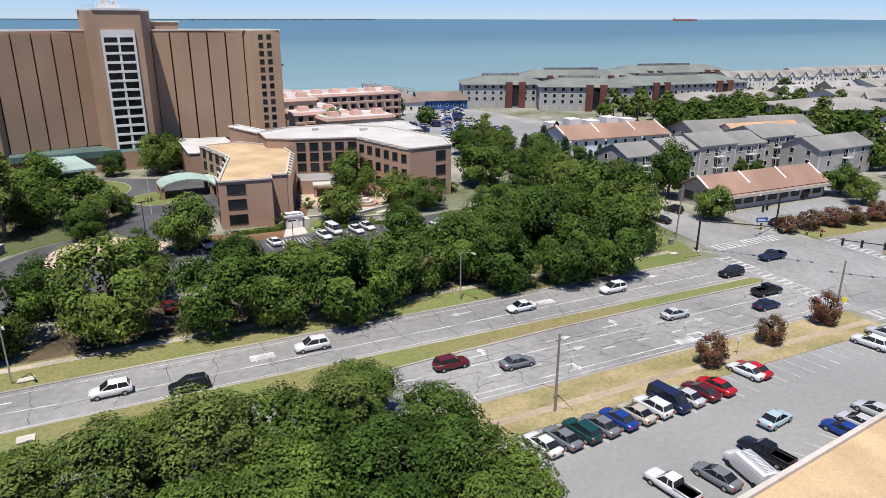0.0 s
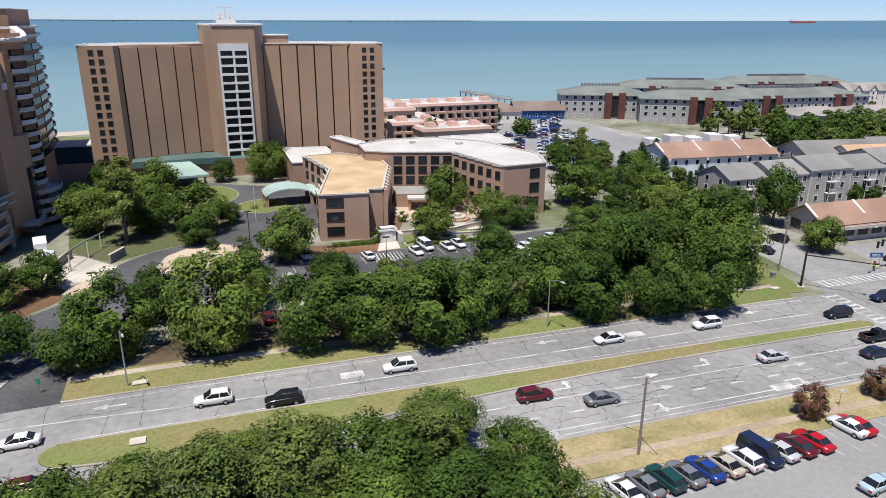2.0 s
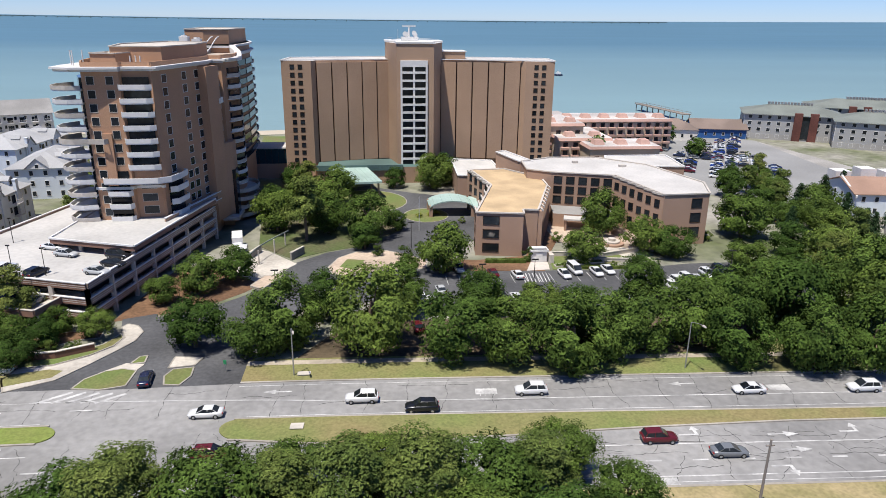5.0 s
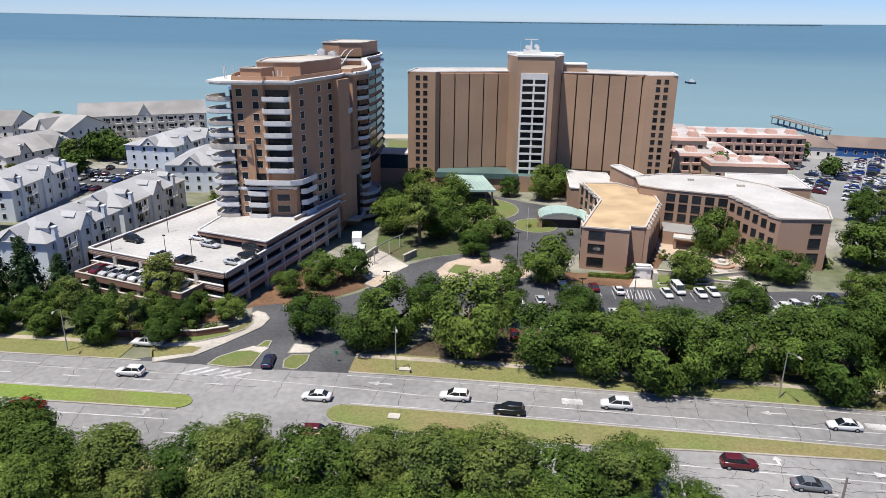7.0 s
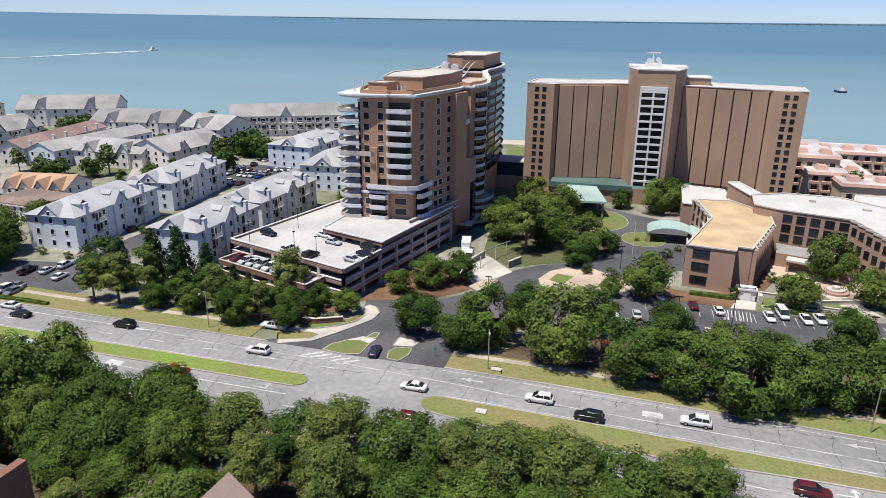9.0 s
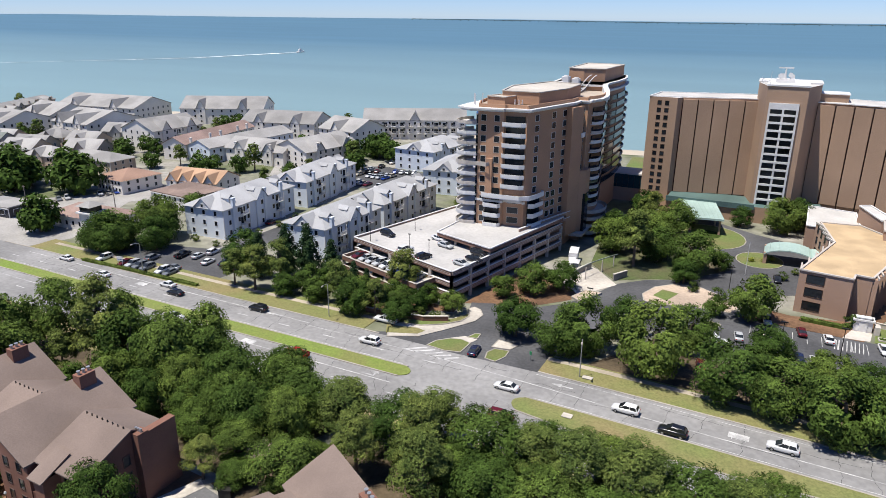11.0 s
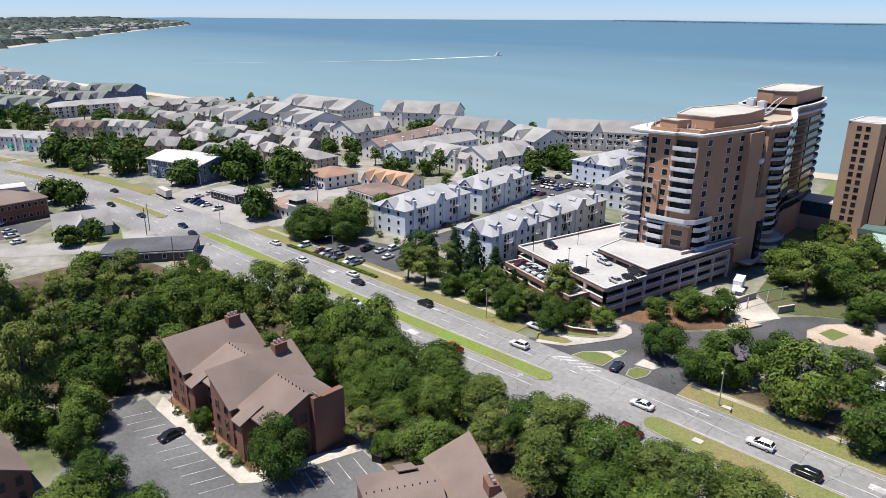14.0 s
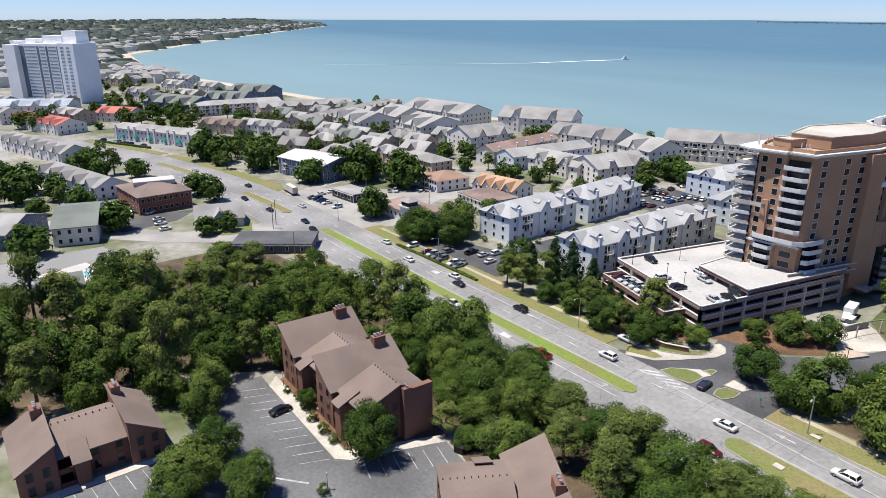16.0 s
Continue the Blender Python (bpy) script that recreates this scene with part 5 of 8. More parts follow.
# ---- houses ----
def house(name, a, b, depth, eave, ridge, wall, roof, floors=3, bays=6, label="", category="house", group="", hip=False, dormers=0, chimneys=0,
          gables=0, trim=WHITE, win=(1.0, 1.4), side=True, balconies=0, overhang=0.6, base=None, flat=False, endgable=False):
    """A long house. a to b is its front at the ground, seen from the right of that way; depth goes back from it."""
    L = math.hypot(b[0] - a[0], b[1] - a[1])
    far = (a[0] < -150 or a[0] > 178 or a[1] > 225) and name != "apartment_block"
    h = thing(name, a[0], a[1], 0, math.degrees(math.atan2(b[1] - a[1], b[0] - a[0])), label, category, group)
    D = depth
    w = Shape()
    if hip or flat:
        w.box(0, L, 0, D, 0, eave)
    else:
        w.add([(0, 0, 0), (L, 0, 0), (L, D, 0), (0, D, 0), (0, 0, eave), (L, 0, eave), (L, D, eave), (0, D, eave), (0, D / 2, ridge - .15), (L, D / 2, ridge - .15)],
              [(0, 1, 5, 4), (2, 3, 7, 6), (1, 2, 6, 9, 5), (3, 0, 4, 8, 7), (3, 2, 1, 0), (4, 5, 9, 8), (6, 7, 8, 9)])
    part("wall", w, wall, h)
    o = overhang
    r = Shape()
    if flat:
        r.box(-.2, L + .2, -.2, D + .2, eave, eave + .35)
    elif hip:
        i = min(D / 2, L / 2 - .1)
        t = 0.18
        for z in (0,):
            p = [(-o, -o, eave), (L + o, -o, eave), (L + o, D + o, eave), (-o, D + o, eave), (i, D / 2, ridge), (L - i, D / 2, ridge)]
            r.add(p, [(0, 1, 5, 4), (1, 2, 5), (2, 3, 4, 5), (3, 0, 4), (3, 2, 1, 0)])
    else:
        sl = (ridge - eave) / (D / 2)
        e = eave - o * sl
        for y0, y1 in ((-o, D / 2), (D + o, D / 2)):
            p = [(-o, y0, e), (L + o, y0, e), (L + o, y1, ridge), (-o, y1, ridge)]
            p += [(x, y, z + .22) for x, y, z in p]
            f = [(0, 1, 2, 3), (7, 6, 5, 4), (0, 4, 5, 1), (1, 5, 6, 2), (3, 2, 6, 7), (0, 3, 7, 4)]
            r.add(p, f if y0 > 0 else [q[::-1] for q in f])
    part("roof", r, roof, h)
    q = Shape()
    q.box(-o * .5, L + o * .5, -o * .6, -o * .3, eave - .35, eave - .05)
    q.box(-.06, .14, -.06, .14, 0, eave)
    q.box(L - .14, L + .06, -.06, .14, 0, eave)
    part("trim", q, trim, h)
    if base:
        q = Shape()
        q.box(-.08, L + .08, -.08, D + .08, 0, eave / floors * .9)
        part("base_storey", q, base, h)
    fh = eave / floors
    rows = [fh * k + fh * .32 for k in range(floors)]
    windows_on(h, (0, -0.02), (L, -0.02), rows, *win, bays, trim, 0, .6, far)
    if side:
        n = max(1, int(D / 4.2))
        windows_on(h, (L + .02, 0), (L + .02, D), rows, *win, n, trim, 0, .8, far)
        windows_on(h, (-.02, D), (-.02, 0), rows, *win, n, trim, 0, .8, far)
    for k in range(gables):
        # cross gable with its own wall and small roof
        gx = L * (k + .5) / gables
        g, hw = Shape(), min(2.6, L / gables * .36)
        zt = eave + (ridge - eave) * .85
        g.add([(gx - hw, -.5, 0), (gx + hw, -.5, 0), (gx + hw, -.5, eave), (gx, -.5, zt), (gx - hw, -.5, eave), (gx - hw, .2, 0), (gx + hw, .2, 0), (gx + hw, .2, eave), (gx - hw, .2, eave)],
              [(0, 1, 2, 3, 4), (1, 6, 7, 2), (5, 0, 4, 8)])
        part("gable_wall", g, wall, h)
        g = Shape()
        for d in (-1, 1):
            p = [(gx + d * (hw + .4), -1.0, eave - .35), (gx, -1.0, zt + .08), (gx, D * .42, zt + .08), (gx + d * (hw + .4), D * .1, eave - .2)]
            g.add(p + [(x, y, z + .2) for x, y, z in p], [(0, 1, 2, 3), (7, 6, 5, 4), (0, 4, 5, 1), (3, 2, 6, 7), (0, 3, 7, 4)])
        part("gable_roof", g, roof, h)
        windows_on(h, (gx - 1, -.52), (gx + 1, -.52), rows, 1.0, 1.4, 1, trim, 0, .2, far)
    if endgable:
        g, ym, hw = Shape(), D / 2, min(3.4, D * .24)
        zt = eave + (ridge - eave) * .8
        for x, e in ((-.45, 1), (L + .45, -1)):
            p = [(x, ym - hw, eave - .2), (x, ym + hw, eave - .2), (x, ym, zt), (x + 1.6 * e, ym - hw, eave - .2), (x + 1.6 * e, ym + hw, eave - .2), (x + 4.5 * e, ym, zt)]
            g.add(p, [(0, 1, 2)], 0)
            q2 = [(x - .3 * e, ym - hw - .4, eave - .3), (x - .3 * e, ym + hw + .4, eave - .3), (x - .3 * e, ym, zt + .15), (x + 3.0 * e, ym - hw - .4, eave - .3), (x + 3.0 * e, ym + hw + .4, eave - .3), (x + 5.0 * e, ym, zt + .15)]
            g.add(q2, [(0, 2, 5, 3), (2, 1, 4, 5)], 1)
            part("end_gable", g, [wall if trim is not WHITE else WHITE, roof], h)
            g = Shape()
        windows_on(h, (-.47, ym + 1), (-.47, ym - 1), [eave + .2], .9, 1.0, 1, trim, 0, .2)
    for k in range(dormers):
        dx = L * (k + .5) / dormers
        sl = (ridge - eave) / (D / 2)
        y0 = D * .12
        z0 = eave + y0 * sl
        g = Shape()
        g.box(dx - 1.0, dx + 1.0, y0, y0 + 2.6, z0 - .1, z0 + 1.5)
        dm = part("dormer", g, wall, h)
        g = Shape()
        for d in (-1, 1):
            p = [(dx + d * 1.35, y0 - .3, z0 + 1.35), (dx, y0 - .3, z0 + 2.4), (dx, y0 + 3.4, z0 + 2.4), (dx + d * 1.35, y0 + 2.8, z0 + 1.35)]
            g.add(p + [(x, y, z + .15) for x, y, z in p], [(0, 1, 2, 3), (7, 6, 5, 4), (0, 4, 5, 1), (0, 3, 7, 4)])
        part("dormer_roof", g, roof, dm)
        part("dormer_window", window_mesh(1.0, 1.1, trim, 0), None, dm, at=pose(dx, y0 - .02, z0 + .2))
    for k in range(chimneys):
        cx = L * (k + .5) / chimneys + (1.6 if k % 2 else -1.6)
        g = Shape()
        g.box(cx - .55, cx + .55, -.75, .05, 0, eave + (ridge - eave) * .75)
        g.box(cx - .65, cx + .65, -.85, .15, eave + (ridge - eave) * .75, eave + (ridge - eave) * .75 + .25)
        part("chimney", g, wall if wall is not SIDING_GREY else SIDING_GREY, h)
    for k in range(balconies):
        bx = L * (k + .5) / balconies
        for z in [fh * j for j in range(1, floors)]:
            g = Shape()
            g.box(bx - 1.5, bx + 1.5, -1.5, 0, z - .18, z)
            for x in (bx - 1.45, bx + 1.45):
                g.box(x - .07, x + .07, -1.45, -1.31, z - fh, z + fh * .9)
            for x in range(11):
                g.box(bx - 1.45 + .29 * x - .025, bx - 1.45 + .29 * x + .025, -1.46, -1.4, z, z + 1.0)
            g.box(bx - 1.5, bx + 1.5, -1.48, -1.38, z + 1.0, z + 1.08)
            part("balcony", g, trim, h)
            g = Shape()
            g.box(bx - 1.1, bx + 1.1, -.04, .05, z + .05, z + 2.1)
            part("balcony_door", g, GLASS, h)
    return h


BLUE = dict(wall=SIDING_BLUE, roof=ROOF_PALE, group="pale blue apartment houses", category="apartment house", label="pale blue three-storey apartment house with grey gabled roof")
# long side faces east, so the front runs south to north on the east side
house("apartment_house", (-80, 130), (-78.5, 157), 14.5, 9.2, 12.8, hip=True, bays=7, dormers=3, chimneys=3, gables=1, balconies=2, endgable=True, **BLUE)
house("apartment_house", (-79, 160), (-77, 192), 14.5, 9.2, 12.8, hip=True, bays=8, dormers=3, chimneys=3, gables=1, balconies=2, endgable=True, **BLUE)
house("apartment_house", (-118, 132), (-119, 167), 15, 9.2, 12.8, hip=True, bays=8, dormers=3, chimneys=3, gables=1, balconies=2, endgable=True, **BLUE)
house("apartment_house", (-118, 173), (-121, 209), 15, 9.2, 12.8, hip=True, bays=8, dormers=3, chimneys=3, gables=1, balconies=2, endgable=True, **BLUE)
house("apartment_house", (-75, 213), (-78, 241), 17, 9.2, 12.8, hip=True, bays=7, dormers=2, chimneys=2, gables=1, balconies=1, endgable=True, **BLUE)
house("apartment_house", (-103.5, 243), (-100, 276), 20, 9.2, 12.8, hip=True, bays=8, dormers=2, chimneys=2, gables=2, balconies=1, endgable=True, **BLUE)
CREAM = dict(wall=SIDING_WHITE, roof=ROOF_GREY, group="cream apartment houses", category="apartment house", label="cream three-storey apartment house with grey gabled roof")
house("cream_house", (-251, 227), (-249, 258), 24, 9.0, 14.0, bays=6, gables=2, balconies=1, **CREAM)
house("cream_house", (-328, 228), (-298, 226), 34, 9.0, 14.5, bays=6, gables=2, balconies=2, **CREAM)
house("cream_house", (-373, 207), (-338, 205), 30, 9.0, 14.5, bays=7, gables=2, balconies=2, **CREAM)
house("cream_house", (-376, 243), (-346, 240), 26, 9.0, 14.5, bays=6, gables=1, **CREAM)
house("cream_house", (-384, 272), (-323, 278), 32, 10.0, 15.5, bays=12, gables=2, balconies=2, **CREAM)
house("cream_house", (-304, 296), (-258, 318), 28, 9.5, 15.5, bays=9, gables=2, **CREAM)
house("cream_house", (-187, 277), (-163, 272), 24, 9.0, 14.0, bays=6, gables=1, balconies=1, **CREAM)
house("cream_house", (-156, 224), (-150, 256), 22, 7.5, 12.0, bays=7, gables=2, chimneys=2, **CREAM)
house("cream_house", (-200, 222), (-168, 223), 16, 6.5, 10.5, bays=7, gables=2, chimneys=2, floors=2, **CREAM)
house("cream_house", (-242, 280), (-200, 290), 26, 8.0, 13.0, bays=8, gables=2, **CREAM)
house("beach_hotel", (-176, 303), (-126, 328), 20, 10.5, 15.5, SIDING_WHITE, ROOF_GREY, 3, 14, "long cream beachfront hotel with grey gabled roof", "hotel", gables=1, balconies=12)
house("terrace_row", (-202, 214), (-197, 268), 15, 7.0, 10.0, SIDING_BLUE, ROOF_GREY, 2, 14, "long pale blue terrace with grey roof", "terrace", overhang=.4)
house("terrace_row", (-217, 214), (-226, 272), 12, 7.5, 10.5, SIDING_WHITE, mat("red_grey_shingle", (0.27, 0.19, 0.16), 0.9, vary=.2), 2, 12, "cream terrace with faded red stepped roof", "terrace", chimneys=5)
house("terrace_row", (-371, 184), (-425, 300), 16, 8.0, 10.5, SIDING_TAN, ROOF_GREY, 3, 24, "long tan stepped terrace with grey roofs", "terrace", chimneys=10, gables=8)
house("orange_roof_house", (-180, 168), (-158, 171), 15, 4.6, 8.0, SIDING_WHITE, ROOF_ORANGE, 2, 7, "white row house with orange shingle gables", "house", gables=4)
house("flat_roof_house", (-168, 150), (-148, 148), 16, 5.4, 6, SIDING_WHITE, mat("brown_flat_roof", (0.22, 0.16, 0.13), .9), 2, 7, "white two-storey house with flat brown roof", "house", flat=True)
house("motel_house", (-206, 158), (-190, 156), 17, 5.2, 8.0, SIDING_WHITE, ROOF_RED, 2, 7, "cream motel building with hipped red roof", "motel", hip=True)
house("motel_house", (-252, 178), (-223, 178), 13, 5.2, 8.0, SIDING_TAN, ROOF_GREY, 2, 8, "tan two-storey building with grey hipped roof", "house", hip=True)
TAN = dict(wall=SIDING_TAN, roof=ROOF_GREY, category="house", label="tan two-storey beach house with grey gabled roof", group="tan beach houses")
for k, (x, y, r) in enumerate([(-293, 168, 10), (-268, 190, 15), (-270, 172, 5), (-318, 140, 35), (-324, 162, 20), (-300, 186, 12), (-340, 170, 25), (-346, 150, 30), (-310, 205, 10), (-288, 206, 8), (-285, 148, 30), (-330, 190, 15)]):
    c, s_ = math.cos(radians(r)), math.sin(radians(r))
    house("beach_house", (x, y), (x + 17 * c, y + 17 * s_), 12, 5.4, 9.0, floors=2, bays=4, gables=1, hip=(k % 2 == 0), **TAN)
house("slate_house", (-270, 118), (-237, 125), 22, 8.2, 10.5, SIDING_NAVY, mat("pale_metal_roof", (0.52, 0.50, 0.46), .6, vary=.1), 3, 9, "slate blue three-storey building with pale metal roof", "building", balconies=3)
house("dark_shop", (-213, 116), (-197, 117), 10, 3.4, 4, mat("charcoal_stucco", (0.05, 0.05, 0.055), .8), ROOF_GREY, 1, 3, "low charcoal shop with flat roof", "shop", flat=True, win=(2.4, 1.5))
cup = house("cupola_building", (-178, 118), (-154, 119), 13, 4.2, 7.0, SIDING_WHITE, mat("red_grey_shingle", (0.27, 0.19, 0.16), 0.9), 1, 8, "low white building with a square lookout", "building", hip=True)
q = Shape()
q.box(15, 20, -1, 4, 0, 6.2)
q.box(14.3, 20.7, -1.7, 4.7, 6.2, 6.6)
part("lookout", q, WHITE, cup)
q = Shape()
q.box(15.3, 19.7, -.7, 3.7, 6.6, 8.4)
part("lookout_glass", q, GLASS, cup)
q = Shape()
q.prism([(14.4, -1.6), (20.6, -1.6), (20.6, 4.6), (14.4, 4.6)], 8.4, 9.8, 0, taper=.1)
part("lookout_roof", q, ROOF_GREY, cup)
house("corner_shop", (-166, 52), (-150, 73), 14, 3.2, 4, mat("dark_flat_roof", (0.10, 0.10, 0.105), .9), mat("dark_flat_roof", (0.10, 0.10, 0.105), .9), 1, 5, "low building with dark flat roof and roof plant", "shop", flat=True)
house("gable_house", (-199, 52), (-194, 68), 16, 3.4, 7.2, SIDING_WHITE, ROOF_GREY, 1, 3, "small white gabled building with grey roof", "house", gables=1)
house("brick_office", (-232, 41), (-233, 62), 27, 7.2, 10.2, RED_BRICK, ROOF_BROWN, 2, 9, "two-storey red brick office with hipped brown roof", "office", hip=True, trim=OFFWHITE)
q = thing("roof_deck", -248, 52, 9.0, 78, label="flat white deck on the brick office roof", category="roof deck")
sh = Shape()
sh.prism([(-8, -4), (8, -4), (8, 4), (-8, 4)], -.3, 1.2)
part("deck", sh, ROOF_WHITE, q)
house("white_house", (-209, 7), (-205, 20), 34, 6.4, 9.8, SIDING_WHITE, ROOF_GREEN, 2, 4, "white gabled house with grey-green roof", "house", hip=False)
house("white_house", (-226, -22), (-214, -6), 26, 5.6, 9.0, SIDING_NAVY, ROOF_GREY, 2, 4, "slate blue gabled house with grey roof", "house")
house("terrace_row", (-322, 20), (-266, 33), 14, 5.6, 9.0, SIDING_BLUE, ROOF_GREY, 2, 12, "pale blue terrace with grey gabled roof", "terrace", gables=5)
house("terrace_row", (-424, 17), (-356, 36), 15, 6.0, 9.6, SIDING_WHITE, ROOF_GREY, 2, 14, "white terrace with grey gabled roof", "terrace", gables=7)
inn = house("motel_row", (-424, 78), (-364, 107), 16, 7.2, 9.5, SIDING_WHITE, ROOF_GREY, 2, 20, "long white motel row with green awnings", "motel", chimneys=8)
for k in range(5):
    q = Shape()
    q.prism([(7 + 12 * k, -2.0), (10 + 12 * k, -2.0), (10 + 12 * k, 0), (7 + 12 * k, 0)], 2.2, 3.4, 0, taper=.6)
    part("awning", q, mat("green_canvas", (0.01, 0.30, 0.20), .7), inn, "bright green awning")
house("far_apartments", (-520, 34), (-460, 52), 20, 6.5, 10, SIDING_WHITE, mat("red_metal_roof", (0.42, 0.13, 0.10), .7), 2, 14, "white apartments with red gabled roofs", "apartments", gables=6)
house("far_apartments", (-512, 86), (-490, 104), 20, 6.5, 10, SIDING_WHITE, mat("red_metal_roof", (0.42, 0.13, 0.10), .7), 2, 6, "white apartments with red gabled roofs", "apartments", gables=2)
house("far_apartments", (-590, 24), (-555, 76), 24, 8, 12, SIDING_WHITE, mat("blue_grey_roof", (0.33, 0.37, 0.42), .8), 2, 12, "white apartments with blue grey roofs", "apartments", gables=4)
house("blue_apartments", (-545, 130), (-496, 150), 28, 9, 14, SIDING_NAVY, ROOF_GREEN, 3, 12, "slate blue apartments with green grey gables", "apartments", gables=3)
house("blue_apartments", (-530, 172), (-505, 196), 30, 9, 14, SIDING_NAVY, ROOF_GREEN, 3, 9, "slate blue apartments with green grey gables", "apartments", gables=3)
house("blue_apartments", (-585, 215), (-550, 236), 28, 9, 14, SIDING_NAVY, ROOF_GREEN, 3, 9, "slate blue apartments with green grey gables", "apartments", gables=2)
house("terrace_row", (-492, 150), (-486, 222), 18, 8, 10.5, SIDING_WHITE, ROOF_GREY, 3, 20, "long white and blue terrace with balconies", "terrace", balconies=9)
house("terrace_row", (-455, 190), (-440, 262), 16, 8, 11, SIDING_TAN, ROOF_GREY, 3, 18, "tan terrace with grey roof", "terrace", gables=6)
house("terrace_row", (-420, 130), (-392, 146), 14, 6, 9, SIDING_TAN, ROOF_BROWN, 2, 8, "tan terrace with weathered brown roof", "terrace", gables=3)
house("terrace_row", (-402, 150), (-372, 164), 14, 6, 9, SIDING_WHITE, ROOF_GREY, 2, 8, "white terrace with grey roof", "terrace", gables=3)

for k in range(26):
    u, v = k % 7, k // 7
    x, y = -470 + 30 * u + 8 * (v % 2), 196 + 27 * v - 9 * u * .4
    if coast(x) - y < 40 or (-385 < x < -290 and 195 < y) or x > -285 or y < 160:
        continue
    house("shore_house", (x, y), (x + 16, y + 4), 13, 6.2, 9.8, (SIDING_TAN, SIDING_WHITE, SIDING_GREY)[k % 3], (ROOF_GREY, ROOF_GREEN)[k % 2], 2, 4, "two-storey shore house with grey gabled roof", "house", "shore houses", gables=1)
for k, (x, y) in enumerate(((-560, 20), (-620, 70), (-640, 140), (-600, 170), (-660, 210), (-520, 60), (-700, 190), (-640, 30), (-760, 220), (-800, 160), (-860, 200), (-740, 20))):
    house("shore_house", (x, y), (x + 26, y + 9), 16, 8, 11.5, (SIDING_WHITE, SIDING_TAN)[k % 2], ROOF_GREY, 3, 8, "three-storey shore building with grey roof", "house", "shore houses", gables=2)
# white tower block far to the west
h = thing("white_tower_block", -705, 60, 0, 32, "tall white slab apartment block with dark window strips", "apartment tower")
RENDER_WHITE = mat("bright_white_render", (0.80, 0.80, 0.79), .6, vary=.05)
for x0, x1, y0, y1, z1 in ((2, 16, -5, 20, 49), (16, 66, 0, 20, 50), (66, 84, -4, 21, 51), (40, 62, 5, 20, 57), (62, 78, 6, 20, 61), (18, 30, 6, 18, 54), (-4, 2, 8, 30, 52)):
    q = Shape()
    q.box(x0, x1, y0, y1, 0, z1)
    part("wall", q, RENDER_WHITE, h)
for x, w, y in ((16.6, 5.2, 0), (37, 2.6, 0), (47.5, 2.2, 0), (60.5, 5, 0)):
    q = Shape()
    q.box(x, x + w, y - .2, y + .1, 3, 48)
    part("window_strip", q, mat("blue_grey_glass", (0.13, 0.16, 0.21), .3), h)
PALE_GLASS = mat("pale_blue_glass", (0.26, 0.31, 0.37), .3)
for k in range(16):
    for a, b, y in ((22.5, 36, 0), (40.5, 46.5, 0), (50.5, 59.5, 0), (69, 72.5, -4), (76, 79.5, -4)):
        q = Shape()
        q.box(a, b, y - .12, y + .1, 3 + 2.9 * k, 4.3 + 2.9 * k)
        part("window_band", q, PALE_GLASS, h)

# ---- east side ----
APT = dict(wall=mat("grey_white_siding", (0.34, 0.335, 0.325), .75, vary=.08), roof=ROOF_GREEN, category="apartment block", group="bay apartment blocks", label="four-storey grey and white apartment block with brick entrance bay", base=SIDING_GREY)
for a, b, d, bays in (((188, 308), (226, 290), 24, 10), ((215, 281), (252, 258), 22, 10), ((252, 266), (330, 254), 24, 20), ((236, 330), (300, 302), 24, 14), ((310, 330), (390, 312), 24, 16)):
    o = house("apartment_block", a, b, d, 11.5, 15.2, floors=4, bays=bays, hip=True, win=(1.5, 1.5), overhang=1.0, **APT)
    L = math.hypot(b[0] - a[0], b[1] - a[1])
    n = max(1, int(L / 34))
    for k in range(n):
        q = Shape()
        x = L * (k + .62) / n
        q.box(x - 5, x - 1.6, -1.0, .5, 0, 12.6)
        q.box(x + 1.6, x + 5, -1.0, .5, 0, 12.6)
        part("brick_bay", q, mat("dark_red_brick", (0.135, 0.052, 0.04), .85), o, "dark red brick bay")
        q = Shape()
        q.box(x - 1.6, x + 1.6, -.3, .3, 1, 11)
        part("stair_glass", q, GLASS, o)
    for k in range(int(L / 3)):
        q = Shape()
        q.box(L * .25 + k * 1.4, L * .25 + k * 1.4 + .9, d / 2 - 1, d / 2 + .6, 15, 16.2)
        part("roof_unit", q, mat("grey_plant", (0.2, 0.2, 0.2), .7), o)
GREY = dict(wall=SIDING_GREY, roof=ROOF_WEATHERED, category="townhouse", group="grey townhouses", label="weathered grey timber townhouse with shed roof")
for k, (x, y, L, d, e) in enumerate([(140, 142, 13, 12, 7.6), (152, 139, 12, 13, 8.4), (163, 138, 14, 13, 9.2), (177, 138, 13, 13, 8.4), (190, 139, 14, 14, 9.4), (204, 139, 14, 14, 8.4), (192, 122, 24, 12, 8.2)]):
    house("townhouse", (x, y), (x + L, y - .4), d, e, e + 2.6, floors=3, bays=3, win=(1.2, 1.4), balconies=1, overhang=.4, **GREY)
for x, y, L in ((186, 160, 26), (214, 158, 22)):
    house("townhouse", (x, y), (x + L, y - 5), 14, 8, 11, floors=3, bays=5, **GREY)
house("tan_roof_house", (196, 152), (222, 147), 12, 8.0, 10.6, SIDING_WHITE, ROOF_ORANGE, 3, 5, "white row house with faded orange roof", "house")
rr = house("red_roof_house", (148, 176), (186, 171), 17, 6.6, 9.6, SIDING_BLUE, ROOF_RED, 2, 10, "pale blue row house with faded red roof and white party walls", "house")
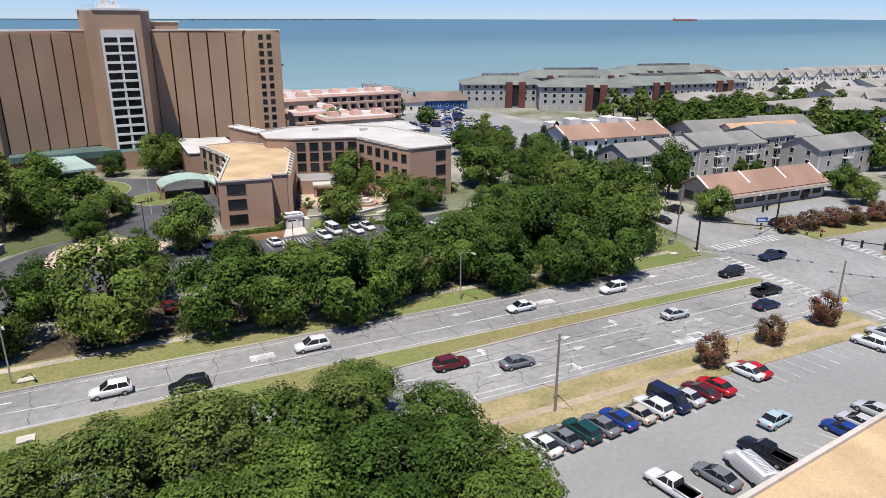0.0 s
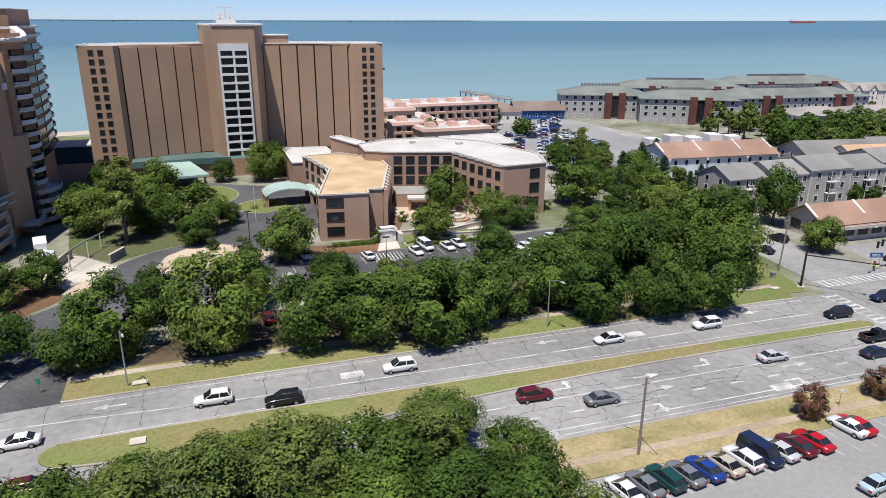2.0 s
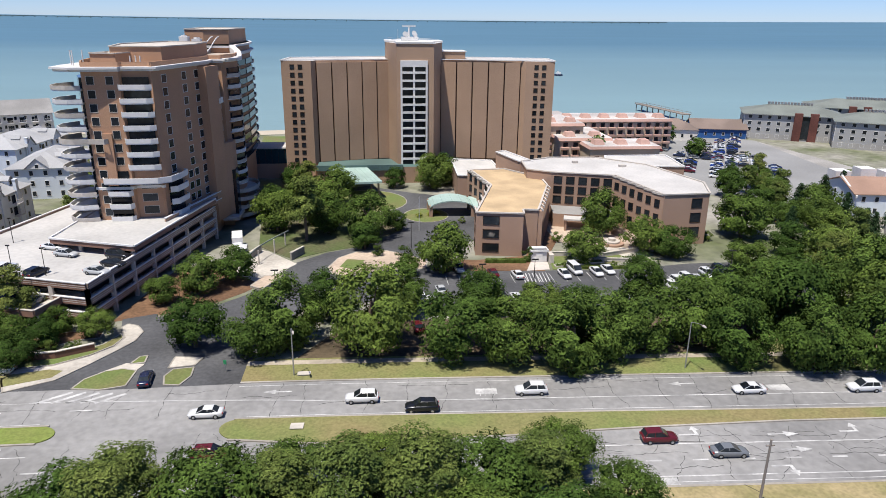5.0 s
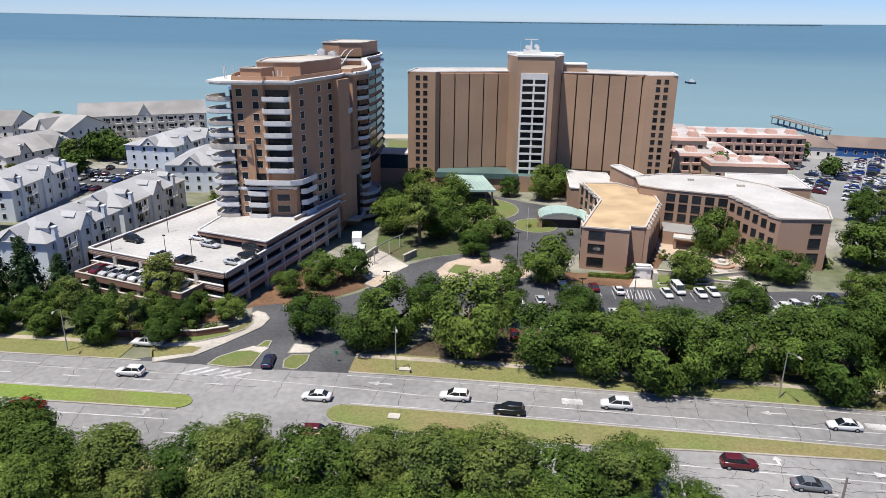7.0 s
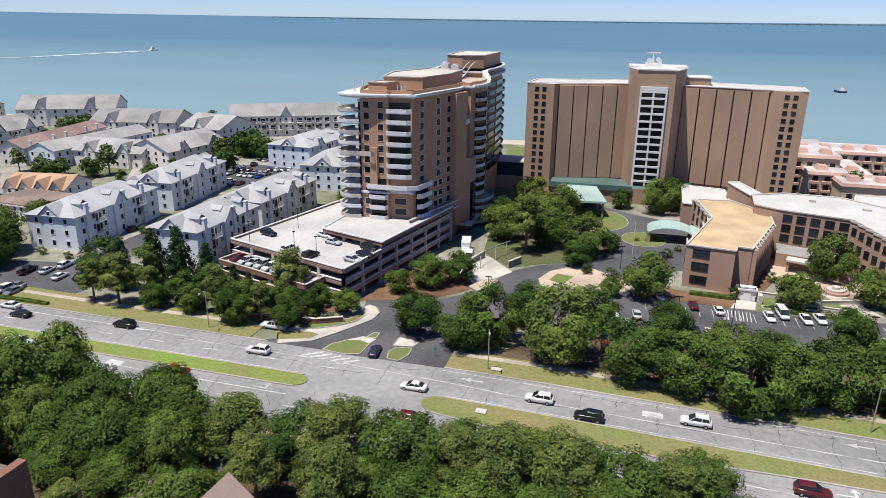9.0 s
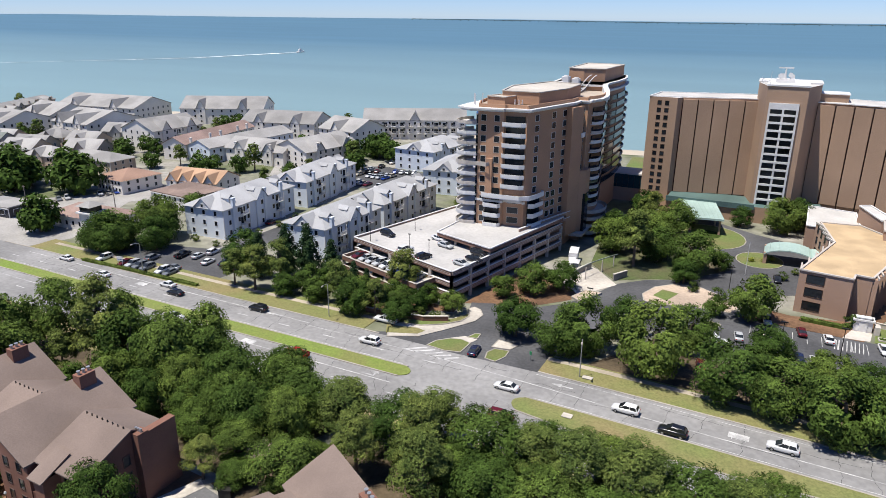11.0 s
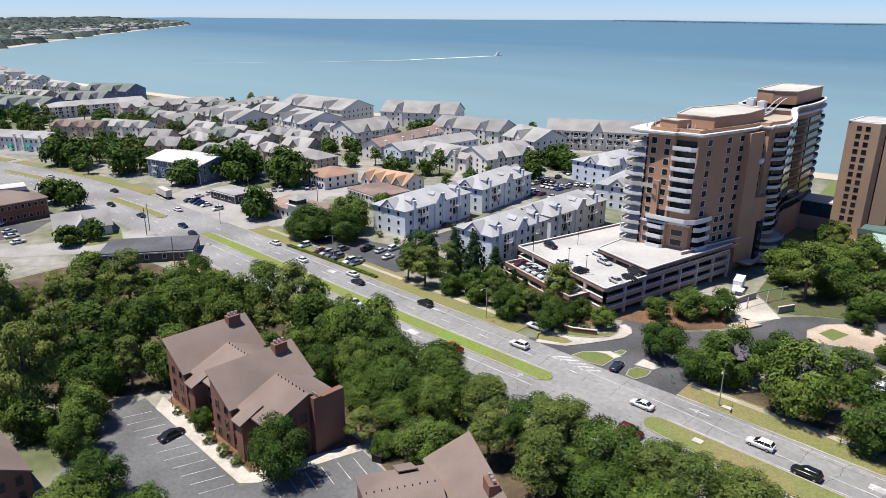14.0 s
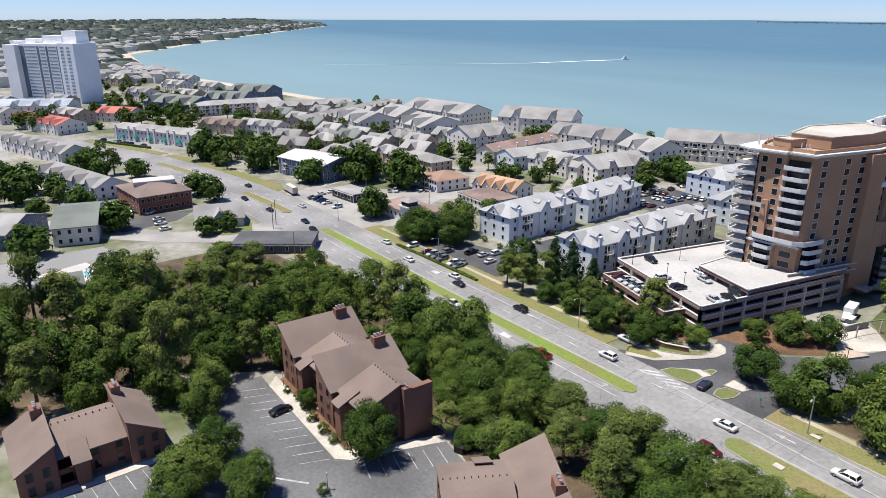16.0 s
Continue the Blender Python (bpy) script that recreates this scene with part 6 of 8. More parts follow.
for x in (0, 13, 27, 38.3):
    q = Shape()
    q.add([(x - .25, -.9, 6.2), (x + .25, -.9, 6.2), (x + .25, 8.5, 10.2), (x - .25, 8.5, 10.2), (x - .25, -.9, 5.6), (x + .25, -.9, 5.6), (x + .25, 8.5, 9.6), (x - .25, 8.5, 9.6)], [(0, 1, 2, 3), (7, 6, 5, 4), (0, 4, 5, 1), (1, 5, 6, 2), (2, 6, 7, 3), (3, 7, 4, 0)])
    part("party_wall", q, WHITE, rr)
for k in range(5):
    q = Shape()
    q.box(3 + 7.4 * k, 7.6 + 7.4 * k, 17, 22, 0, 9.4 + (k % 2) * .8)
    part("white_block", q, WHITE, rr)
# shop row by the crossing
sp = house("shop_row", (139.5, 112), (176, 109.5), 12, 4.0, 7.2, OFFWHITE, ROOF_RED, 1, 9, "single-storey shop row with faded red roof and white ribs", "shop", win=(2.6, 1.9), trim=DARK_STEEL, overhang=1.2)
for x in (-.8, 12.5, 25, 37.2):
    q = Shape()
    q.add([(x - .3, -1.4, 3.3), (x + .3, -1.4, 3.3), (x + .3, 6, 7.6), (x - .3, 6, 7.6), (x - .3, -1.4, 2.9), (x + .3, -1.4, 2.9), (x + .3, 6, 7.2), (x - .3, 6, 7.2)], [(0, 1, 2, 3), (7, 6, 5, 4), (0, 4, 5, 1), (1, 5, 6, 2), (2, 6, 7, 3), (3, 7, 4, 0)])
    part("roof_rib", q, WHITE, sp)
q = Shape()
q.box(-1, 37.5, -1.35, -1.15, 3.0, 3.7)
part("fascia", q, OFFWHITE, sp)
# salmon seafront hotel
pk = thing("seafront_inn", label="salmon and cream stepped seafront inn with balconies", category="hotel")
for (x0, x1, y0, y1, z) in ((84, 140, 280, 300, 12), (84, 104, 252, 280, 9), (92, 118, 240, 256, 8), (80, 96, 262, 300, 13)):
    q = Shape()
    q.box(x0, x1, y0, y1, 0, z, 0)
    wl = part("wall", q, SIDING_TAN, pk)
    q = Shape()
    q.prism([(x0 - .6, y0 - .6), (x1 + .6, y0 - .6), (x1 + .6, y1 + .6), (x0 - .6, y1 + .6)], z, z + 1.0, 0, 1, taper=.96)
    part("roof", q, [SALMON, mat("pink_membrane", (0.47, 0.43, 0.40), .9)], wl)
    n = int((x1 - x0) / 4)
    fl = int(z / 3)
    windows_on(pk, (x0, y0), (x1, y0), [.6 + 3.0 * k for k in range(fl)], 1.8, 1.8, n, SALMON, 0, .4)
    for k in range(n):
        for f in range(1, fl):
            q = Shape()
            u = x0 + (x1 - x0) * (k + .5) / n
            q.box(u - 1.5, u + 1.5, y0 - 1.2, y0, 3 * f - .1, 3 * f + .7)
            part("balcony", q, SALMON, pk)
    for k in range(n // 2):
        q = Shape()
        u = x0 + (x1 - x0) * (k + .5) / (n // 2)
        q.prism([(u - 2, y0 + 3), (u + 2, y0 + 3), (u + 2, y0 + 8), (u - 2, y0 + 8)], z + 1, z + 2.6, 0, taper=.7)
        part("roof_turret", q, SALMON, pk)
house("beach_pavilion", (142, 306), (162, 300), 16, 5, 9, SIDING_WHITE, ROOF_BROWN, 1, 5, "beach restaurant with brown hipped roof", "restaurant", hip=True)
house("beach_pavilion", (164, 310), (188, 304), 14, 4.5, 8, mat("bright_blue_paint", (0.03, 0.10, 0.27), .7), ROOF_BROWN, 1, 6, "blue and white beach restaurant with gabled roof", "restaurant")
FT = dict(wall=SIDING_WHITE, roof=mat("tan_shingle", (0.27, 0.25, 0.225), .9, vary=.15), category="terrace", group="far seafront terraces", label="cream seafront terrace with pale brown gables")
house("far_terrace", (373, 300), (442, 284), 18, 8.5, 12, floors=3, bays=14, gables=7, **FT)
house("far_terrace", (440, 300), (540, 292), 18, 8.5, 12, floors=3, bays=18, gables=8, **FT)
house("far_terrace", (300, 236), (331, 226), 24, 6, 9, floors=2, bays=8, hip=True, **FT)
house("far_terrace", (270, 240), (300, 232), 22, 6, 9, floors=2, bays=8, hip=True, **FT)
house("far_terrace", (282, 190), (330, 170), 30, 6.5, 10, floors=2, bays=12, hip=True, **FT)
house("far_terrace", (340, 206), (400, 196), 26, 6.5, 10, floors=2, bays=12, gables=3, **FT)
house("far_terrace", (420, 236), (520, 226), 26, 6.5, 10, floors=2, bays=16, gables=5, **FT)
for x, y in ((248, 132), (262, 118), (290, 150), (310, 140), (345, 165), (370, 225), (400, 250), (350, 245), (470, 260)):
    house("far_cottage", (x, y), (x + 18, y - 4), 13, 5.6, 9, SIDING_BLUE if x < 320 else SIDING_TAN, ROOF_GREY, 2, 5, "two-storey seaside house with grey roof", "house", gables=1)

# ---- brown condominiums in the trees ----
def condo(x, y, rz, units, floors, label, depth=14.0, end_wall=False):
    """Units of one brick building; local x runs along the front, which faces local -y. A shed leans west or east, a gable has its ridge along the front."""
    h = thing("condominium", x, y, 0, rz, label, "condominium", "brown condominiums")
    e = 2.7 * floors
    rise_s, frame_m, timber = 1.3 + .95 * floors, mat("brown_frame", (0.09, 0.06, 0.05), .6), mat("brown_timber", (0.12, 0.05, 0.035), .8)
    x0 = 0
    for kind, width in units:
        x1 = x0 + width
        xc = (x0 + x1) / 2
        if kind == "gable":
            y0, y1 = 0.0, depth - 1
            ym, zr = depth * .5, e + rise_s * .72
            w = Shape()
            w.add([(x0, y0, 0), (x1, y0, 0), (x1, y1, 0), (x0, y1, 0), (x0, y0, e), (x1, y0, e), (x1, ym, zr), (x0, ym, zr), (x1, y1, e), (x0, y1, e)],
                  [(0, 1, 5, 4), (1, 2, 8, 6, 5), (3, 0, 4, 7, 9), (2, 3, 9, 8), (4, 5, 6, 7), (7, 6, 8, 9)])
            u = part("unit_wall", w, BROWN_BRICK, h)
            r = Shape()
            a, b = y0 - .8, y1 + .7
            za, zb = zr - (zr - e) * (ym - a) / (ym - y0), zr - (zr - e) * (b - ym) / (y1 - ym)
            p = [(x0 - .1, a, za), (x1 + .3, a, za), (x1 + .3, ym, zr), (x0 - .1, ym, zr), (x1 + .3, b, zb), (x0 - .1, b, zb)]
            p += [(c[0], c[1], c[2] + .22) for c in p]
            r.add(p, [(6, 7, 8, 9), (9, 8, 10, 11), (0, 1, 7, 6), (1, 2, 8, 7), (2, 4, 10, 8), (4, 5, 11, 10), (5, 3, 9, 11), (3, 0, 6, 9), (0, 3, 2, 1), (3, 5, 4, 2)])
            part("unit_roof", r, ROOF_BROWN, u)
            # stair bay under a small roof of its own, with stacked balconies beside it
            bx = x0 + width * .22
            b = Shape()
            b.box(bx, bx + 2.2, y0 - 2.4, y0, 0, e - .8)
            part("stair_bay", b, BROWN_BRICK, u)
            b = Shape()
            p = [(bx - .4, y0 - 2.9, e - 1.0), (bx + 2.6, y0 - 2.9, e - 1.0), (bx + 2.6, y0 + 1.6, e + 1.1), (bx - .4, y0 + 1.6, e + 1.1)]
            b.add(p + [(c, d, z + .2) for c, d, z in p], [(3, 2, 1, 0), (4, 5, 6, 7), (0, 1, 5, 4), (1, 2, 6, 5), (2, 3, 7, 6), (3, 0, 4, 7)])
            part("bay_roof", b, ROOF_BROWN, u)
            for f in range(floors):
                z = 2.7 * f
                b = Shape()
                b.box(x0 + .1, bx - .1, y0 - 1.7, y0, z + .05, z + .2)
                b.box(x0 + .1, bx - .1, y0 - 1.7, y0 - 1.58, z + .2, z + 1.05)
                part("balcony", b, timber, h)
                b = Shape()
                b.box(x0 + .3, bx - .3, y0 - .05, y0 + .04, z + .2, z + 2.2)
                part("balcony_door", b, GLASS, h)
                for wx in (bx + 3.6, x1 - 1.4):
                    part("window", window_mesh(.95, 1.5, frame_m, 0), None, h, at=pose(wx, y0 - .01, z + .75))
                for yy in (depth * .25, depth * .42):
                    part("window", window_mesh(.95, 1.5, frame_m, 0), None, h, at=pose(x1 + .01, yy, z + .75, 0, 0, 90))
            v = Shape()
            for j in range(int(width / 1.1)):
                v.tube((x0 + .8 + 1.1 * j, ym - .25, zr), (x0 + .8 + 1.1 * j, ym - .25, zr + .45), .09, .09, 6)
            part("vent", v, DARK_STEEL, h)
        else:
            y0, y1 = -1.8, depth
            za, zb = (e + rise_s, e - .2) if kind == "east" else (e - .2, e + rise_s)
            w = Shape()
            w.add([(x0, y0, 0), (x1, y0, 0), (x1, y1, 0), (x0, y1, 0), (x0, y0, za), (x1, y0, zb), (x1, y1, zb), (x0, y1, za)], [(0, 1, 5, 4), (1, 2, 6, 5), (2, 3, 7, 6), (3, 0, 4, 7), (4, 5, 6, 7)])
            u = part("unit_wall", w, BROWN_BRICK, h)
            r = Shape()
            sl = (zb - za) / width
            p = [(x0 - .3, y0 - .5, za - .3 * sl), (x1 + .3, y0 - .5, zb + .3 * sl), (x1 + .3, y1 + .5, zb + .3 * sl), (x0 - .3, y1 + .5, za - .3 * sl)]
            r.add(p + [(a, b, c + .24) for a, b, c in p], [(3, 2, 1, 0), (4, 5, 6, 7), (0, 1, 5, 4), (1, 2, 6, 5), (2, 3, 7, 6), (3, 0, 4, 7)])
            part("unit_roof", r, ROOF_BROWN, u)
            for f in range(floors):
                z = 2.7 * f
                for wx in (xc - width * .2, xc + width * .22):
                    part("window", window_mesh(.95, 1.5, frame_m, 0), None, h, at=pose(wx, y0 - .01, z + .75))
                side = (x0 - .01, -90) if kind == "east" else (x1 + .01, 90)
                part("window", window_mesh(.95, 1.5, frame_m, 0), None, h, at=pose(side[0], y0 + 1.0, z + .75, 0, 0, side[1]))
            cx, cy = (x0 + .9, depth * .8) if kind == "east" else (x1 - .9, depth * .8)
            c = Shape()
            c.box(cx - .8, cx + .8, cy - 1.3, cy + 1.3, e, e + rise_s + 1.3)
            part("chimney", c, BROWN_BRICK, h)
            for j in range(3):
                c = Shape()
                c.tube((cx, cy - .8 + .8 * j, e + rise_s + 1.3), (cx, cy - .8 + .8 * j, e + rise_s + 1.75), .2, .2, 7)
                c.tube((cx, cy - .8 + .8 * j, e + rise_s + 1.85), (cx, cy - .8 + .8 * j, e + rise_s + 1.95), .3, .3, 7)
                part("flue", c, STEEL, h)
        x0 = x1
    if end_wall:
        c = Shape()
        c.box(x0 - .2, x0 + 1.4, depth * .5, depth * .62, 0, e + 2.6)
        part("chimney", c, BROWN_BRICK, h)
        for j in range(3):
            f = Shape()
            f.tube((x0 + .1 + .45 * j, depth * .56, e + 2.6), (x0 + .1 + .45 * j, depth * .56, e + 3.1), .19, .19, 7)
            part("flue", f, STEEL, h)
        c = Shape()
        c.box(x0, x0 + 1.2, depth * .62, depth - 1.0, 0, e + 2.2)
        part("end_wall", c, BROWN_BRICK, h)
    return h


condo(-80.2, 31.6, -3, [("east", 7.0), ("gable", 10.0), ("east", 7.0), ("gable", 9.5)], 3, "three-storey red-brown brick condominium with stepped brown roofs", 14.7, True)
condo(-70.2, -21.8, 89, [("west", 5.9), ("gable", 11.2), ("east", 5.8)], 2, "two-storey red-brown brick condominium with brown shingle roofs", 13.6)
condo(-20, 48, -122, [("east", 7.0), ("gable", 11.0)], 2, "red-brown brick condominium with a tall shed gable", 14.0)
house("pool_house", (-159, -5), (-158, 6), 9, 3.2, 5.4, SIDING_TAN, ROOF_GREEN, 1, 3, "low house with a grey-green gabled roof beside a pool", "house")
# store beside the car park
st = thing("store", label="low store with a flat tan roof and pale parapet", category="store")
STORE = [(50, 37.5), (98, 41), (100, 8), (52, 4)]
q = Shape()
q.prism(STORE, 0, 4.8, 0, 1)
part("wall", q, [SIDING_TAN, ROOF_TAN], st)
q = Shape()
for a, b in zip(STORE, STORE[1:] + STORE[:1]):
    q.beam(a, b, .5, 4.8, 5.2)
part("parapet", q, OFFWHITE, st)
# ---- trees ----
def leaves(s, rnd, centre, r, n, size, flat=0.8, up=0.6, others=(), heart=None):
    """Leaf clusters on the skin of one clump, but for what other clumps hide."""
    c0 = Vector(centre)
    near = [(Vector(q), (k * .72) ** 2) for q, k in others if 0 < (Vector(q) - c0).length < r + k]
    for _ in range(n):
        d = Vector((rnd.gauss(0, 1), rnd.gauss(0, 1), rnd.gauss(0, 1) + up)).normalized()
        c = c0 + Vector((d.x * r, d.y * r, d.z * r * flat)) * rnd.uniform(.72, 1.2)
        if any((c - q).length_squared < k for q, k in near):
            continue
        lean = d + Vector((0, 0, .5)) if heart is None else d * .45 + (c - heart).normalized() * .9 + Vector((0, 0, .1))
        nrm = (lean + Vector((rnd.gauss(0, .38), rnd.gauss(0, .38), rnd.gauss(0, .38)))).normalized()
        t = nrm.orthogonal().normalized()
        t = (Matrix.Rotation(rnd.uniform(0, 6.28), 3, nrm) @ t) * size * rnd.uniform(.6, 1.3)
        b = nrm.cross(t).normalized() * size * rnd.uniform(.45, .85)
        s.add([c - t * .5 - b * .5, c - t * .4 + b * .55, c + t * .7], [(0, 1, 2)])


def blob(s, rnd, centre, r, flat=0.8):
    """A rough inner mass that closes the crown."""
    n, rings = 6, 3
    p, f = [], []
    for j in range(rings + 1):
        a = math.pi * j / rings
        for k in range(n):
            b = math.tau * k / n
            q = r * rnd.uniform(.62, .95)
            p.append((centre[0] + q * math.sin(a) * math.cos(b), centre[1] + q * math.sin(a) * math.sin(b), centre[2] + q * math.cos(a) * flat))
    for j in range(rings):
        for k in range(n):
            f.append((j * n + k, (j + 1) * n + k, (j + 1) * n + (k + 1) % n, j * n + (k + 1) % n))
    s.add(p, f)


def make_tree(kind, seed, fine=1.0):
    """One tree with a crown about 5 m in radius."""
    rnd = random.Random(seed)
    mt = {"oak": LEAF, "pine": PINE, "juniper": CONIFER, "crape": CRAPE, "shrub": HEDGE}[kind]
    lab = {"oak": "broad green live oak with a dense uneven crown", "pine": "loblolly pine with tufted yellow-green crown", "juniper": "dark pointed evergreen tree",
           "crape": "small red-flowering crape myrtle", "shrub": "clipped rounded green shrub"}[kind]
    ob = thing({"oak": "oak_tree", "pine": "pine_tree", "juniper": "evergreen_tree", "crape": "crape_myrtle", "shrub": "shrub"}[kind], 0, 0, -500, label=lab, category="shrub" if kind == "shrub" else "tree",
               group={"oak": "oak trees", "pine": "pine trees", "juniper": "evergreens", "crape": "crape myrtles", "shrub": "shrubs"}[kind])
    tk, cr = Shape(), Shape()
    clumps = []
    if kind in ("oak", "crape", "shrub"):
        H, R, rz = 8.3, 4.0, 3.05
        zc = 3.7
        if kind == "shrub":
            zc, rz = 3.4, 3.2
        m = 34 if kind != "shrub" else 16
        for k in range(m):
            a, u = k * 2.4 + rnd.uniform(-.3, .3), rnd.uniform(-.9, 1)
            q = math.sqrt(max(0, 1 - u * u)) * rnd.uniform(.58, .98)
            clumps.append(((R * q * math.cos(a), R * q * math.sin(a), zc + rz * u * rnd.uniform(.8, 1.08)), rnd.uniform(.95, 1.62)))
        blob(cr, rnd, (0, 0, zc - .8), 1.2, .8)
    elif kind == "pine":
        for k in range(34):
            u = rnd.uniform(0, 1)
            a = k * 2.4
            q = (1 - u * .75) * 4.3 * rnd.uniform(.45, 1.0)
            clumps.append(((q * math.cos(a), q * math.sin(a), 4.0 + u * 6.6), rnd.uniform(.9, 1.45)))
    else:
        for k in range(30):
            u = k / 29
            a = k * 2.4
            q = (1 - u ** 1.7) * 2.9 * rnd.uniform(.6, 1.0)
            clumps.append(((q * math.cos(a), q * math.sin(a), 1.2 + u * 8.4), 1.35 * (1 - .4 * u) * rnd.uniform(.8, 1.15)))
        cr.prism([(1.9 * math.cos(a), 1.9 * math.sin(a)) for a in (0, 1.05, 2.1, 3.14, 4.2, 5.2)], 1, 10, taper=.1)
    for c, r in clumps:
        if fine > .5 or r > 1.25:
            blob(cr, rnd, c, r * .62)
        n, size = {"oak": (190, .38), "pine": (165, .38), "juniper": (110, .38), "crape": (170, .36), "shrub": (150, .38)}[kind]
        leaves(cr, rnd, c, r, int(n * fine), size / math.sqrt(fine), .8 if kind != "pine" else .6, others=clumps, heart=Vector((0, 0, 2.2 if kind != "pine" else 4.5)))
    top = {"oak": 4.6, "pine": 10.0, "juniper": 9.0, "crape": 4.0, "shrub": 2.0}[kind]
    base_r = .34 if kind != "shrub" else .15
    p, r = Vector((0, 0, -.1)), base_r
    for k in range(4):
        q = Vector((rnd.uniform(-.2, .2), rnd.uniform(-.2, .2), top * (k + 1) / 4))
        tk.tube(p, q, r, r * .8, 7)
        p, r = q, r * .8
    for k in range(6):
        c, rr = clumps[(k * 5) % len(clumps)]
        z = top * rnd.uniform(.45, .9)
        tk.tube((0, 0, z), Vector(c) * .85 + Vector((0, 0, z)) * .15, r * .7, .05, 5)
    part("trunk", tk, BARK, ob)
    part("crown", cr, mt, ob)
    return ob


KINDS = {k: [make_tree(k, 7 * i + 3 + len(k)) for i in range(n)] for k, n in (("oak", 5), ("pine", 3), ("juniper", 1), ("crape", 2), ("shrub", 2))}
KINDS["far_oak"] = [make_tree("oak", 80 + i, .13) for i in range(3)]
KINDS["far_pine"] = [make_tree("pine", 90 + i, .13) for i in range(2)]
FAR_TREES = []
KINDS["near_oak"] = [make_tree("oak", 40 + i, 1.35) for i in range(4)]
KINDS["front_oak"] = [make_tree("oak", 140 + i, 2.0) for i in range(4)]
KINDS["front_pine"] = [make_tree("pine", 160 + i, 2.0) for i in range(3)]
KINDS["near_pine"] = [make_tree("pine", 60 + i, 1.35) for i in range(3)]
PLACED = []
# footprints that trees keep clear of
TAKEN = [(o.matrix_world.inverted(), max(p[0] for p in bb), min(p[0] for p in bb), max(p[1] for p in bb), min(p[1] for p in bb)) for o in scene.objects if o.type == "EMPTY" and o.get("category") not in ("tree", "shrub", "bridge")
         for bb in [[tuple(c.matrix_basis @ Vector(q)) for c in o.children if c.type == "MESH" and c.name.split(".")[0] in ("wall", "unit_wall") for q in c.bound_box]] if bb]


def clear(x, y, r):
    for ax, ay, bx, by, w in ((-182, 76, -184, 50, 9), (-184, 50, -225, 12, 9), (-225, 12, -290, -36, 9)):
        d = Vector((bx - ax, by - ay))
        u = max(0, min(1, ((x - ax) * d.x + (y - ay) * d.y) / d.length_squared))
        if math.hypot(x - ax - d.x * u, y - ay - d.y * u) < w + r * .6:
            return False
    if abs(y - mid(x)[1] + 1) < 15 + r * .5 and -640 < x < 640:
        return False
    for m, x1, x0, y1, y0 in TAKEN:
        p = m @ Vector((x, y, 0))
        if x0 - r * .75 < p.x < x1 + r * .75 and y0 - r * .75 < p.y < y1 + r * .75:
            return False
    return True


tree_rnd = random.Random(21)


def plant(kind, x, y, r, tall=1.0):
    """A copy of one of the trees, r the radius of its crown."""
    if (-30 < x < 24 and 115 < y < 200 and any(math.hypot(x - a, y - b) < .5 * (r + c) for a, b, c in PLACED)):
        return None
    edge = max(-166 + (y - 7) * .58, -149)
    if -190 < x < edge and -30 < y < 72:
        return None
    k = r / 4.55 if kind in ("oak", "crape", "shrub") else r / 4.8
    if kind in ("oak", "pine") and -172 < x < 116 and -60 < y < 128:
        kind = ("front_" if -62 < x < 48 and y < 76 else "near_") + kind
    if 78 < x < 118 and 88 < y < 132:
        tall *= 1.16
    src = KINDS[kind][tree_rnd.randrange(len(KINDS[kind]))]
    if -170 < x < -110 and 14 < y < 74:
        tall *= .72
    if -60 < x < 60 and 40 < y < 76:
        k *= .93
        tall *= .90
    m = pose(x, y, 0, 0, 0, tree_rnd.uniform(0, 360)) @ Matrix.Diagonal((k, k, k * tall * tree_rnd.uniform(.92, 1.1), 1))
    PLACED.append((x, y, r))
    if kind in ("oak", "pine") and (x < -170 or x > 185 or y > 228):
        FAR_TREES.append((KINDS["far_" + kind][tree_rnd.randrange(2)], m))
        return None
    return copy_thing(src, m)


for x, y, r in ((-17, 109.5, 5.4), (-21.5, 134, 4.9), (-15.6, 139.4, 4.6), (-3, 165, 6.5), (12, 167, 6.5), (3, 198, 6.5), (-10, 220, 5.2), (37, 226, 6.5), (21, 219, 3.9), (19, 172, 3.2), (28, 141, 5.9), (20, 140, 2.6), (60.5, 145.5, 5.2), (71.5, 166.5, 6.2), (76.5, 150.5, 5.4), (82, 146.5, 4.8), (66, 126, 5), (-2, 109, 6.7), (12, 106, 7.8), (17, 120, 5.6), (4, 120, 5.6), (-6, 106, 5.6), (26, 102, 7.3), (34, 101, 6.7), (43, 97, 7.3), (50, 101, 6.7), (57, 103, 6.7), (66, 104, 6.7), (74, 107, 6.7), (82, 110, 6.7)):
    plant("pine" if (x + y) % 9 == 0 and y > 135 else "oak", x, y, r)
for x, y, r in ((32, 118, 5), (42, 114, 5), (49, 113, 4.5), (-64, 115, 3.4), (-70, 109.6, 4.4), (-56, 110, 4), (-38, 62, 7), (-29, 63, 7), (-19, 64, 7), (-14, 67, 6), (-5, 64, 7), (2, 65, 6), (9, 64, 7), (17, 64, 7), (24, 65, 7), (30, 66, 6), (-46, 70, 6), (106, 160, 7.8)):
    belt = y < 72 and (x * 3 + y) % 5 < 2
    plant("pine" if belt or (x + y) % 9 == 0 and y > 135 else "oak", x, y, r, .78 if belt else 1.0)
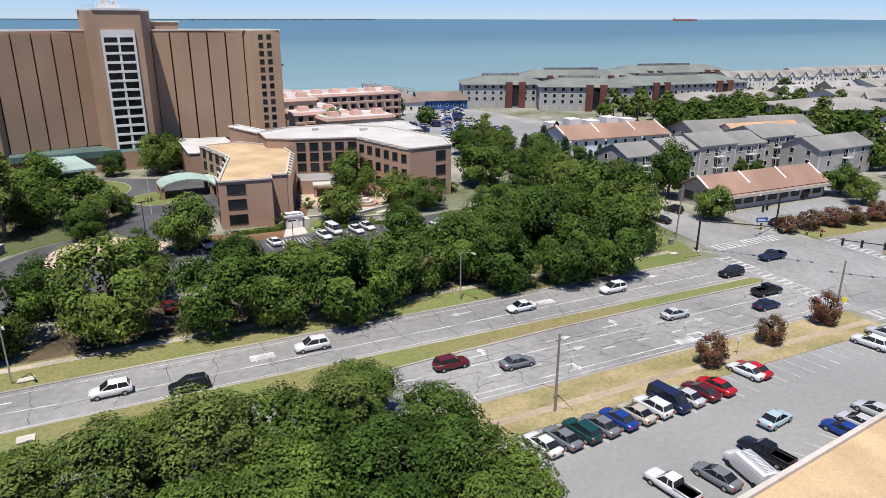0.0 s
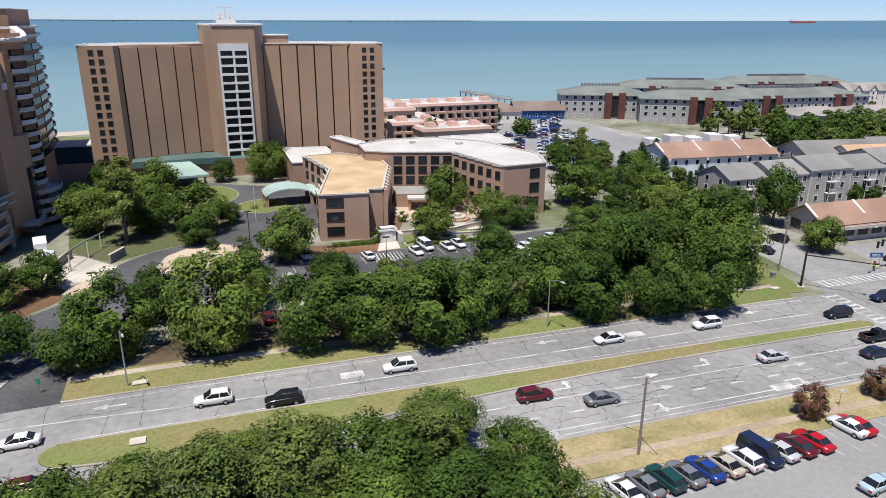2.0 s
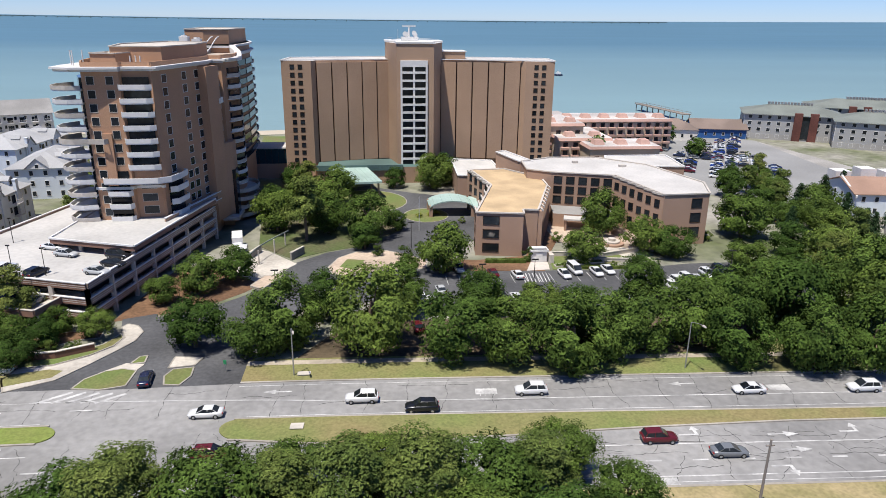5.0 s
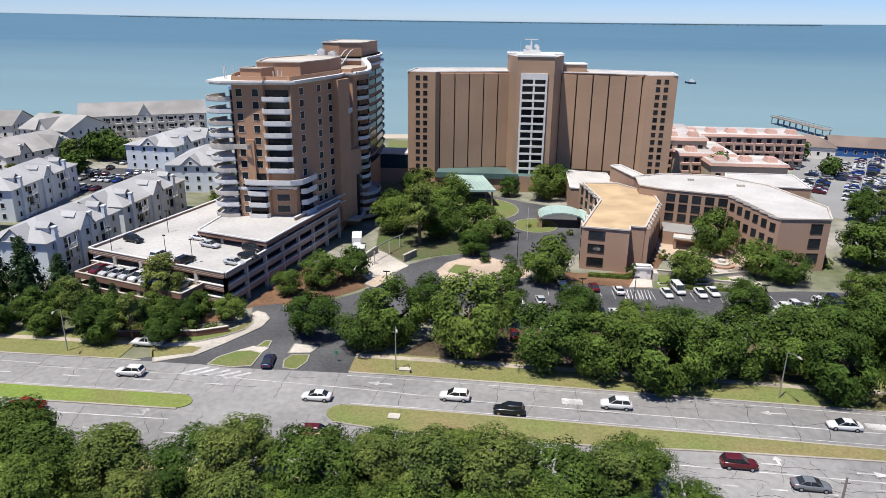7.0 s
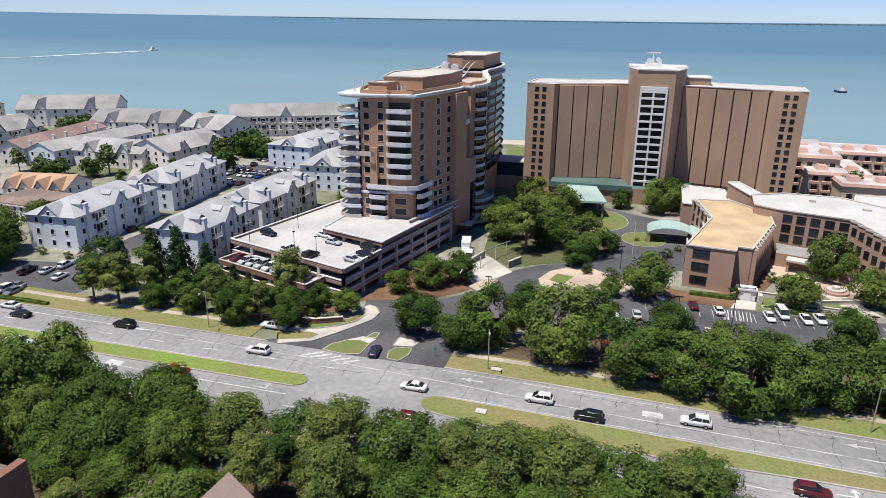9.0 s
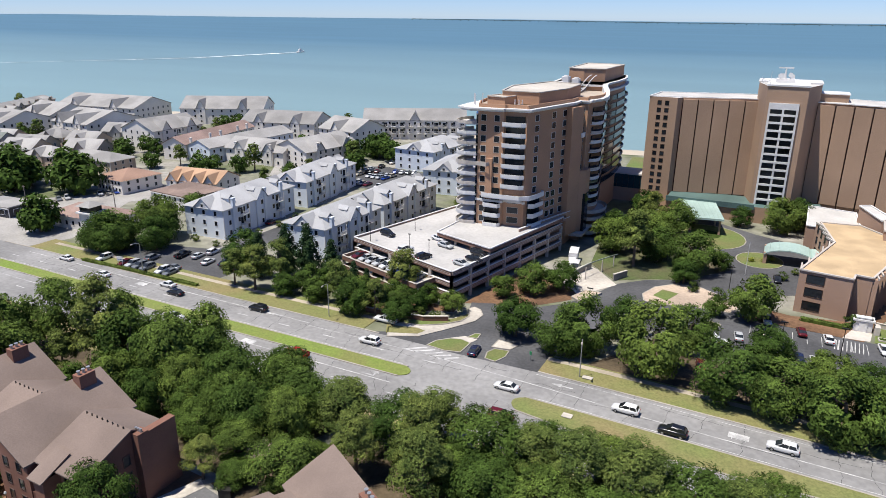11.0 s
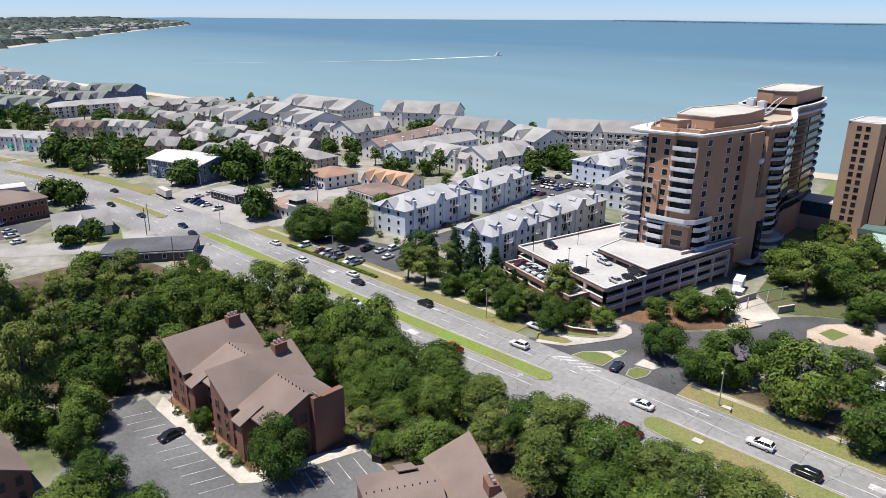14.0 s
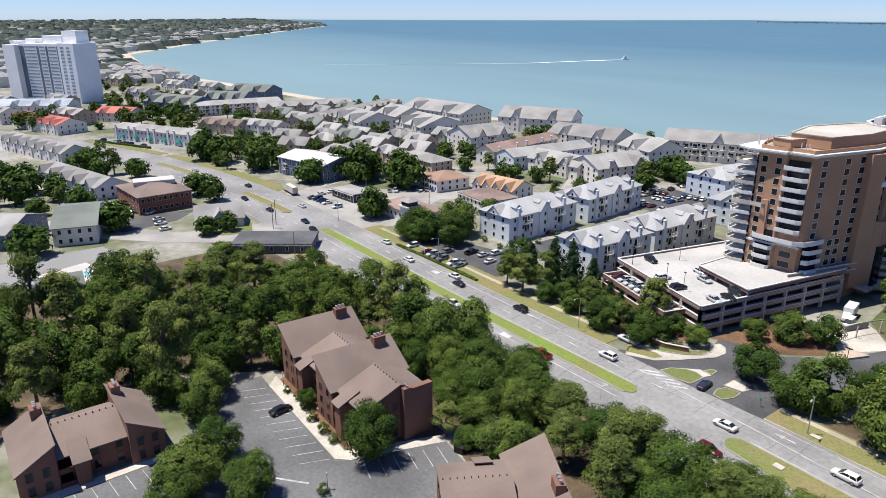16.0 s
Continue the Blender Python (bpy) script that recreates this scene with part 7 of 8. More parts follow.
for x, y, r in ((34, 71, 5), (31, 56, 7), (12, 71, 5), (39, 62, 5), (37, 54, 6), (38, 48, 6), (2, 70, 5), (85, 106, 7.8), (102, 112, 7.8), (102, 102, 7.8), (109, 129, 6.7), (90, 92, 6), (70, 96, 6), (81, 93, 6), (135, 173, 6), (110, 146, 5), (134, 108, 4.5), (134, 133, 5), (93, 135, 5)):
    plant("pine" if (x + y) % 9 == 0 and y > 135 else "oak", x, y, r)
for x, y, r in ((-141, 17, 6.9), (-145, 42, 6.9), (-126, 43, 6.9), (-121, 30, 6.9), (-116, 13, 6.9), (-131, 5, 6.9), (-122, -4, 6.9), (-134, -9, 6.9), (-105, -9, 6.9), (-99, -3, 5.8), (-88, 8, 6.9), (-100, 24, 6.9), (-101, 34, 6.9), (-116, 50, 6.9), (-104, 56, 5.8), (-100, 64, 6.9), (-81, 60, 6.9), (-95, -15, 5.8), (-117, -16, 6.9), (-65, 61, 6.9), (-66, 71, 5.8), (-43, 56, 6), (-54, 56, 5), (-14, 60, 6), (-29, 48, 6), (-10, 53, 6), (-103, 4, 5.8), (-98, 16, 5.8), (-89, 26, 4)):
    plant("pine" if (x * 7 + y) % 10 < 4 else "oak", x, y, r, 1.3 if x < -60 else 1.1)
for x, y, r in ((-144, 12, 6.9), (-112, 2, 6.9), (-113, 8, 6.9)):
    plant("pine" if (x * 7 + y) % 10 < 4 else "oak", x, y, r, 1.3 if x < -60 else 1.1)
for x, y, r in ((-97, 117, 6.5), (-47, 110.4, 4.2), (-140, 110, 7.5), (-137, 125, 7.5), (-175, 113, 6), (-205, 150, 9), (-228, 140, 9), (-243, 120, 6.8), (-292, 115, 6), (-321, 102, 6), (-141, 261, 7.5), (-218, 195, 4.5), (-311, 61, 4.5), (-252, 71, 4.5), (-216, 27, 6), (-203, 1, 6), (-301, 24, 4.5), (-280, 6, 7.5), (-260, 27, 4.5), (-187, 17, 4.5), (-210, 218, 4.5), (-178, 206, 4.5), (-470, 131, 7.5), (-495, 122, 7.5), (-504, 39, 7.5), (-192, 54, 3.8)):
    plant("pine" if (x + y) % 9 == 0 and y > 135 else "oak", x, y, r)
for x, y, r in ((222, 237, 6), (225, 225, 6), (251, 234, 6), (246, 214, 6), (267, 214, 6), (262, 195, 6), (266, 183, 6), (269, 172, 6), (269, 164, 6), (285, 238, 5), (300, 230, 5), (145, 297, 5), (144, 264, 5), (106, 274, 5), (194, 177, 4), (179, 137, 2.5), (185, 136, 2.5), (181, 108, 5), (218, 123, 5), (177, 100, 4), (232, 127, 5)):
    plant("pine" if (x + y) % 9 == 0 and y > 135 else "oak", x, y, r)
for x, y, r in ((140, 94, 2.9), (146, 93, 3.0), (152.5, 92, 3.1), (159, 91, 3.1), (166, 90, 3.2), (173, 89, 3.2)):
    plant("crape", x, y, r, .8)
for x, y, r in ((91, 61.6, 2.3), (103.5, 62, 2.5), (78.5, 61, 2.3)):
    plant("crape", x, y, r, 1.1)
# small shrubs and beds
plant("oak", 33, 217, 6.5)
for x, y, r in ((-2, 56, 6), (6, 57, 6.4), (14, 57, 6), (22, 57, 6.4), (-8, 59, 5.4), (-40, 50, 4.6), (-50, 52, 5)):
    plant("oak", x, y, r)
plant("oak", 140, 127, 5.4, 1.6)
for x, y, r in ((14, 153, 1.6), (20, 150, 2.2), (22, 146, 1.3), (48, 146.6, 2.0), (34, 172, 1.6), (37, 178, 1.2), (20, 140, 1.8), (24, 156, 1.4), (-39.7, 109.2, 1.5), (-52, 109, 1.4), (-37.2, 110.4, .9), (-36.2, 111.2, .9), (-43.4, 108.4, 1.2), (-74, 27.4, 1.0), (-66, 27.4, 1.3), (-61.5, 26.6, 1.4), (-56.4, 26.4, 1.5), (-52.6, 26.4, 1.2), (-70, 28, 1.2), (-41, 18, 1.3),
                (-78, 127, 1.5), (-84, 126, 1.5), (-116, 126, 1.4), (-125, 127, 1.3), (-112, 140, 1.4), (-112, 150, 1.4), (-113, 160, 1.4), (-76, 140, 1.3), (-74, 150, 1.3), (-74, 165, 1.3), (-74, 175, 1.3),
                (58, 160, 1.6), (64, 152, 1.6), (76, 152, 1.6), (55, 142, .9), (60, 142, .9), (66, 141.6, .9), (90, 158, 1.6), (96, 158, 1.5), (118, 132, 2), (128, 172, 2.2), (148, 214, 1.6), (160, 226, 1.6), (152, 250, 1.6), (165, 262, 1.6)):
    plant("shrub", x, y, r)
for x, y, r in ((-63, 118, 3.0), (-58, 116, 2.6), (-76.5, 117.5, 5.6), (-82.5, 116.5, 5.8), (-71.6, 120.8, 4.6), (-88, 112.5, 4.6), (-98, 112, 2.4), (131.8, 176.8, 4.2), (141.3, 180.5, 4.4), (135.8, 163, 4.0), (136, 155.5, 3.6), (153, 189, 4.0), (131, 168, 3.2), (119, 160, 3.2), (134, 150, 3.4), (150, 164, 3.0)):
    plant("juniper", x, y, r, 1.15)
for x, y, r in ((-148, 250, 6), (-147, 264, 6), (-131, 256, 6), (-138, 262, 5), (98, 250, 6), (-263, 130, 6), (-234, 150, 7), (-223, 162, 7), (-228, 140, 6), (-371, 116, 6), (-362, 112, 6), (-323, 129, 6), (-330, 122, 6), (-135, 124, 6), (-138, 111, 5.5), (-129, 116, 6), (-143, 116, 5), (-246, 156, 6), (-11, 174, 6), (-1, 181, 6.5), (8, 166, 6.5), (2, 172, 6), (11, 158, 4), (-27, 128.4, 3.2)):
    plant("oak", x, y, r)
plant("oak", -44.2, 29.2, 4.9, 1.5)
for x, y, r in ((-74, 60, 6), (-63, 65, 6), (-58, 57, 5.6), (-52, 63, 6), (-47, 57, 5.4), (-70, 52.5, 4.6), (-61, 51.5, 4.2), (-82, 65, 6), (-42, 65, 5.4), (-36, 57, 5.2), (-72, 67, 5)):
    plant("oak", x, y, r, 1.35)
plant("oak", -66.2, 28.3, 2.0, 1.3)
for x, y, r in ((-61, 7.6, 4.6), (-55.5, 1.5, 5.4), (-47.5, 8, 4.8), (-51, -3, 4.6), (-75, 10, 4.4), (-86, 7, 5.6), (-82, 14, 5.0), (-91, 20, 6)):
    plant("oak", x, y, r, 1.1)
for x, y, r in ((-302, 59, 6), (-324, 98, 8), (-312, 105, 8), (-282, 112, 9), (-241, 121, 7), (-243, 138, 9), (-240, 148, 9), (-212, 151, 9), (-296, 12, 8), (-277, 20, 6), (-322, 41, 7), (-250, 24, 6), (-216, 29, 7), (-204, -2, 6), (-249, 70, 6), (-236, 72, 6), (-191, 52, 4), (-192, 61, 4), (-174, 112, 6.5), (-144, 109, 6), (-491, 47, 8), (-484, 100, 7), (-471, 132, 8), (-312, 4, 8), (-34.4, 114.6, 3.4), (-41.4, 116.6, 3.2)):
    plant("oak", x, y, r)
for x, y, r in ((-58.5, -1, 1.2), (-45, 3, 1.2)):
    plant("shrub", x, y, r)
# woods inland, and green between the houses
tree_areas = [(255, 335, 165, 200, 14), (300, 430, 140, 230, 26), (196, 236, 108, 136, 8), (220, 300, 100, 130, 10), (128, 150, 196, 222, 6), (-560, -440, 110, 150, 10), (-340, -250, 150, 215, 10), (-430, -340, 110, 180, 10), (-92, -40, 104, 118, 16), (-165, -95, -95, -30, 34), (-160, -84, -28, 66, 60), (-88, -46, 50, 70, 10), (-150, -100, 50, 72, 10), (-46, -20, 44, 68, 8), (-300, -240, -60, 0, 14), (-62, -20, 64, 68, 3), (225, 330, 226, 250, 16), (240, 330, 130, 160, 8), (200, 280, 90, 104, 6), (-480, -430, 100, 180, 8), (-600, -470, 60, 130, 20), (-660, -560, 130, 260, 20),
              (-270, -150, 196, 320, 22), (330, 420, 160, 290, 20), (-350, -280, 100, 116, 6), (118, 136, 182, 205, 4), (-360, -240, 120, 215, 26), (-420, -300, 36, 52, 6), (-330, -230, -30, 20, 12), (-470, -380, 160, 290, 22), (-150, -130, 128, 250, 8), (-70, -46, 182, 214, 6), (220, 330, 196, 232, 26),
              (190, 240, 150, 180, 8), (420, 560, 180, 280, 20), (118, 140, 134, 176, 7), (-900, -620, 120, 240, 22), (-60, -42, 182, 210, 5), (-22, 0, 170, 214, 6), (100, 122, 118, 142, 6)]
for x0, x1, y0, y1, n in tree_areas:
    wood = x1 < -80 and x0 > -170 and y1 < 75
    tried = 0
    while n > 0 and tried < 300:
        tried += 1
        x, y, r = tree_rnd.uniform(x0, x1), tree_rnd.uniform(y0, y1), tree_rnd.uniform(3.2, 5.5) * (1.2 if wood else 1)
        if clear(x, y, r) and all(math.hypot(x - a, y - b) > .62 * (r + c) for a, b, c in PLACED):
            plant("oak" if tree_rnd.random() < .6 else "pine", x, y, r, 1.2 if wood else 1)
            n -= 1
# the far trees, joined
verts, faces, mats_i, base = [], [], [], 0
for src, m in FAR_TREES:
    for c in src.children:
        me = c.data
        co = np.empty(len(me.vertices) * 3)
        me.vertices.foreach_get("co", co)
        mm = np.array(m)
        co = co.reshape(-1, 3) @ mm[:3, :3].T + mm[:3, 3]
        verts += co.tolist()
        faces += [tuple(base + v for v in q.vertices) for q in me.polygons]
        mats_i += [0 if c.name.startswith("trunk") else 1 if src.name.startswith("oak") else 2] * len(me.polygons)
        base += len(me.vertices)
me = bpy.data.meshes.new("far_trees")
me.from_pydata(verts, [], faces)
for q in (BARK, LEAF, PINE):
    me.materials.append(q)
me.polygons.foreach_set("material_index", mats_i)
me.update()
tagged(new("far_trees", me), "green trees scattered among the far houses", "trees", kind="stuff")
for group in KINDS.values():
    for o in group:
        for c in list(o.children_recursive) + [o]:
            bpy.data.objects.remove(c)
# clipped hedge strips
def hedge(a, b, w, h):
    rnd_h = random.Random(int(a[0] * 7 + a[1]))
    s = Shape()
    s.beam(a, b, w * .8, 0, h * .85)
    n = int(math.hypot(b[0] - a[0], b[1] - a[1]) * 30)
    for _ in range(n):
        u, v = rnd_h.random(), rnd_h.uniform(-.5, .5)
        leaves(s, rnd_h, (a[0] + (b[0] - a[0]) * u + v * w * .6, a[1] + (b[1] - a[1]) * u + v * w * .6, h * rnd_h.uniform(.3, .95)), .22, 3, .3)
    tagged(new("hedge", s.mesh("hedge", [HEDGE])), "low clipped green hedge", "hedge")


for a, b, w, h in (((38, 146.4), (47, 145.6), 1.6, 1.0), ((-420, 66), (-376, 86), 1.6, 1.4), ((56, 141), (70, 140), .8, .7), ((-140, 100.4), (-98, 100.2), 1.2, .8)):
    hedge(a, b, w, h)
# ---- cars ----
def loft(s, secs, mi=0):
    """Skin through cross sections with the same count of points; ends closed."""
    n = len(secs[0])
    p = [q for sec in secs for q in sec]
    f = [(j * n + k, j * n + (k + 1) % n, (j + 1) * n + (k + 1) % n, (j + 1) * n + k) for j in range(len(secs) - 1) for k in range(n)]
    f += [tuple(range(n))[::-1], tuple(range((len(secs) - 1) * n, len(secs) * n))]
    s.add(p, f, mi)


def section(x, w, z0, z1, inset=.12):
    h = z1 - z0
    half = [(w - .12, z0), (w - .03, z0 + h * .12), (w, z0 + h * .45), (w - .03, z0 + h * .74), (w - inset * .8, z0 + h * .94), (w - .38, z1 + .015)]
    return [(x, -a, b) for a, b in half[:1]] + [(x, a, b) for a, b in half] + [(x, -a, b) for a, b in half[:0:-1]]


CAR_MESH = {}


def car_meshes(kind):
    if kind in CAR_MESH:
        return CAR_MESH[kind]
    L = {"sedan": 4.75, "suv": 4.75, "van": 5.2, "pickup": 5.6}[kind] / 2
    W = .92 if kind != "van" else .98
    b, g, r = Shape(), Shape(), Shape()
    if kind == "sedan":
        loft(b, [section(-L, W * .8, .45, .85), section(-L + .15, W * .94, .3, .98), section(-L + .9, W, .25, 1.0), section(-.4, W, .22, .95), section(.9, W, .22, .94), section(L - .5, W * .95, .25, .80), section(L - .06, W * .82, .35, .62)])
        cab = [(-1.75, 1.0, .72), (-1.05, 1.40, .62), (.25, 1.43, .62), (1.15, .95, .74)]
    elif kind == "suv":
        loft(b, [section(-L, W * .9, .5, 1.0), section(-L + .12, W * .96, .35, 1.12), section(-.6, W, .28, 1.10), section(1.0, W, .28, 1.08), section(L - .45, W * .96, .3, .98), section(L - .05, W * .85, .4, .78)])
        cab = [(-2.2, 1.1, .78), (-1.85, 1.66, .68), (.2, 1.72, .68), (1.1, 1.08, .78)]
    elif kind == "van":
        loft(b, [section(-L, W * .96, .45, 1.2), section(-.6, W, .3, 1.2), section(1.3, W, .3, 1.18), section(L - .4, W * .95, .35, 1.05), section(L - .05, W * .85, .45, .85)])
        cab = [(-L + .05, 1.2, .92), (-L + .2, 2.0, .80), (1.0, 2.02, .80), (1.9, 1.15, .84)]
    else:
        loft(b, [section(-L, W * .97, .5, 1.08), section(-L + .1, W, .42, 1.1), section(-.7, W, .35, 1.1), section(1.2, W, .35, 1.1), section(L - .4, W * .97, .38, 1.05), section(L - .05, W * .9, .45, .85)])
        r.box(-L + .12, -.72, -.74, .74, 1.09, 1.115, 1)
        for y in (-.86, .80):
            b.box(-L + .02, -.7, y, y + .08, 1.08, 1.24)
        b.box(-L, -L + .1, -.86, .86, 1.08, 1.24)
        cab = [(-.75, 1.1, .80), (-.55, 1.74, .70), (.6, 1.78, .70), (1.35, 1.1, .80)]
    loft(g, [[(x, -W + .13, .9), (x, W - .13, .9), (x, w, z), (x, -w, z)] for x, z, w in cab])
    (xa, za, wa), (xb, zb, wb) = cab[1], cab[2]
    # roof plate and pillars as one skin: along each side the plate has corners from which the pillars run down
    xm = (xa + xb) / 2
    (xr, zq, wr), (xf, zf, wf) = cab[0], cab[3]
    pts, fcs = [], []
    for sg in (-1, 1):
        pts += [(x, sg * (wa + .025), za + .0) for x in (xa - .04, xa + .1, xm - .05, xm + .05, xb - .1, xb + .04)]
        pts += [(xr - .02, sg * (wr + .03), max(zq, .96)), (xr + .16, sg * (wr + .03), max(zq, .96)), (xm - .05, sg * (wa + .14), .96), (xm + .05, sg * (wa + .14), .96), (xf - .14, sg * (wf + .03), max(zf, .96)), (xf + .04, sg * (wf + .03), max(zf, .96))]
        o = 12 * (sg > 0)
        fcs += [(o + a, o + a + 1, o + a + 7, o + a + 6) for a in (0, 2, 4)]
    pts += [(xa + .12, -wa + .12, za + .07), (xb - .1, -wa + .12, zb + .05), (xb - .1, wa - .12, zb + .05), (xa + .12, wa - .12, za + .07)]
    fcs += [(24, 25, 26, 27), (0, 1, 2, 3, 4, 5, 25, 24), (17, 16, 15, 14, 13, 12, 27, 26), (5, 17, 26, 25), (12, 0, 24, 27)]
    r.add(pts, fcs)
    wh, rim = Shape(), Shape()
    wh.tube((0, -.11, 0), (0, .11, 0), .34, sides=12)
    rim.tube((0, -.125, 0), (0, .125, 0), .2, sides=8)
    hl, tl = Shape(), Shape()
    hl.box(-.06, .06, -.2, .2, -.08, .08)
    tl.box(-.05, .05, -.17, .17, -.1, .1)
    CAR_MESH[kind] = (b, g, r, wh.mesh("tyre", [BLACK]), rim.mesh("rim", [STEEL]), hl.mesh("headlight", [LAMP_GLASS]), tl.mesh("tail_light", [RED_GLASS]), L, W)
    return CAR_MESH[kind]


CARS = {}
NAMES = {"sedan": "saloon car", "suv": "sport utility vehicle", "van": "van", "pickup": "pickup truck"}


def car(kind, colour, x, y, turn, z=0.036, where="parked in a marked bay"):
    key = (kind, colour, where)
    m = pose(x, y, z, 0, 0, turn)
    if key in CARS:
        return copy_thing(CARS[key], m)
    b, g, r, wh, rim, hl, tl, L, W = car_meshes(kind)
    far = "bay" in where and kind != "van" and "row" in where
    if far:
        # one small far car, all in one
        one = Shape()
        for sh, ms in ((b, [0]), (g, [1]), (r, [0, 2])):
            o = len(one.v)
            one.v += sh.v
            one.f += [tuple(o + i for i in q) for q in sh.f]
            one.m += [ms[k if k < len(ms) else 0] for k in sh.m]
        for sx in (-.62 * L, .62 * L):
            for sy in (-W + .1, W - .1):
                one.tube((sx, sy - .11, .34), (sx, sy + .11, .34), .34, sides=8, mi=2)
        h = tagged(new("car", one.mesh("car", [PAINT[colour], GLASS, BLACK])), f"{colour} {NAMES[kind]} {where}", "car", "parked cars")
        h.matrix_world = m
        CARS[key] = h
        return h
    h = thing({"sedan": "car", "suv": "car", "van": "van", "pickup": "pickup_truck"}[kind], label=f"{colour} {NAMES[kind]} {where}", category={"van": "van", "pickup": "truck"}.get(kind, "car"), group="parked cars" if "park" in where else "cars on the road")
    h.matrix_world = m
    part("body", b, PAINT[colour], h, smooth=True)
    part("glasshouse", g, GLASS, h)
    part("roof", r, [PAINT[colour], BLACK], h)
    for sx in (-.62 * L, .62 * L):
        for sy in (-W + .1, W - .1):
            w = part("wheel", wh, None, h, at=pose(sx, sy, .34))
            part("rim", rim, None, w)
    for sy in (-.6, .6):
        part("headlight", hl, None, h, at=pose(L - .17, sy, .56 if kind == "sedan" else .72))
        part("tail_light", tl, None, h, at=pose(-L + .02, sy, .75 if kind == "sedan" else .9))
    CARS[key] = h
    return h


cr = random.Random(4)
COLOURS = ["white", "silver", "grey", "black", "navy", "white", "maroon", "silver", "blue", "black", "gold"]
row = [("sedan", "white"), ("sedan", "grey"), ("suv", "green"), ("sedan", "grey"), ("sedan", "blue"), ("sedan", "gold"), ("suv", "white"), ("van", "navy"), ("sedan", "silver"), ("sedan", "maroon"), ("sedan", "red")]
for k, (kind, colour) in enumerate(row):
    car(kind, colour, 48.5 + 2.55 * k, 57.0 - .04 * k, 96 if kind != "van" else -84)


def car_rows(x, y, turn, rows, per, gap=2.75, apart=11.0, z=.036, fill=.85):
    """Facing rows of parked cars; turn is the way of the rows."""
    c, s = math.cos(radians(turn)), math.sin(radians(turn))
    for j in range(rows):
        for k in range(per):
            if cr.random() < fill:
                u, v = gap * k, apart * (j // 2) + 5.2 * (j % 2)
                car(cr.choice(["sedan", "suv", "sedan"]), cr.choice(COLOURS), x + u * c - v * s, y + u * s + v * c, turn + (90 if j % 2 else -90) + cr.uniform(-3, 3), z, "parked in a bay of a long row")


car_rows(150, 214, 62, 2, 12)
car_rows(138, 224, 62, 2, 16)
car_rows(162, 268, 62, 2, 12)
car_rows(146, 258, 62, 2, 14)
car_rows(-136, 214, -8, 1, 14, fill=.85)
car_rows(-110, 238, -165, 1, 9, fill=.8)
car_rows(-138, 226, -6, 2, 9, fill=.8)
car_rows(118, 274, 12, 2, 8)
car_rows(124, 296, 12, 2, 8)
car_rows(44, 121.6, 2, 1, 10, fill=.7)
car_rows(128, 236, 62, 2, 14)
car_rows(158, 242, 62, 2, 10)
car_rows(172, 284, 62, 1, 10)
car_rows(-66.6, 126.4, -19.2, 1, 9, 2.75, z=4.62, fill=.98)
car_rows(-420, 70, 25, 1, 16, fill=.6)
car_rows(-214, 108, 0, 1, 8, fill=.7)
car_rows(-244, 38, 30, 1, 6, fill=.7)
car_rows(-300, 130, 30, 1, 8, fill=.5)
car_rows(-262, 200, 70, 1, 14, fill=.6)
car_rows(-318, 214, 8, 1, 16, fill=.6)
car_rows(-204, 140, 60, 1, 9, fill=.7)
car_rows(-176, 158, 60, 1, 8, fill=.7)
car_rows(-138, 103.4, 0, 1, 11, fill=.6)
for x, y, kind, colour, turn in ((34.9, 90, "suv", "white", 180), (67.2, 87.3, "sedan", "white", 180), (84.7, 86.2, "suv", "white", 180), (48.8, 76.6, "suv", "maroon", 0), (56.5, 72.9, "sedan", "grey", 0), (86, 74.1, "sedan", "silver", 0), (101.1, 69.8, "sedan", "navy", 0), (106.1, 73.5, "pickup", "black", 0), (108, 82, "suv", "black", 180), (122, 84.3, "pickup", "navy", 180), (-43, 92.8, "suv", "white", 180), (-10.9, 88.2, "sedan", "white", 180), (10.3, 90.1, "suv", "white", 180), (18.6, 86.9, "suv", "black", 180), (-53.1, 81.4, "pickup", "red", 180), (-8.2, 78.5, "suv", "maroon", 0), (-45.2, 103.2, "pickup", "white", 178)):
    car(kind, colour, x, y, turn + math.degrees(math.atan2(mid(x + 2)[1] - mid(x - 2)[1], 4)), .03, "driving on the road")
for x, y, kind, colour, turn in ((-74.6, 95.5, "suv", "black", 180), (-98.8, 93.9, "sedan", "black", 180), (-104.5, 96.9, "sedan", "white", 180), (-124.9, 94.5, "sedan", "white", 180), (-144.3, 98.6, "sedan", "white", 180), (-112.8, 106.6, "sedan", "grey", 180), (-88.4, 83.8, "sedan", "white", 0), (-72.8, 79.8, "sedan", "white", 0), (-115.2, 84.9, "sedan", "white", 0), (-171.6, 85.1, "suv", "black", 0), (-183.9, 88, "sedan", "navy", 0), (-230.3, 83.3, "sedan", "black", 0), (-207.4, 84.2, "sedan", "navy", 180), (-204.7, 97.2, "sedan", "white", 180), (-251.6, 93.8, "sedan", "black", 180), (-296.2, 122.6, "sedan", "white", 180), (-299.5, 86, "sedan", "white", 180), (-234.3, 105.7, "pickup", "white", 180)):
    car(kind, colour, x, y, turn + math.degrees(math.atan2(mid(x + 2)[1] - mid(x - 2)[1], 4)), .03, "driving on the road")
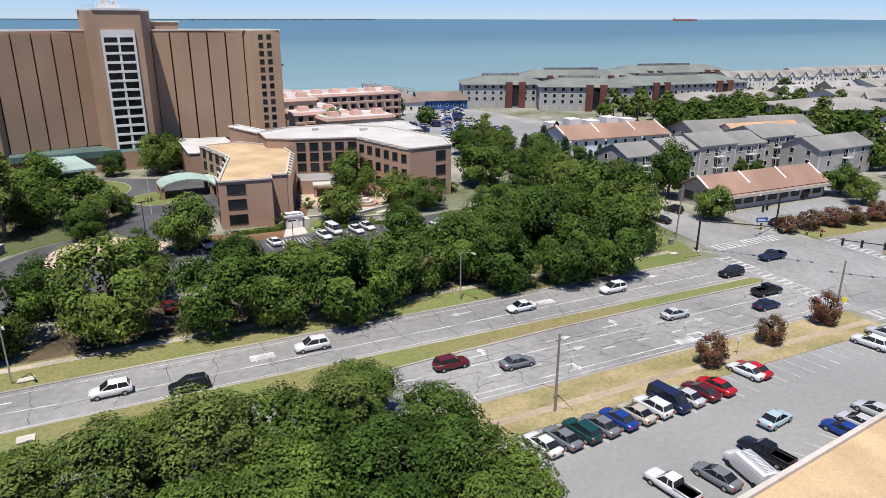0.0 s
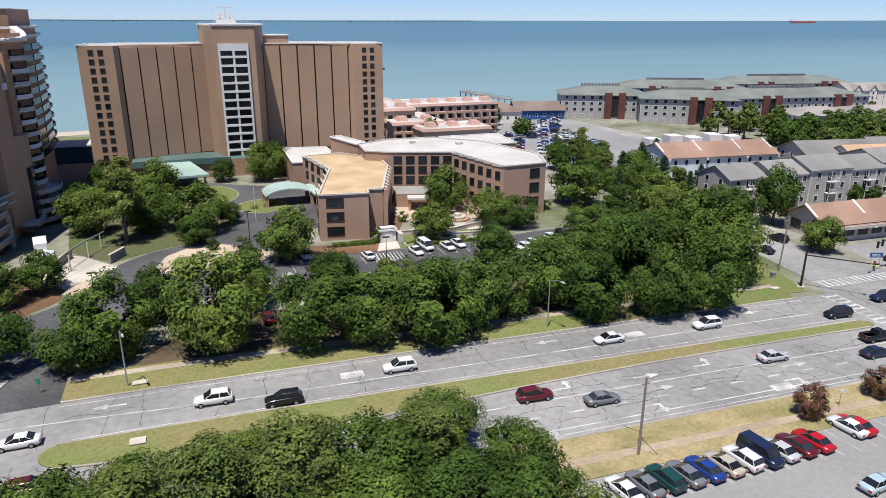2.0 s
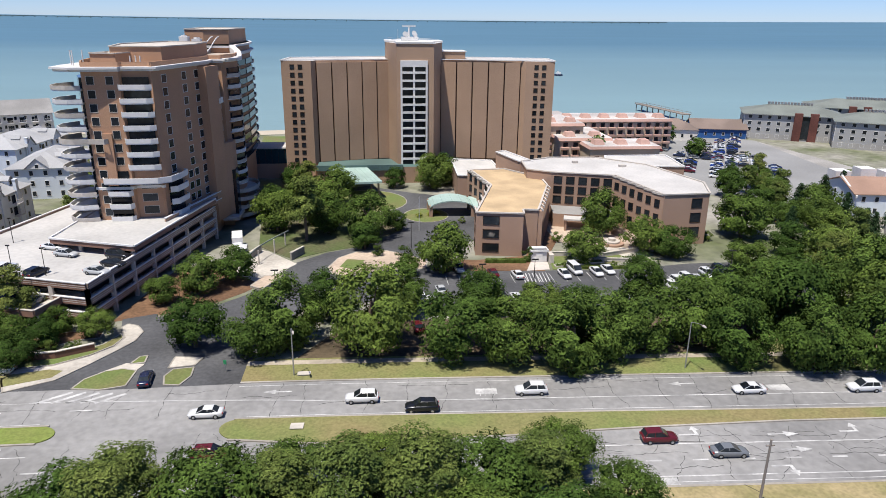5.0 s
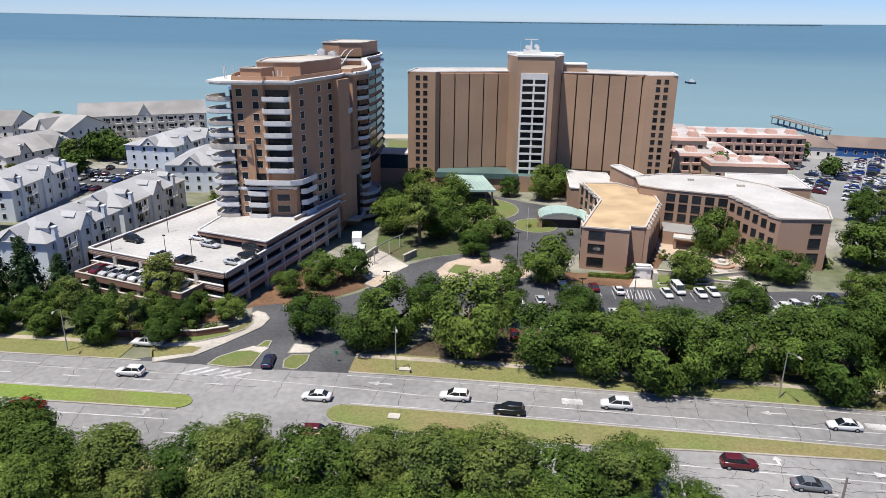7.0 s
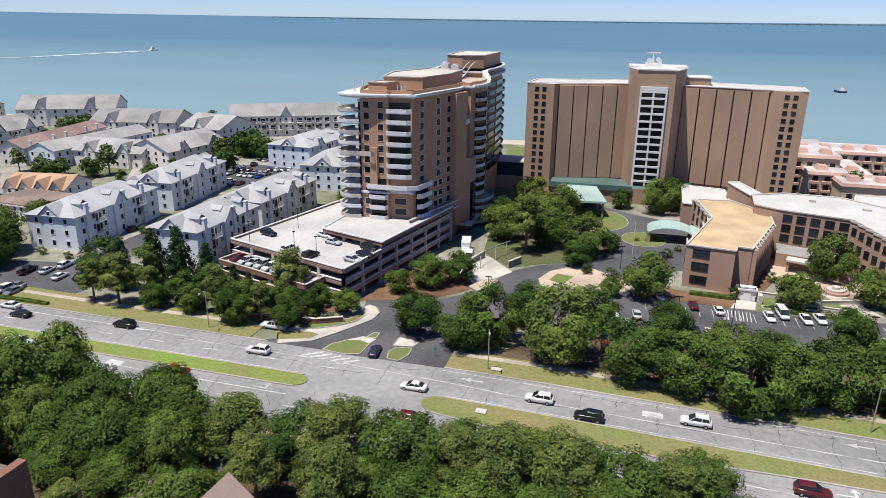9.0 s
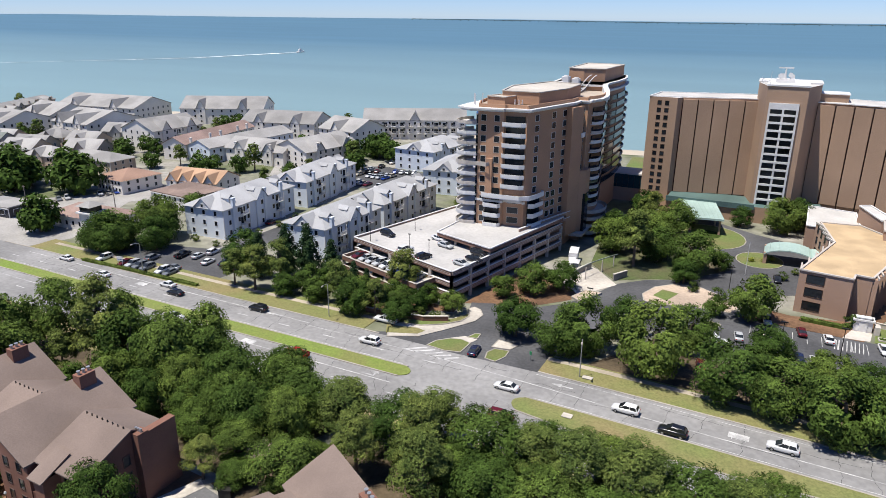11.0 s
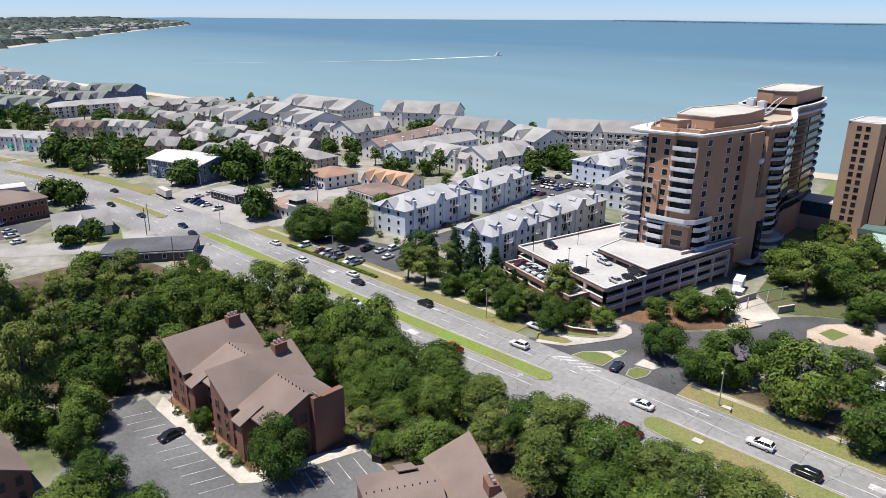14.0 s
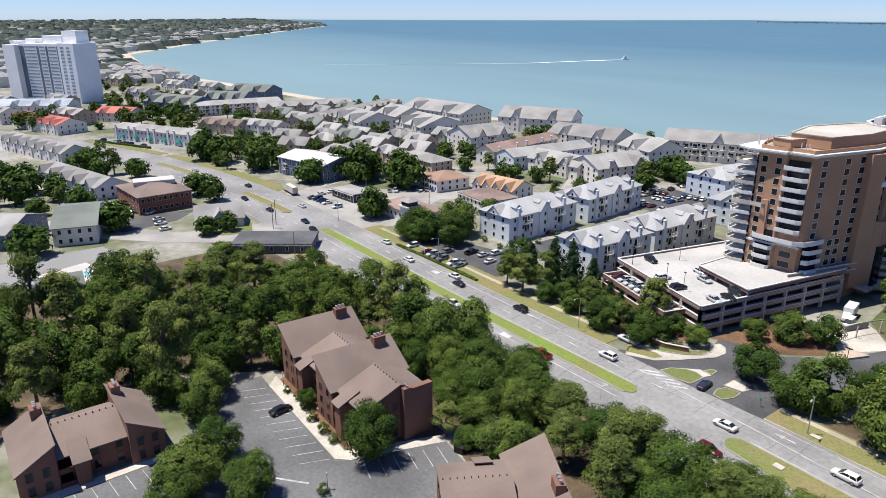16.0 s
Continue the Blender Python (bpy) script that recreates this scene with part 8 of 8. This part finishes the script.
for x, y, kind, colour, turn in ((-64.3, 137.3, "suv", "black", 0), (-53.7, 128, "suv", "white", 90), (-47.1, 125.2, "suv", "black", 90), (-46.1, 135.7, "sedan", "silver", 0), (-48.8, 148.3, "suv", "silver", 0), (-47, 154.7, "suv", "white", 0), (-36.8, 125.2, "sedan", "silver", 0), (-35.9, 133.7, "suv", "black", 0), (-50.2, 140.1, "sedan", "white", 0), (-35.3, 129.3, "sedan", "black", 0)):
    car(kind, colour, x, y, turn - 19, 7.72, "parked on the open deck")
for x, y, kind, colour, turn in ((43.2, 137.1, "sedan", "white", 90), (53.3, 136.5, "sedan", "white", -90), (56.2, 138.7, "van", "white", -90), (60.6, 137.2, "sedan", "white", -90), (63.5, 138.2, "sedan", "white", -90), (38.1, 138.5, "sedan", "maroon", 90), (26, 130, "sedan", "silver", 90), (31.2, 141.6, "suv", "silver", -90), (26.6, 144.3, "suv", "grey", -90), (21.6, 126.6, "suv", "white", 90), (23.8, 124.8, "sedan", "white", 90), (40.4, 124.8, "sedan", "white", 90), (37.5, 125, "sedan", "navy", 90), (75.6, 129.7, "suv", "white", -90), (78.3, 131.4, "suv", "white", -90), (80.4, 131, "sedan", "silver", -90), (84, 133.7, "suv", "white", -90), (87.8, 135.6, "suv", "navy", -90)):
    car(kind, colour, x, y, turn + 6, .036, "parked in the open")
for x, y, kind, colour, turn in ((73.3, 127.2, "suv", "white", -90), (29.8, 169.8, "sedan", "black", -90), (32.8, 170.6, "sedan", "black", -90), (-16.5, 155.6, "van", "white", -90), (20.1, 113.2, "sedan", "maroon", 90)):
    car(kind, colour, x, y, turn + 6, .036, "parked in the open")
for x, y, kind, colour, turn in ((155.7, 112.1, "suv", "white", 0), (170.1, 110.7, "suv", "black", 0), (131.2, 116.9, "suv", "black", 90), (122.3, 112.1, "sedan", "black", 90), (143.3, 98.8, "sedan", "black", 0), (123.8, 170.8, "sedan", "black", 0), (73.9, 48.4, "sedan", "pale", 0), (78.4, 43.4, "sedan", "blue", 90), (81.4, 43.6, "sedan", "silver", 90), (85.3, 44.1, "sedan", "silver", 90), (60, 44.7, "sedan", "grey", 90), (55, 45.6, "pickup", "white", 90), (67.4, 44.8, "pickup", "black", 90), (102, 54.4, "suv", "white", 90), (106.4, 55, "suv", "silver", 90), (80.3, 57.3, "sedan", "white", 90), (81.4, 57.2, "sedan", "red", 90)):
    car(kind, colour, x, y, turn + 6, .036, "parked in the open")
for x, y, kind, colour, turn in ((-67.9, 23.1, "sedan", "black", 90), (-118, 115.1, "pickup", "black", 90), (-113.6, 116.5, "sedan", "silver", 90), (-107.6, 114.1, "sedan", "white", 90), (-112.2, 120.9, "suv", "white", 90), (-102.7, 115.3, "sedan", "navy", 90), (-123.5, 109.6, "suv", "grey", 90), (-21.8, 98.7, "sedan", "navy", 90), (-206.3, 42.9, "sedan", "white", 90), (-214.4, 43.7, "sedan", "white", 90), (-220.8, 44.8, "sedan", "silver", 90), (-217.7, 113, "sedan", "white", 90), (-218.7, 118.8, "sedan", "white", 90), (-214.2, 107.2, "sedan", "navy", 90), (-131.9, 229.1, "sedan", "white", 90), (-131.4, 237.4, "sedan", "silver", 90), (-129.1, 243, "suv", "black", 90)):
    car(kind, colour, x, y, turn + 6, .036, "parked in the open")
for x, y, kind, colour, turn in ((-130.1, 220.2, "sedan", "navy", 90), (-129.3, 252.8, "sedan", "white", 90), (-113.4, 160.2, "sedan", "black", 90), (-116.8, 151.8, "sedan", "maroon", 90)):
    car(kind, colour, x, y, turn + 6, .036, "parked in the open")
# ---- street furniture and small things ----
def street_lamp(x, y, turn, h=8.5, arm=2.6):
    t = thing("street_lamp", x, y, 0.1, turn, "grey steel street lamp with a curved arm", "street lamp", "street lamps")
    s = Shape()
    s.tube((0, 0, 0), (0, 0, h - .6), .12, .08)
    part("pole", s, STEEL, t)
    s = Shape()
    for k in range(4):
        a0, a1 = k / 4, (k + 1) / 4
        s.tube((arm * a0, 0, h - .6 + .6 * math.sin(a0 * 1.57)), (arm * a1, 0, h - .6 + .6 * math.sin(a1 * 1.57)), .05, sides=6)
    part("arm", s, STEEL, t)
    s = Shape()
    s.prism([(arm - .1, -.16), (arm + .7, -.12), (arm + .7, .12), (arm - .1, .16)], h - .08, h + .12, 0, taper=.8)
    part("head", s, OFFWHITE, t)


for x in (-118, -58, 0, 61):
    street_lamp(x, mid(x, N_EDGE + 1.6)[1], -78)
street_lamp(-178, 99, -80)


def pole(x, y, h, arms=(), label="weathered timber utility pole", lean=0.0):
    t = thing("utility_pole", x, y, 0, 0, label, "pole", "utility poles")
    s = Shape()
    s.tube((0, 0, 0), (lean, 0, h), .17, .12)
    part("pole", s, WOOD_POLE, t)
    for z, w in arms:
        s = Shape()
        s.box(-w, w, -.06, .06, z, z + .12)
        part("crossarm", s, WOOD_POLE, t)
    return t


p = pole(54, 62, 9.8, ((9.0, .5),))
s = Shape()
s.tube((0, 0, 2.4), (2.0, -.8, 0.1), .03, sides=4)
s.tube((0, 0, 3.0), (-1.6, .8, 3.6), .03, sides=4)
part("guy_wire", s, DARK_STEEL, p)
pole(-184, 75, 9.5, ((8.8, .9), (8.0, .7)))
pole(-188, 78, 9.8, ((9.0, .9),))
pole(-148, 66, 9.5, ((8.8, .9),))
pole(116, 102, 11, ((10.2, .6),), lean=.5)
pole(106, 62, 9.4, (), "slender grey steel pole beside the crossing")
pole(-201, 126, 9, ((8.4, .7),))
pole(-176, 141, 9, ((8.4, .7),))
pole(7, 64, 3.6, (), "short timber post among trees")


def signal(x, y, turn, reach, heads):
    t = thing("traffic_signal", x, y, 0.1, turn, "dark steel mast arm with hanging traffic signals", "traffic light", "traffic signals")
    s = Shape()
    s.tube((0, 0, 0), (0, 0, 7.4), .22, .16, 10)
    part("mast", s, DARK_STEEL, t)
    s = Shape()
    s.tube((0, 0, 6.2), (reach, 0, 6.6), .13, .07)
    part("arm", s, DARK_STEEL, t)
    for u in heads:
        s = Shape()
        s.box(reach * u - .18, reach * u + .18, -.16, .16, 5.6, 6.9)
        hd = part("signal_head", s, DARK_STEEL, t)
        for k, m in enumerate((RED_GLASS, SIGN_YELLOW, mat("green_lens", (0.02, .2, .08), .3, bump=0))):
            s = Shape()
            s.tube((reach * u, -.16, 6.68 - .42 * k), (reach * u, -.26, 6.68 - .42 * k), .13, .13, 8)
            part("lens", s, m, hd)
    s = Shape()
    s.box(-.5, .5, -.5, .5, 0, .18)
    part("footing", s, CONCRETE, t)


signal(113, 94, -52, 21, (.5, .68, .86, .97))
signal(139, 96, 196, 9, (.75, .98))
signal(134, 60, 128, 17, (.6, .8, .97))


def sign(x, y, w, h, z, material, label, turn=0, bars=0, ink=WHITE):
    t = thing("sign", x, y, 0, turn, label, "sign")
    s = Shape()
    for u in ((-w * .35, w * .35) if w > 1 else (0,)):
        s.tube((u, .05, 0), (u, .05, z), .05, sides=6)
    part("post", s, STEEL, t)
    s = Shape()
    s.box(-w / 2, w / 2, -.05, .03, z, z + h)
    part("panel", s, material, t)
    for k in range(bars):
        s = Shape()
        s.box(-w * .36, w * (.36 - .12 * (k % 2)), -.07, -.05, z + h * (.25 + .5 * k / max(1, bars)), z + h * (.25 + .5 * k / max(1, bars)) + h * .14)
        part("lettering", s, ink, t)


sign(137, 98, 2.6, 1.0, 1.6, SIGN_BLUE, "blue shop sign on posts beside the shop row", -20, 2)
sign(108.5, 62.5, .8, .8, 2.2, SIGN_YELLOW, "yellow diamond pedestrian warning sign", -30)
sign(-10.5, 100.5, .5, .7, 1.4, mat("green_sign", (.03, .22, .09), .5), "small green sign on the entrance island", -20)
sign(-126, 101, 1.8, 1.2, 2.0, WHITE, "white sign beside the driveway", 10, 1, SIGN_BLUE)
sign(84, 61.5, .6, .5, 2.0, WHITE, "small white sign on the verge", -20)
sign(108, 101, 1.4, .9, 1.0, mat("orange_brick_sign", (.32, .12, .05), .8), "low brick coloured sign on the corner lawn", -30)


def box_thing(name, x, y, w, d, h, material, label, category, turn=0, z=0.0):
    t = thing(name, x, y, z, turn, label, category)
    s = Shape()
    s.box(-w / 2, w / 2, -d / 2, d / 2, 0, h)
    part("body", s, material, t)
    s = Shape()
    s.box(-w / 2 - .08, w / 2 + .08, -d / 2 - .08, d / 2 + .08, h, h + .1)
    part("lid", s, material, t)


box_thing("drain_cover", 1.7, 84.2, 1.6, 1.2, .08, CONCRETE, "square concrete drain cover in the median", "drain", -3, .17)
box_thing("drain_cover", 1.5, 98.6, 1.8, .9, .1, CONCRETE, "concrete drain inlet at the kerb", "drain", 0, .12)
box_thing("utility_cover", 108, 95, 1.4, .8, .06, OFFWHITE, "pale utility cover in the lawn", "cover", 0, .12)
box_thing("utility_box", 112, 99.5, .9, .6, 1.1, STEEL, "grey steel utility cabinet", "cabinet")
box_thing("dumpster", -36, 43, 1.8, 1.4, 1.3, DARK_STEEL, "dark steel waste skip", "skip", 20)
# timber enclosure in the condominium grounds
t = thing("shed", -36, 51, 0, 20, "small red-brown timber shed with sloping roof", "shed")
s = Shape()
s.box(-2, 2, -1.5, 1.5, 0, 2.2)
part("wall", s, mat("cedar", (.26, .11, .06), .85), t)
s = Shape()
s.add([(-2.3, -1.8, 2.2), (2.3, -1.8, 2.2), (2.3, 1.8, 3.0), (-2.3, 1.8, 3.0), (-2.3, -1.8, 2.4), (2.3, -1.8, 2.4), (2.3, 1.8, 3.2), (-2.3, 1.8, 3.2)], [(3, 2, 1, 0), (4, 5, 6, 7), (0, 1, 5, 4), (1, 2, 6, 5), (2, 3, 7, 6), (3, 0, 4, 7)])
part("roof", s, ROOF_BROWN, t)
for x, y in ((-41.5, 19), (-60, 27.2), (-77, 28), (-84, -10), (-74, -14)):
    t = thing("globe_lamp", x, y, 0, 0, "short black post lamp with a white globe", "lamp", "globe lamps")
    s = Shape()
    s.tube((0, 0, 0), (0, 0, 3.0), .06, .05)
    part("post", s, DARK_STEEL, t)
    s = Shape()
    s.tube((0, 0, 3.0), (0, 0, 3.22), .1, .2, 10)
    s.tube((0, 0, 3.22), (0, 0, 3.42), .2, .1, 10)
    part("globe", s, LAMP_GLASS, t)
# flagpole and lamps in the forecourt
t = thing("flagpole", 25, 172, 0, 0, "slim white flagpole in the forecourt", "flagpole")
s = Shape()
s.tube((0, 0, 0), (0, 0, 9), .09, .05)
part("pole", s, WHITE, t)
for x, y in ((45, 130), (88, 132), (70, 128), (34, 128), (-6, 128), (22, 158)):
    t = thing("car_park_lamp", x, y, 0, 0, "dark slim car park lamp post", "lamp", "car park lamps")
    s = Shape()
    s.tube((0, 0, 0), (0, 0, 6.4), .09, .07)
    part("post", s, DARK_STEEL, t)
    s = Shape()
    s.box(-.7, .7, -.15, .15, 6.3, 6.5)
    part("head", s, DARK_STEEL, t)
for k in range(5):
    t = thing("flower_bed", 54.5 + 4.2 * k, 142.6 + .9 * k, .1, 4, "low flower bed with a pale stone edge", "flower bed", "flower beds")
    s = Shape()
    for x0, x1, y0, y1 in ((-1.7, 1.7, -.8, -.6), (-1.7, 1.7, .6, .8), (-1.7, -1.5, -.6, .6), (1.5, 1.7, -.6, .6)):
        s.box(x0, x1, y0, y1, 0, .3)
    part("edging", s, OFFWHITE, t)
    s = Shape()
    rb = random.Random(k)
    s.box(-1.5, 1.5, -.6, .6, 0, .25)
    for _ in range(40):
        leaves(s, rb, (rb.uniform(-1.4, 1.4), rb.uniform(-.5, .5), .4), .2, 4, .25)
    part("planting", s, HEDGE, t)
t = thing("fountain", 71, 157, .1, 0, "round stepped stone fountain in the garden court", "fountain")
for k, (r0, hh) in enumerate(((3.0, .5), (2.0, .9), (.9, 1.5))):
    s = Shape()
    s.prism(oval(0, 0, r0, r0, 16), 0, hh)
    part("basin", s, OFFICE if k == 0 else OFFWHITE, t)
for x, y, r in ((26, 184, 1.0), (29, 185, .9), (31, 187, 1.0)):
    plant_late = thing("flower_shrub", x, y, .14, 0, "bright yellow-green rounded shrub", "shrub", "flower shrubs")
    s = Shape()
    rb = random.Random(int(x))
    blob(s, rb, (0, 0, .5 * r), .8 * r)
    leaves(s, rb, (0, 0, .5 * r), r, 120, .3)
    part("foliage", s, mat("lime_leaf", (.24, .26, .03), .8, vary=.3, bump=0, spread=.1, through_light=.2), plant_late)
# glass link between tower and hotel
t = thing("glass_link", label="dark teal glazed link building on a concrete base", category="building")
s = Shape()
s.box(-30, -13, 236, 246, 0, 5)
part("base", s, OFFICE, t)
s = Shape()
s.box(-30, -13, 235.8, 246, 5, 10)
part("glazing", s, mat("teal_glass", (.02, .06, .075), .15, bump=0), t)
for k in range(9):
    s = Shape()
    s.box(-30 + 2.1 * k, -29.85 + 2.1 * k, 235.65, 235.8, 5, 10)
    part("mullion", s, DARK_STEEL, t)
s = Shape()
s.box(-30.3, -12.7, 235.4, 246, 10, 10.5)
part("roof", s, ROOF_WHITE, t)
# garden walls and gates at the tower drive
def garden_wall(pts, h, label="low pale stone garden wall", m=OFFWHITE):
    t = thing("garden_wall", label=label, category="wall")
    for a, b in zip(pts, pts[1:]):
        s = Shape()
        s.beam(a, b, .4, 0, h)
        part("wall", s, m, t)
        s = Shape()
        s.beam(a, b, .55, h, h + .12)
        part("coping", s, CONCRETE, t)


garden_wall([(-52, 106), (-38, 107.5), (-33, 110)], 1.2, "curved brick garden wall at the drive", BROWN_BRICK)
STONE = mat("grey_stone", (.26, .24, .21), .9, vary=.2)
garden_wall([(-3, 156), (-5.5, 151.5)], 1.8, "grey stone garden wall by the gate", STONE)
garden_wall([(-13, 158), (-15.5, 151)], 1.6, "grey stone garden wall by the gate", STONE)
garden_wall([(53, 150), (66, 148), (78, 152), (86, 150)], 1.0)
garden_wall([(58, 146), (72, 144)], .8)
t = thing("gate_canopy", -11, 152, 0, 72, "white curved cantilever shelter over the gate", "canopy")
s = balcony(t, [(-12 + 3 * k, 1.2 * math.sin(k / 2.4)) for k in range(9)], 3.3, .22)
part("beam", s, mat("grey_green_steel", (.22, .25, .22), .6), t)
for x in (-11, -3, 5, 11):
    s = Shape()
    s.tube((x, .3, 0), (x, .3, 3.3), .18, .15)
    part("post", s, OFFWHITE, t)
# delivery truck at the tower door
t = thing("box_truck", -18.5, 160, .06, -80, "white box truck standing at the tower entrance", "truck")
s = Shape()
s.box(-4.2, 1.6, -1.2, 1.2, .9, 3.4)
part("cargo_box", s, WHITE, t)
s = Shape()
loft(s, [section(1.7, 1.05, .5, 2.3), section(2.6, 1.05, .5, 2.3), section(3.2, 1.0, .5, 1.5), section(3.8, .95, .55, 1.2)])
part("cab", s, PAINT["white"], t)
for x in (-2.9, 2.6):
    for y in (-1, 1):
        part("wheel", car_meshes("sedan")[3], None, t, at=pose(x, y, .45) @ Matrix.Scale(1.3, 4))
t = thing("box_truck", -229, 104, .06, 174, "white box trailer truck parked beside the road", "truck")
s = Shape()
s.box(-6, 3, -1.2, 1.2, 1.0, 3.7)
part("cargo_box", s, OFFWHITE, t)
s = Shape()
loft(s, [section(3.1, 1.1, .5, 2.7), section(4.3, 1.1, .5, 2.6), section(5.2, 1.0, .5, 1.6), section(5.8, .95, .55, 1.3)])
part("cab", s, PAINT["white"], t)
for x in (-5, -3.8, 4.4):
    for y in (-1, 1):
        part("wheel", car_meshes("sedan")[3], None, t, at=pose(x, y, .45) @ Matrix.Scale(1.3, 4))
# service van with ladders by the store
t = thing("service_van", 63.4, 43.6, .06, 78, "white service van with roof ladders", "van")
s = Shape()
loft(s, [section(-2.7, .98, .4, 2.1), section(1.2, 1.0, .35, 2.15), section(1.8, 1.0, .35, 1.5), section(2.8, .9, .4, 1.1)])
part("body", s, PAINT["white"], t)
s = Shape()
s.add([(1.2, -.85, 2.0), (1.2, .85, 2.0), (1.85, .85, 1.45), (1.85, -.85, 1.45), (1.15, -.85, 1.95), (1.15, .85, 1.95)], [(0, 1, 2, 3)])
part("windscreen", s, GLASS, t)
s = Shape()
for y in (-.5, .5):
    s.tube((-2.5, y, 2.4), (1.0, y, 2.4), .04, sides=5)
for k in range(9):
    s.tube((-2.4 + .4 * k, -.5, 2.4), (-2.4 + .4 * k, .5, 2.4), .03, sides=5)
part("ladder", s, STEEL, t)
for x in (-1.8, 1.9):
    for y in (-.9, .9):
        part("wheel", car_meshes("sedan")[3], None, t, at=pose(x, y, .36))
# boats and the pier
s = Shape()
wz = lambda x, y: -.3 + lift(x, y)
for (ax, ay, aw), (bx, by, bw) in zip(((-757, 1012, 2), (-764, 970, 6), (-778, 890, 5), (-792, 800, 3.5), (-850, 690, 2.2)), ((-764, 970, 6), (-778, 890, 5), (-792, 800, 3.5), (-850, 690, 2.2), (-960, 520, 1.0))):
    s.add([(ax - aw, ay, wz(ax, ay)), (bx - bw, by, wz(bx, by)), (bx + bw, by, wz(bx, by)), (ax + aw, ay, wz(ax, ay))], [(0, 1, 2, 3)])
slab("boat_wake", s, mat("sea_foam", (.62, .68, .7), .8, vary=.3, big=.01), "long white wake on the bay", "wake")


def boat(x, y, z, turn, k, hull, label, name="motor_boat"):
    t = thing(name, x, y, z, turn, label, "boat")
    s = Shape()
    loft(s, [section(-6 * k, 1.8 * k, 0, 1.6 * k), section(2 * k, 2.0 * k, 0, 1.8 * k), section(5 * k, 1.2 * k, .3 * k, 2.2 * k), section(7 * k, .15 * k, .8 * k, 2.6 * k)])
    part("hull", s, hull, t)
    s = Shape()
    s.box(-3.5 * k, 2 * k, -1.3 * k, 1.3 * k, 1.6 * k, 4 * k)
    s.box(-2 * k, .5 * k, -1 * k, 1 * k, 4 * k, 5.2 * k)
    part("cabin", s, WHITE, t)
    s = Shape()
    s.tube((-1 * k, 0, 5.2 * k), (-1 * k, 0, 8 * k), .1 * k)
    part("mast", s, WHITE, t)


boat(-756, 1016, lift(-756, 1016) - .8, 80, 1.3, WHITE, "white motor boat drawing a long wake")
boat(202, 680, -.6, 170, .8, PAINT["navy"], "small dark workboat on the bay")
t = thing("cargo_ship", 3560, 3250, 42, -40, "distant red-hulled cargo ship on the skyline", "ship")
s = Shape()
loft(s, [section(-70, 9, -4, 6), section(50, 9, -4, 6), section(75, 1, -2, 8)])
part("hull", s, mat("red_hull", (.32, .10, .08), .7), t)
s = Shape()
s.box(-66, -50, -8, 8, 6, 16)
part("bridge_house", s, WHITE, t)
t = thing("fishing_pier", label="dark timber fishing pier over the water", category="pier")
s = Shape()
s.beam((188, 366), (180, 416), 5, 3.0, 3.4)
part("deck", s, WOOD_POLE, t)
for k in range(9):
    for e in (-1.9, 1.9):
        s = Shape()
        x, y = 188 - .95 * k + e, 367 + 6 * k
        s.tube((x, y, -2), (x, y, 3), .25)
        part("pile", s, WOOD_POLE, t)
for e in (-2.4, 2.4):
    s = Shape()
    s.beam((188 + e, 366), (180 + e, 416), .12, 4.2, 4.35)
    for k in range(13):
        s.tube((188 + e - .66 * k, 366 + 4.1 * k, 3.4), (188 + e - .66 * k, 366 + 4.1 * k, 4.2), .07, sides=5)
    part("railing", s, WOOD_POLE, t)
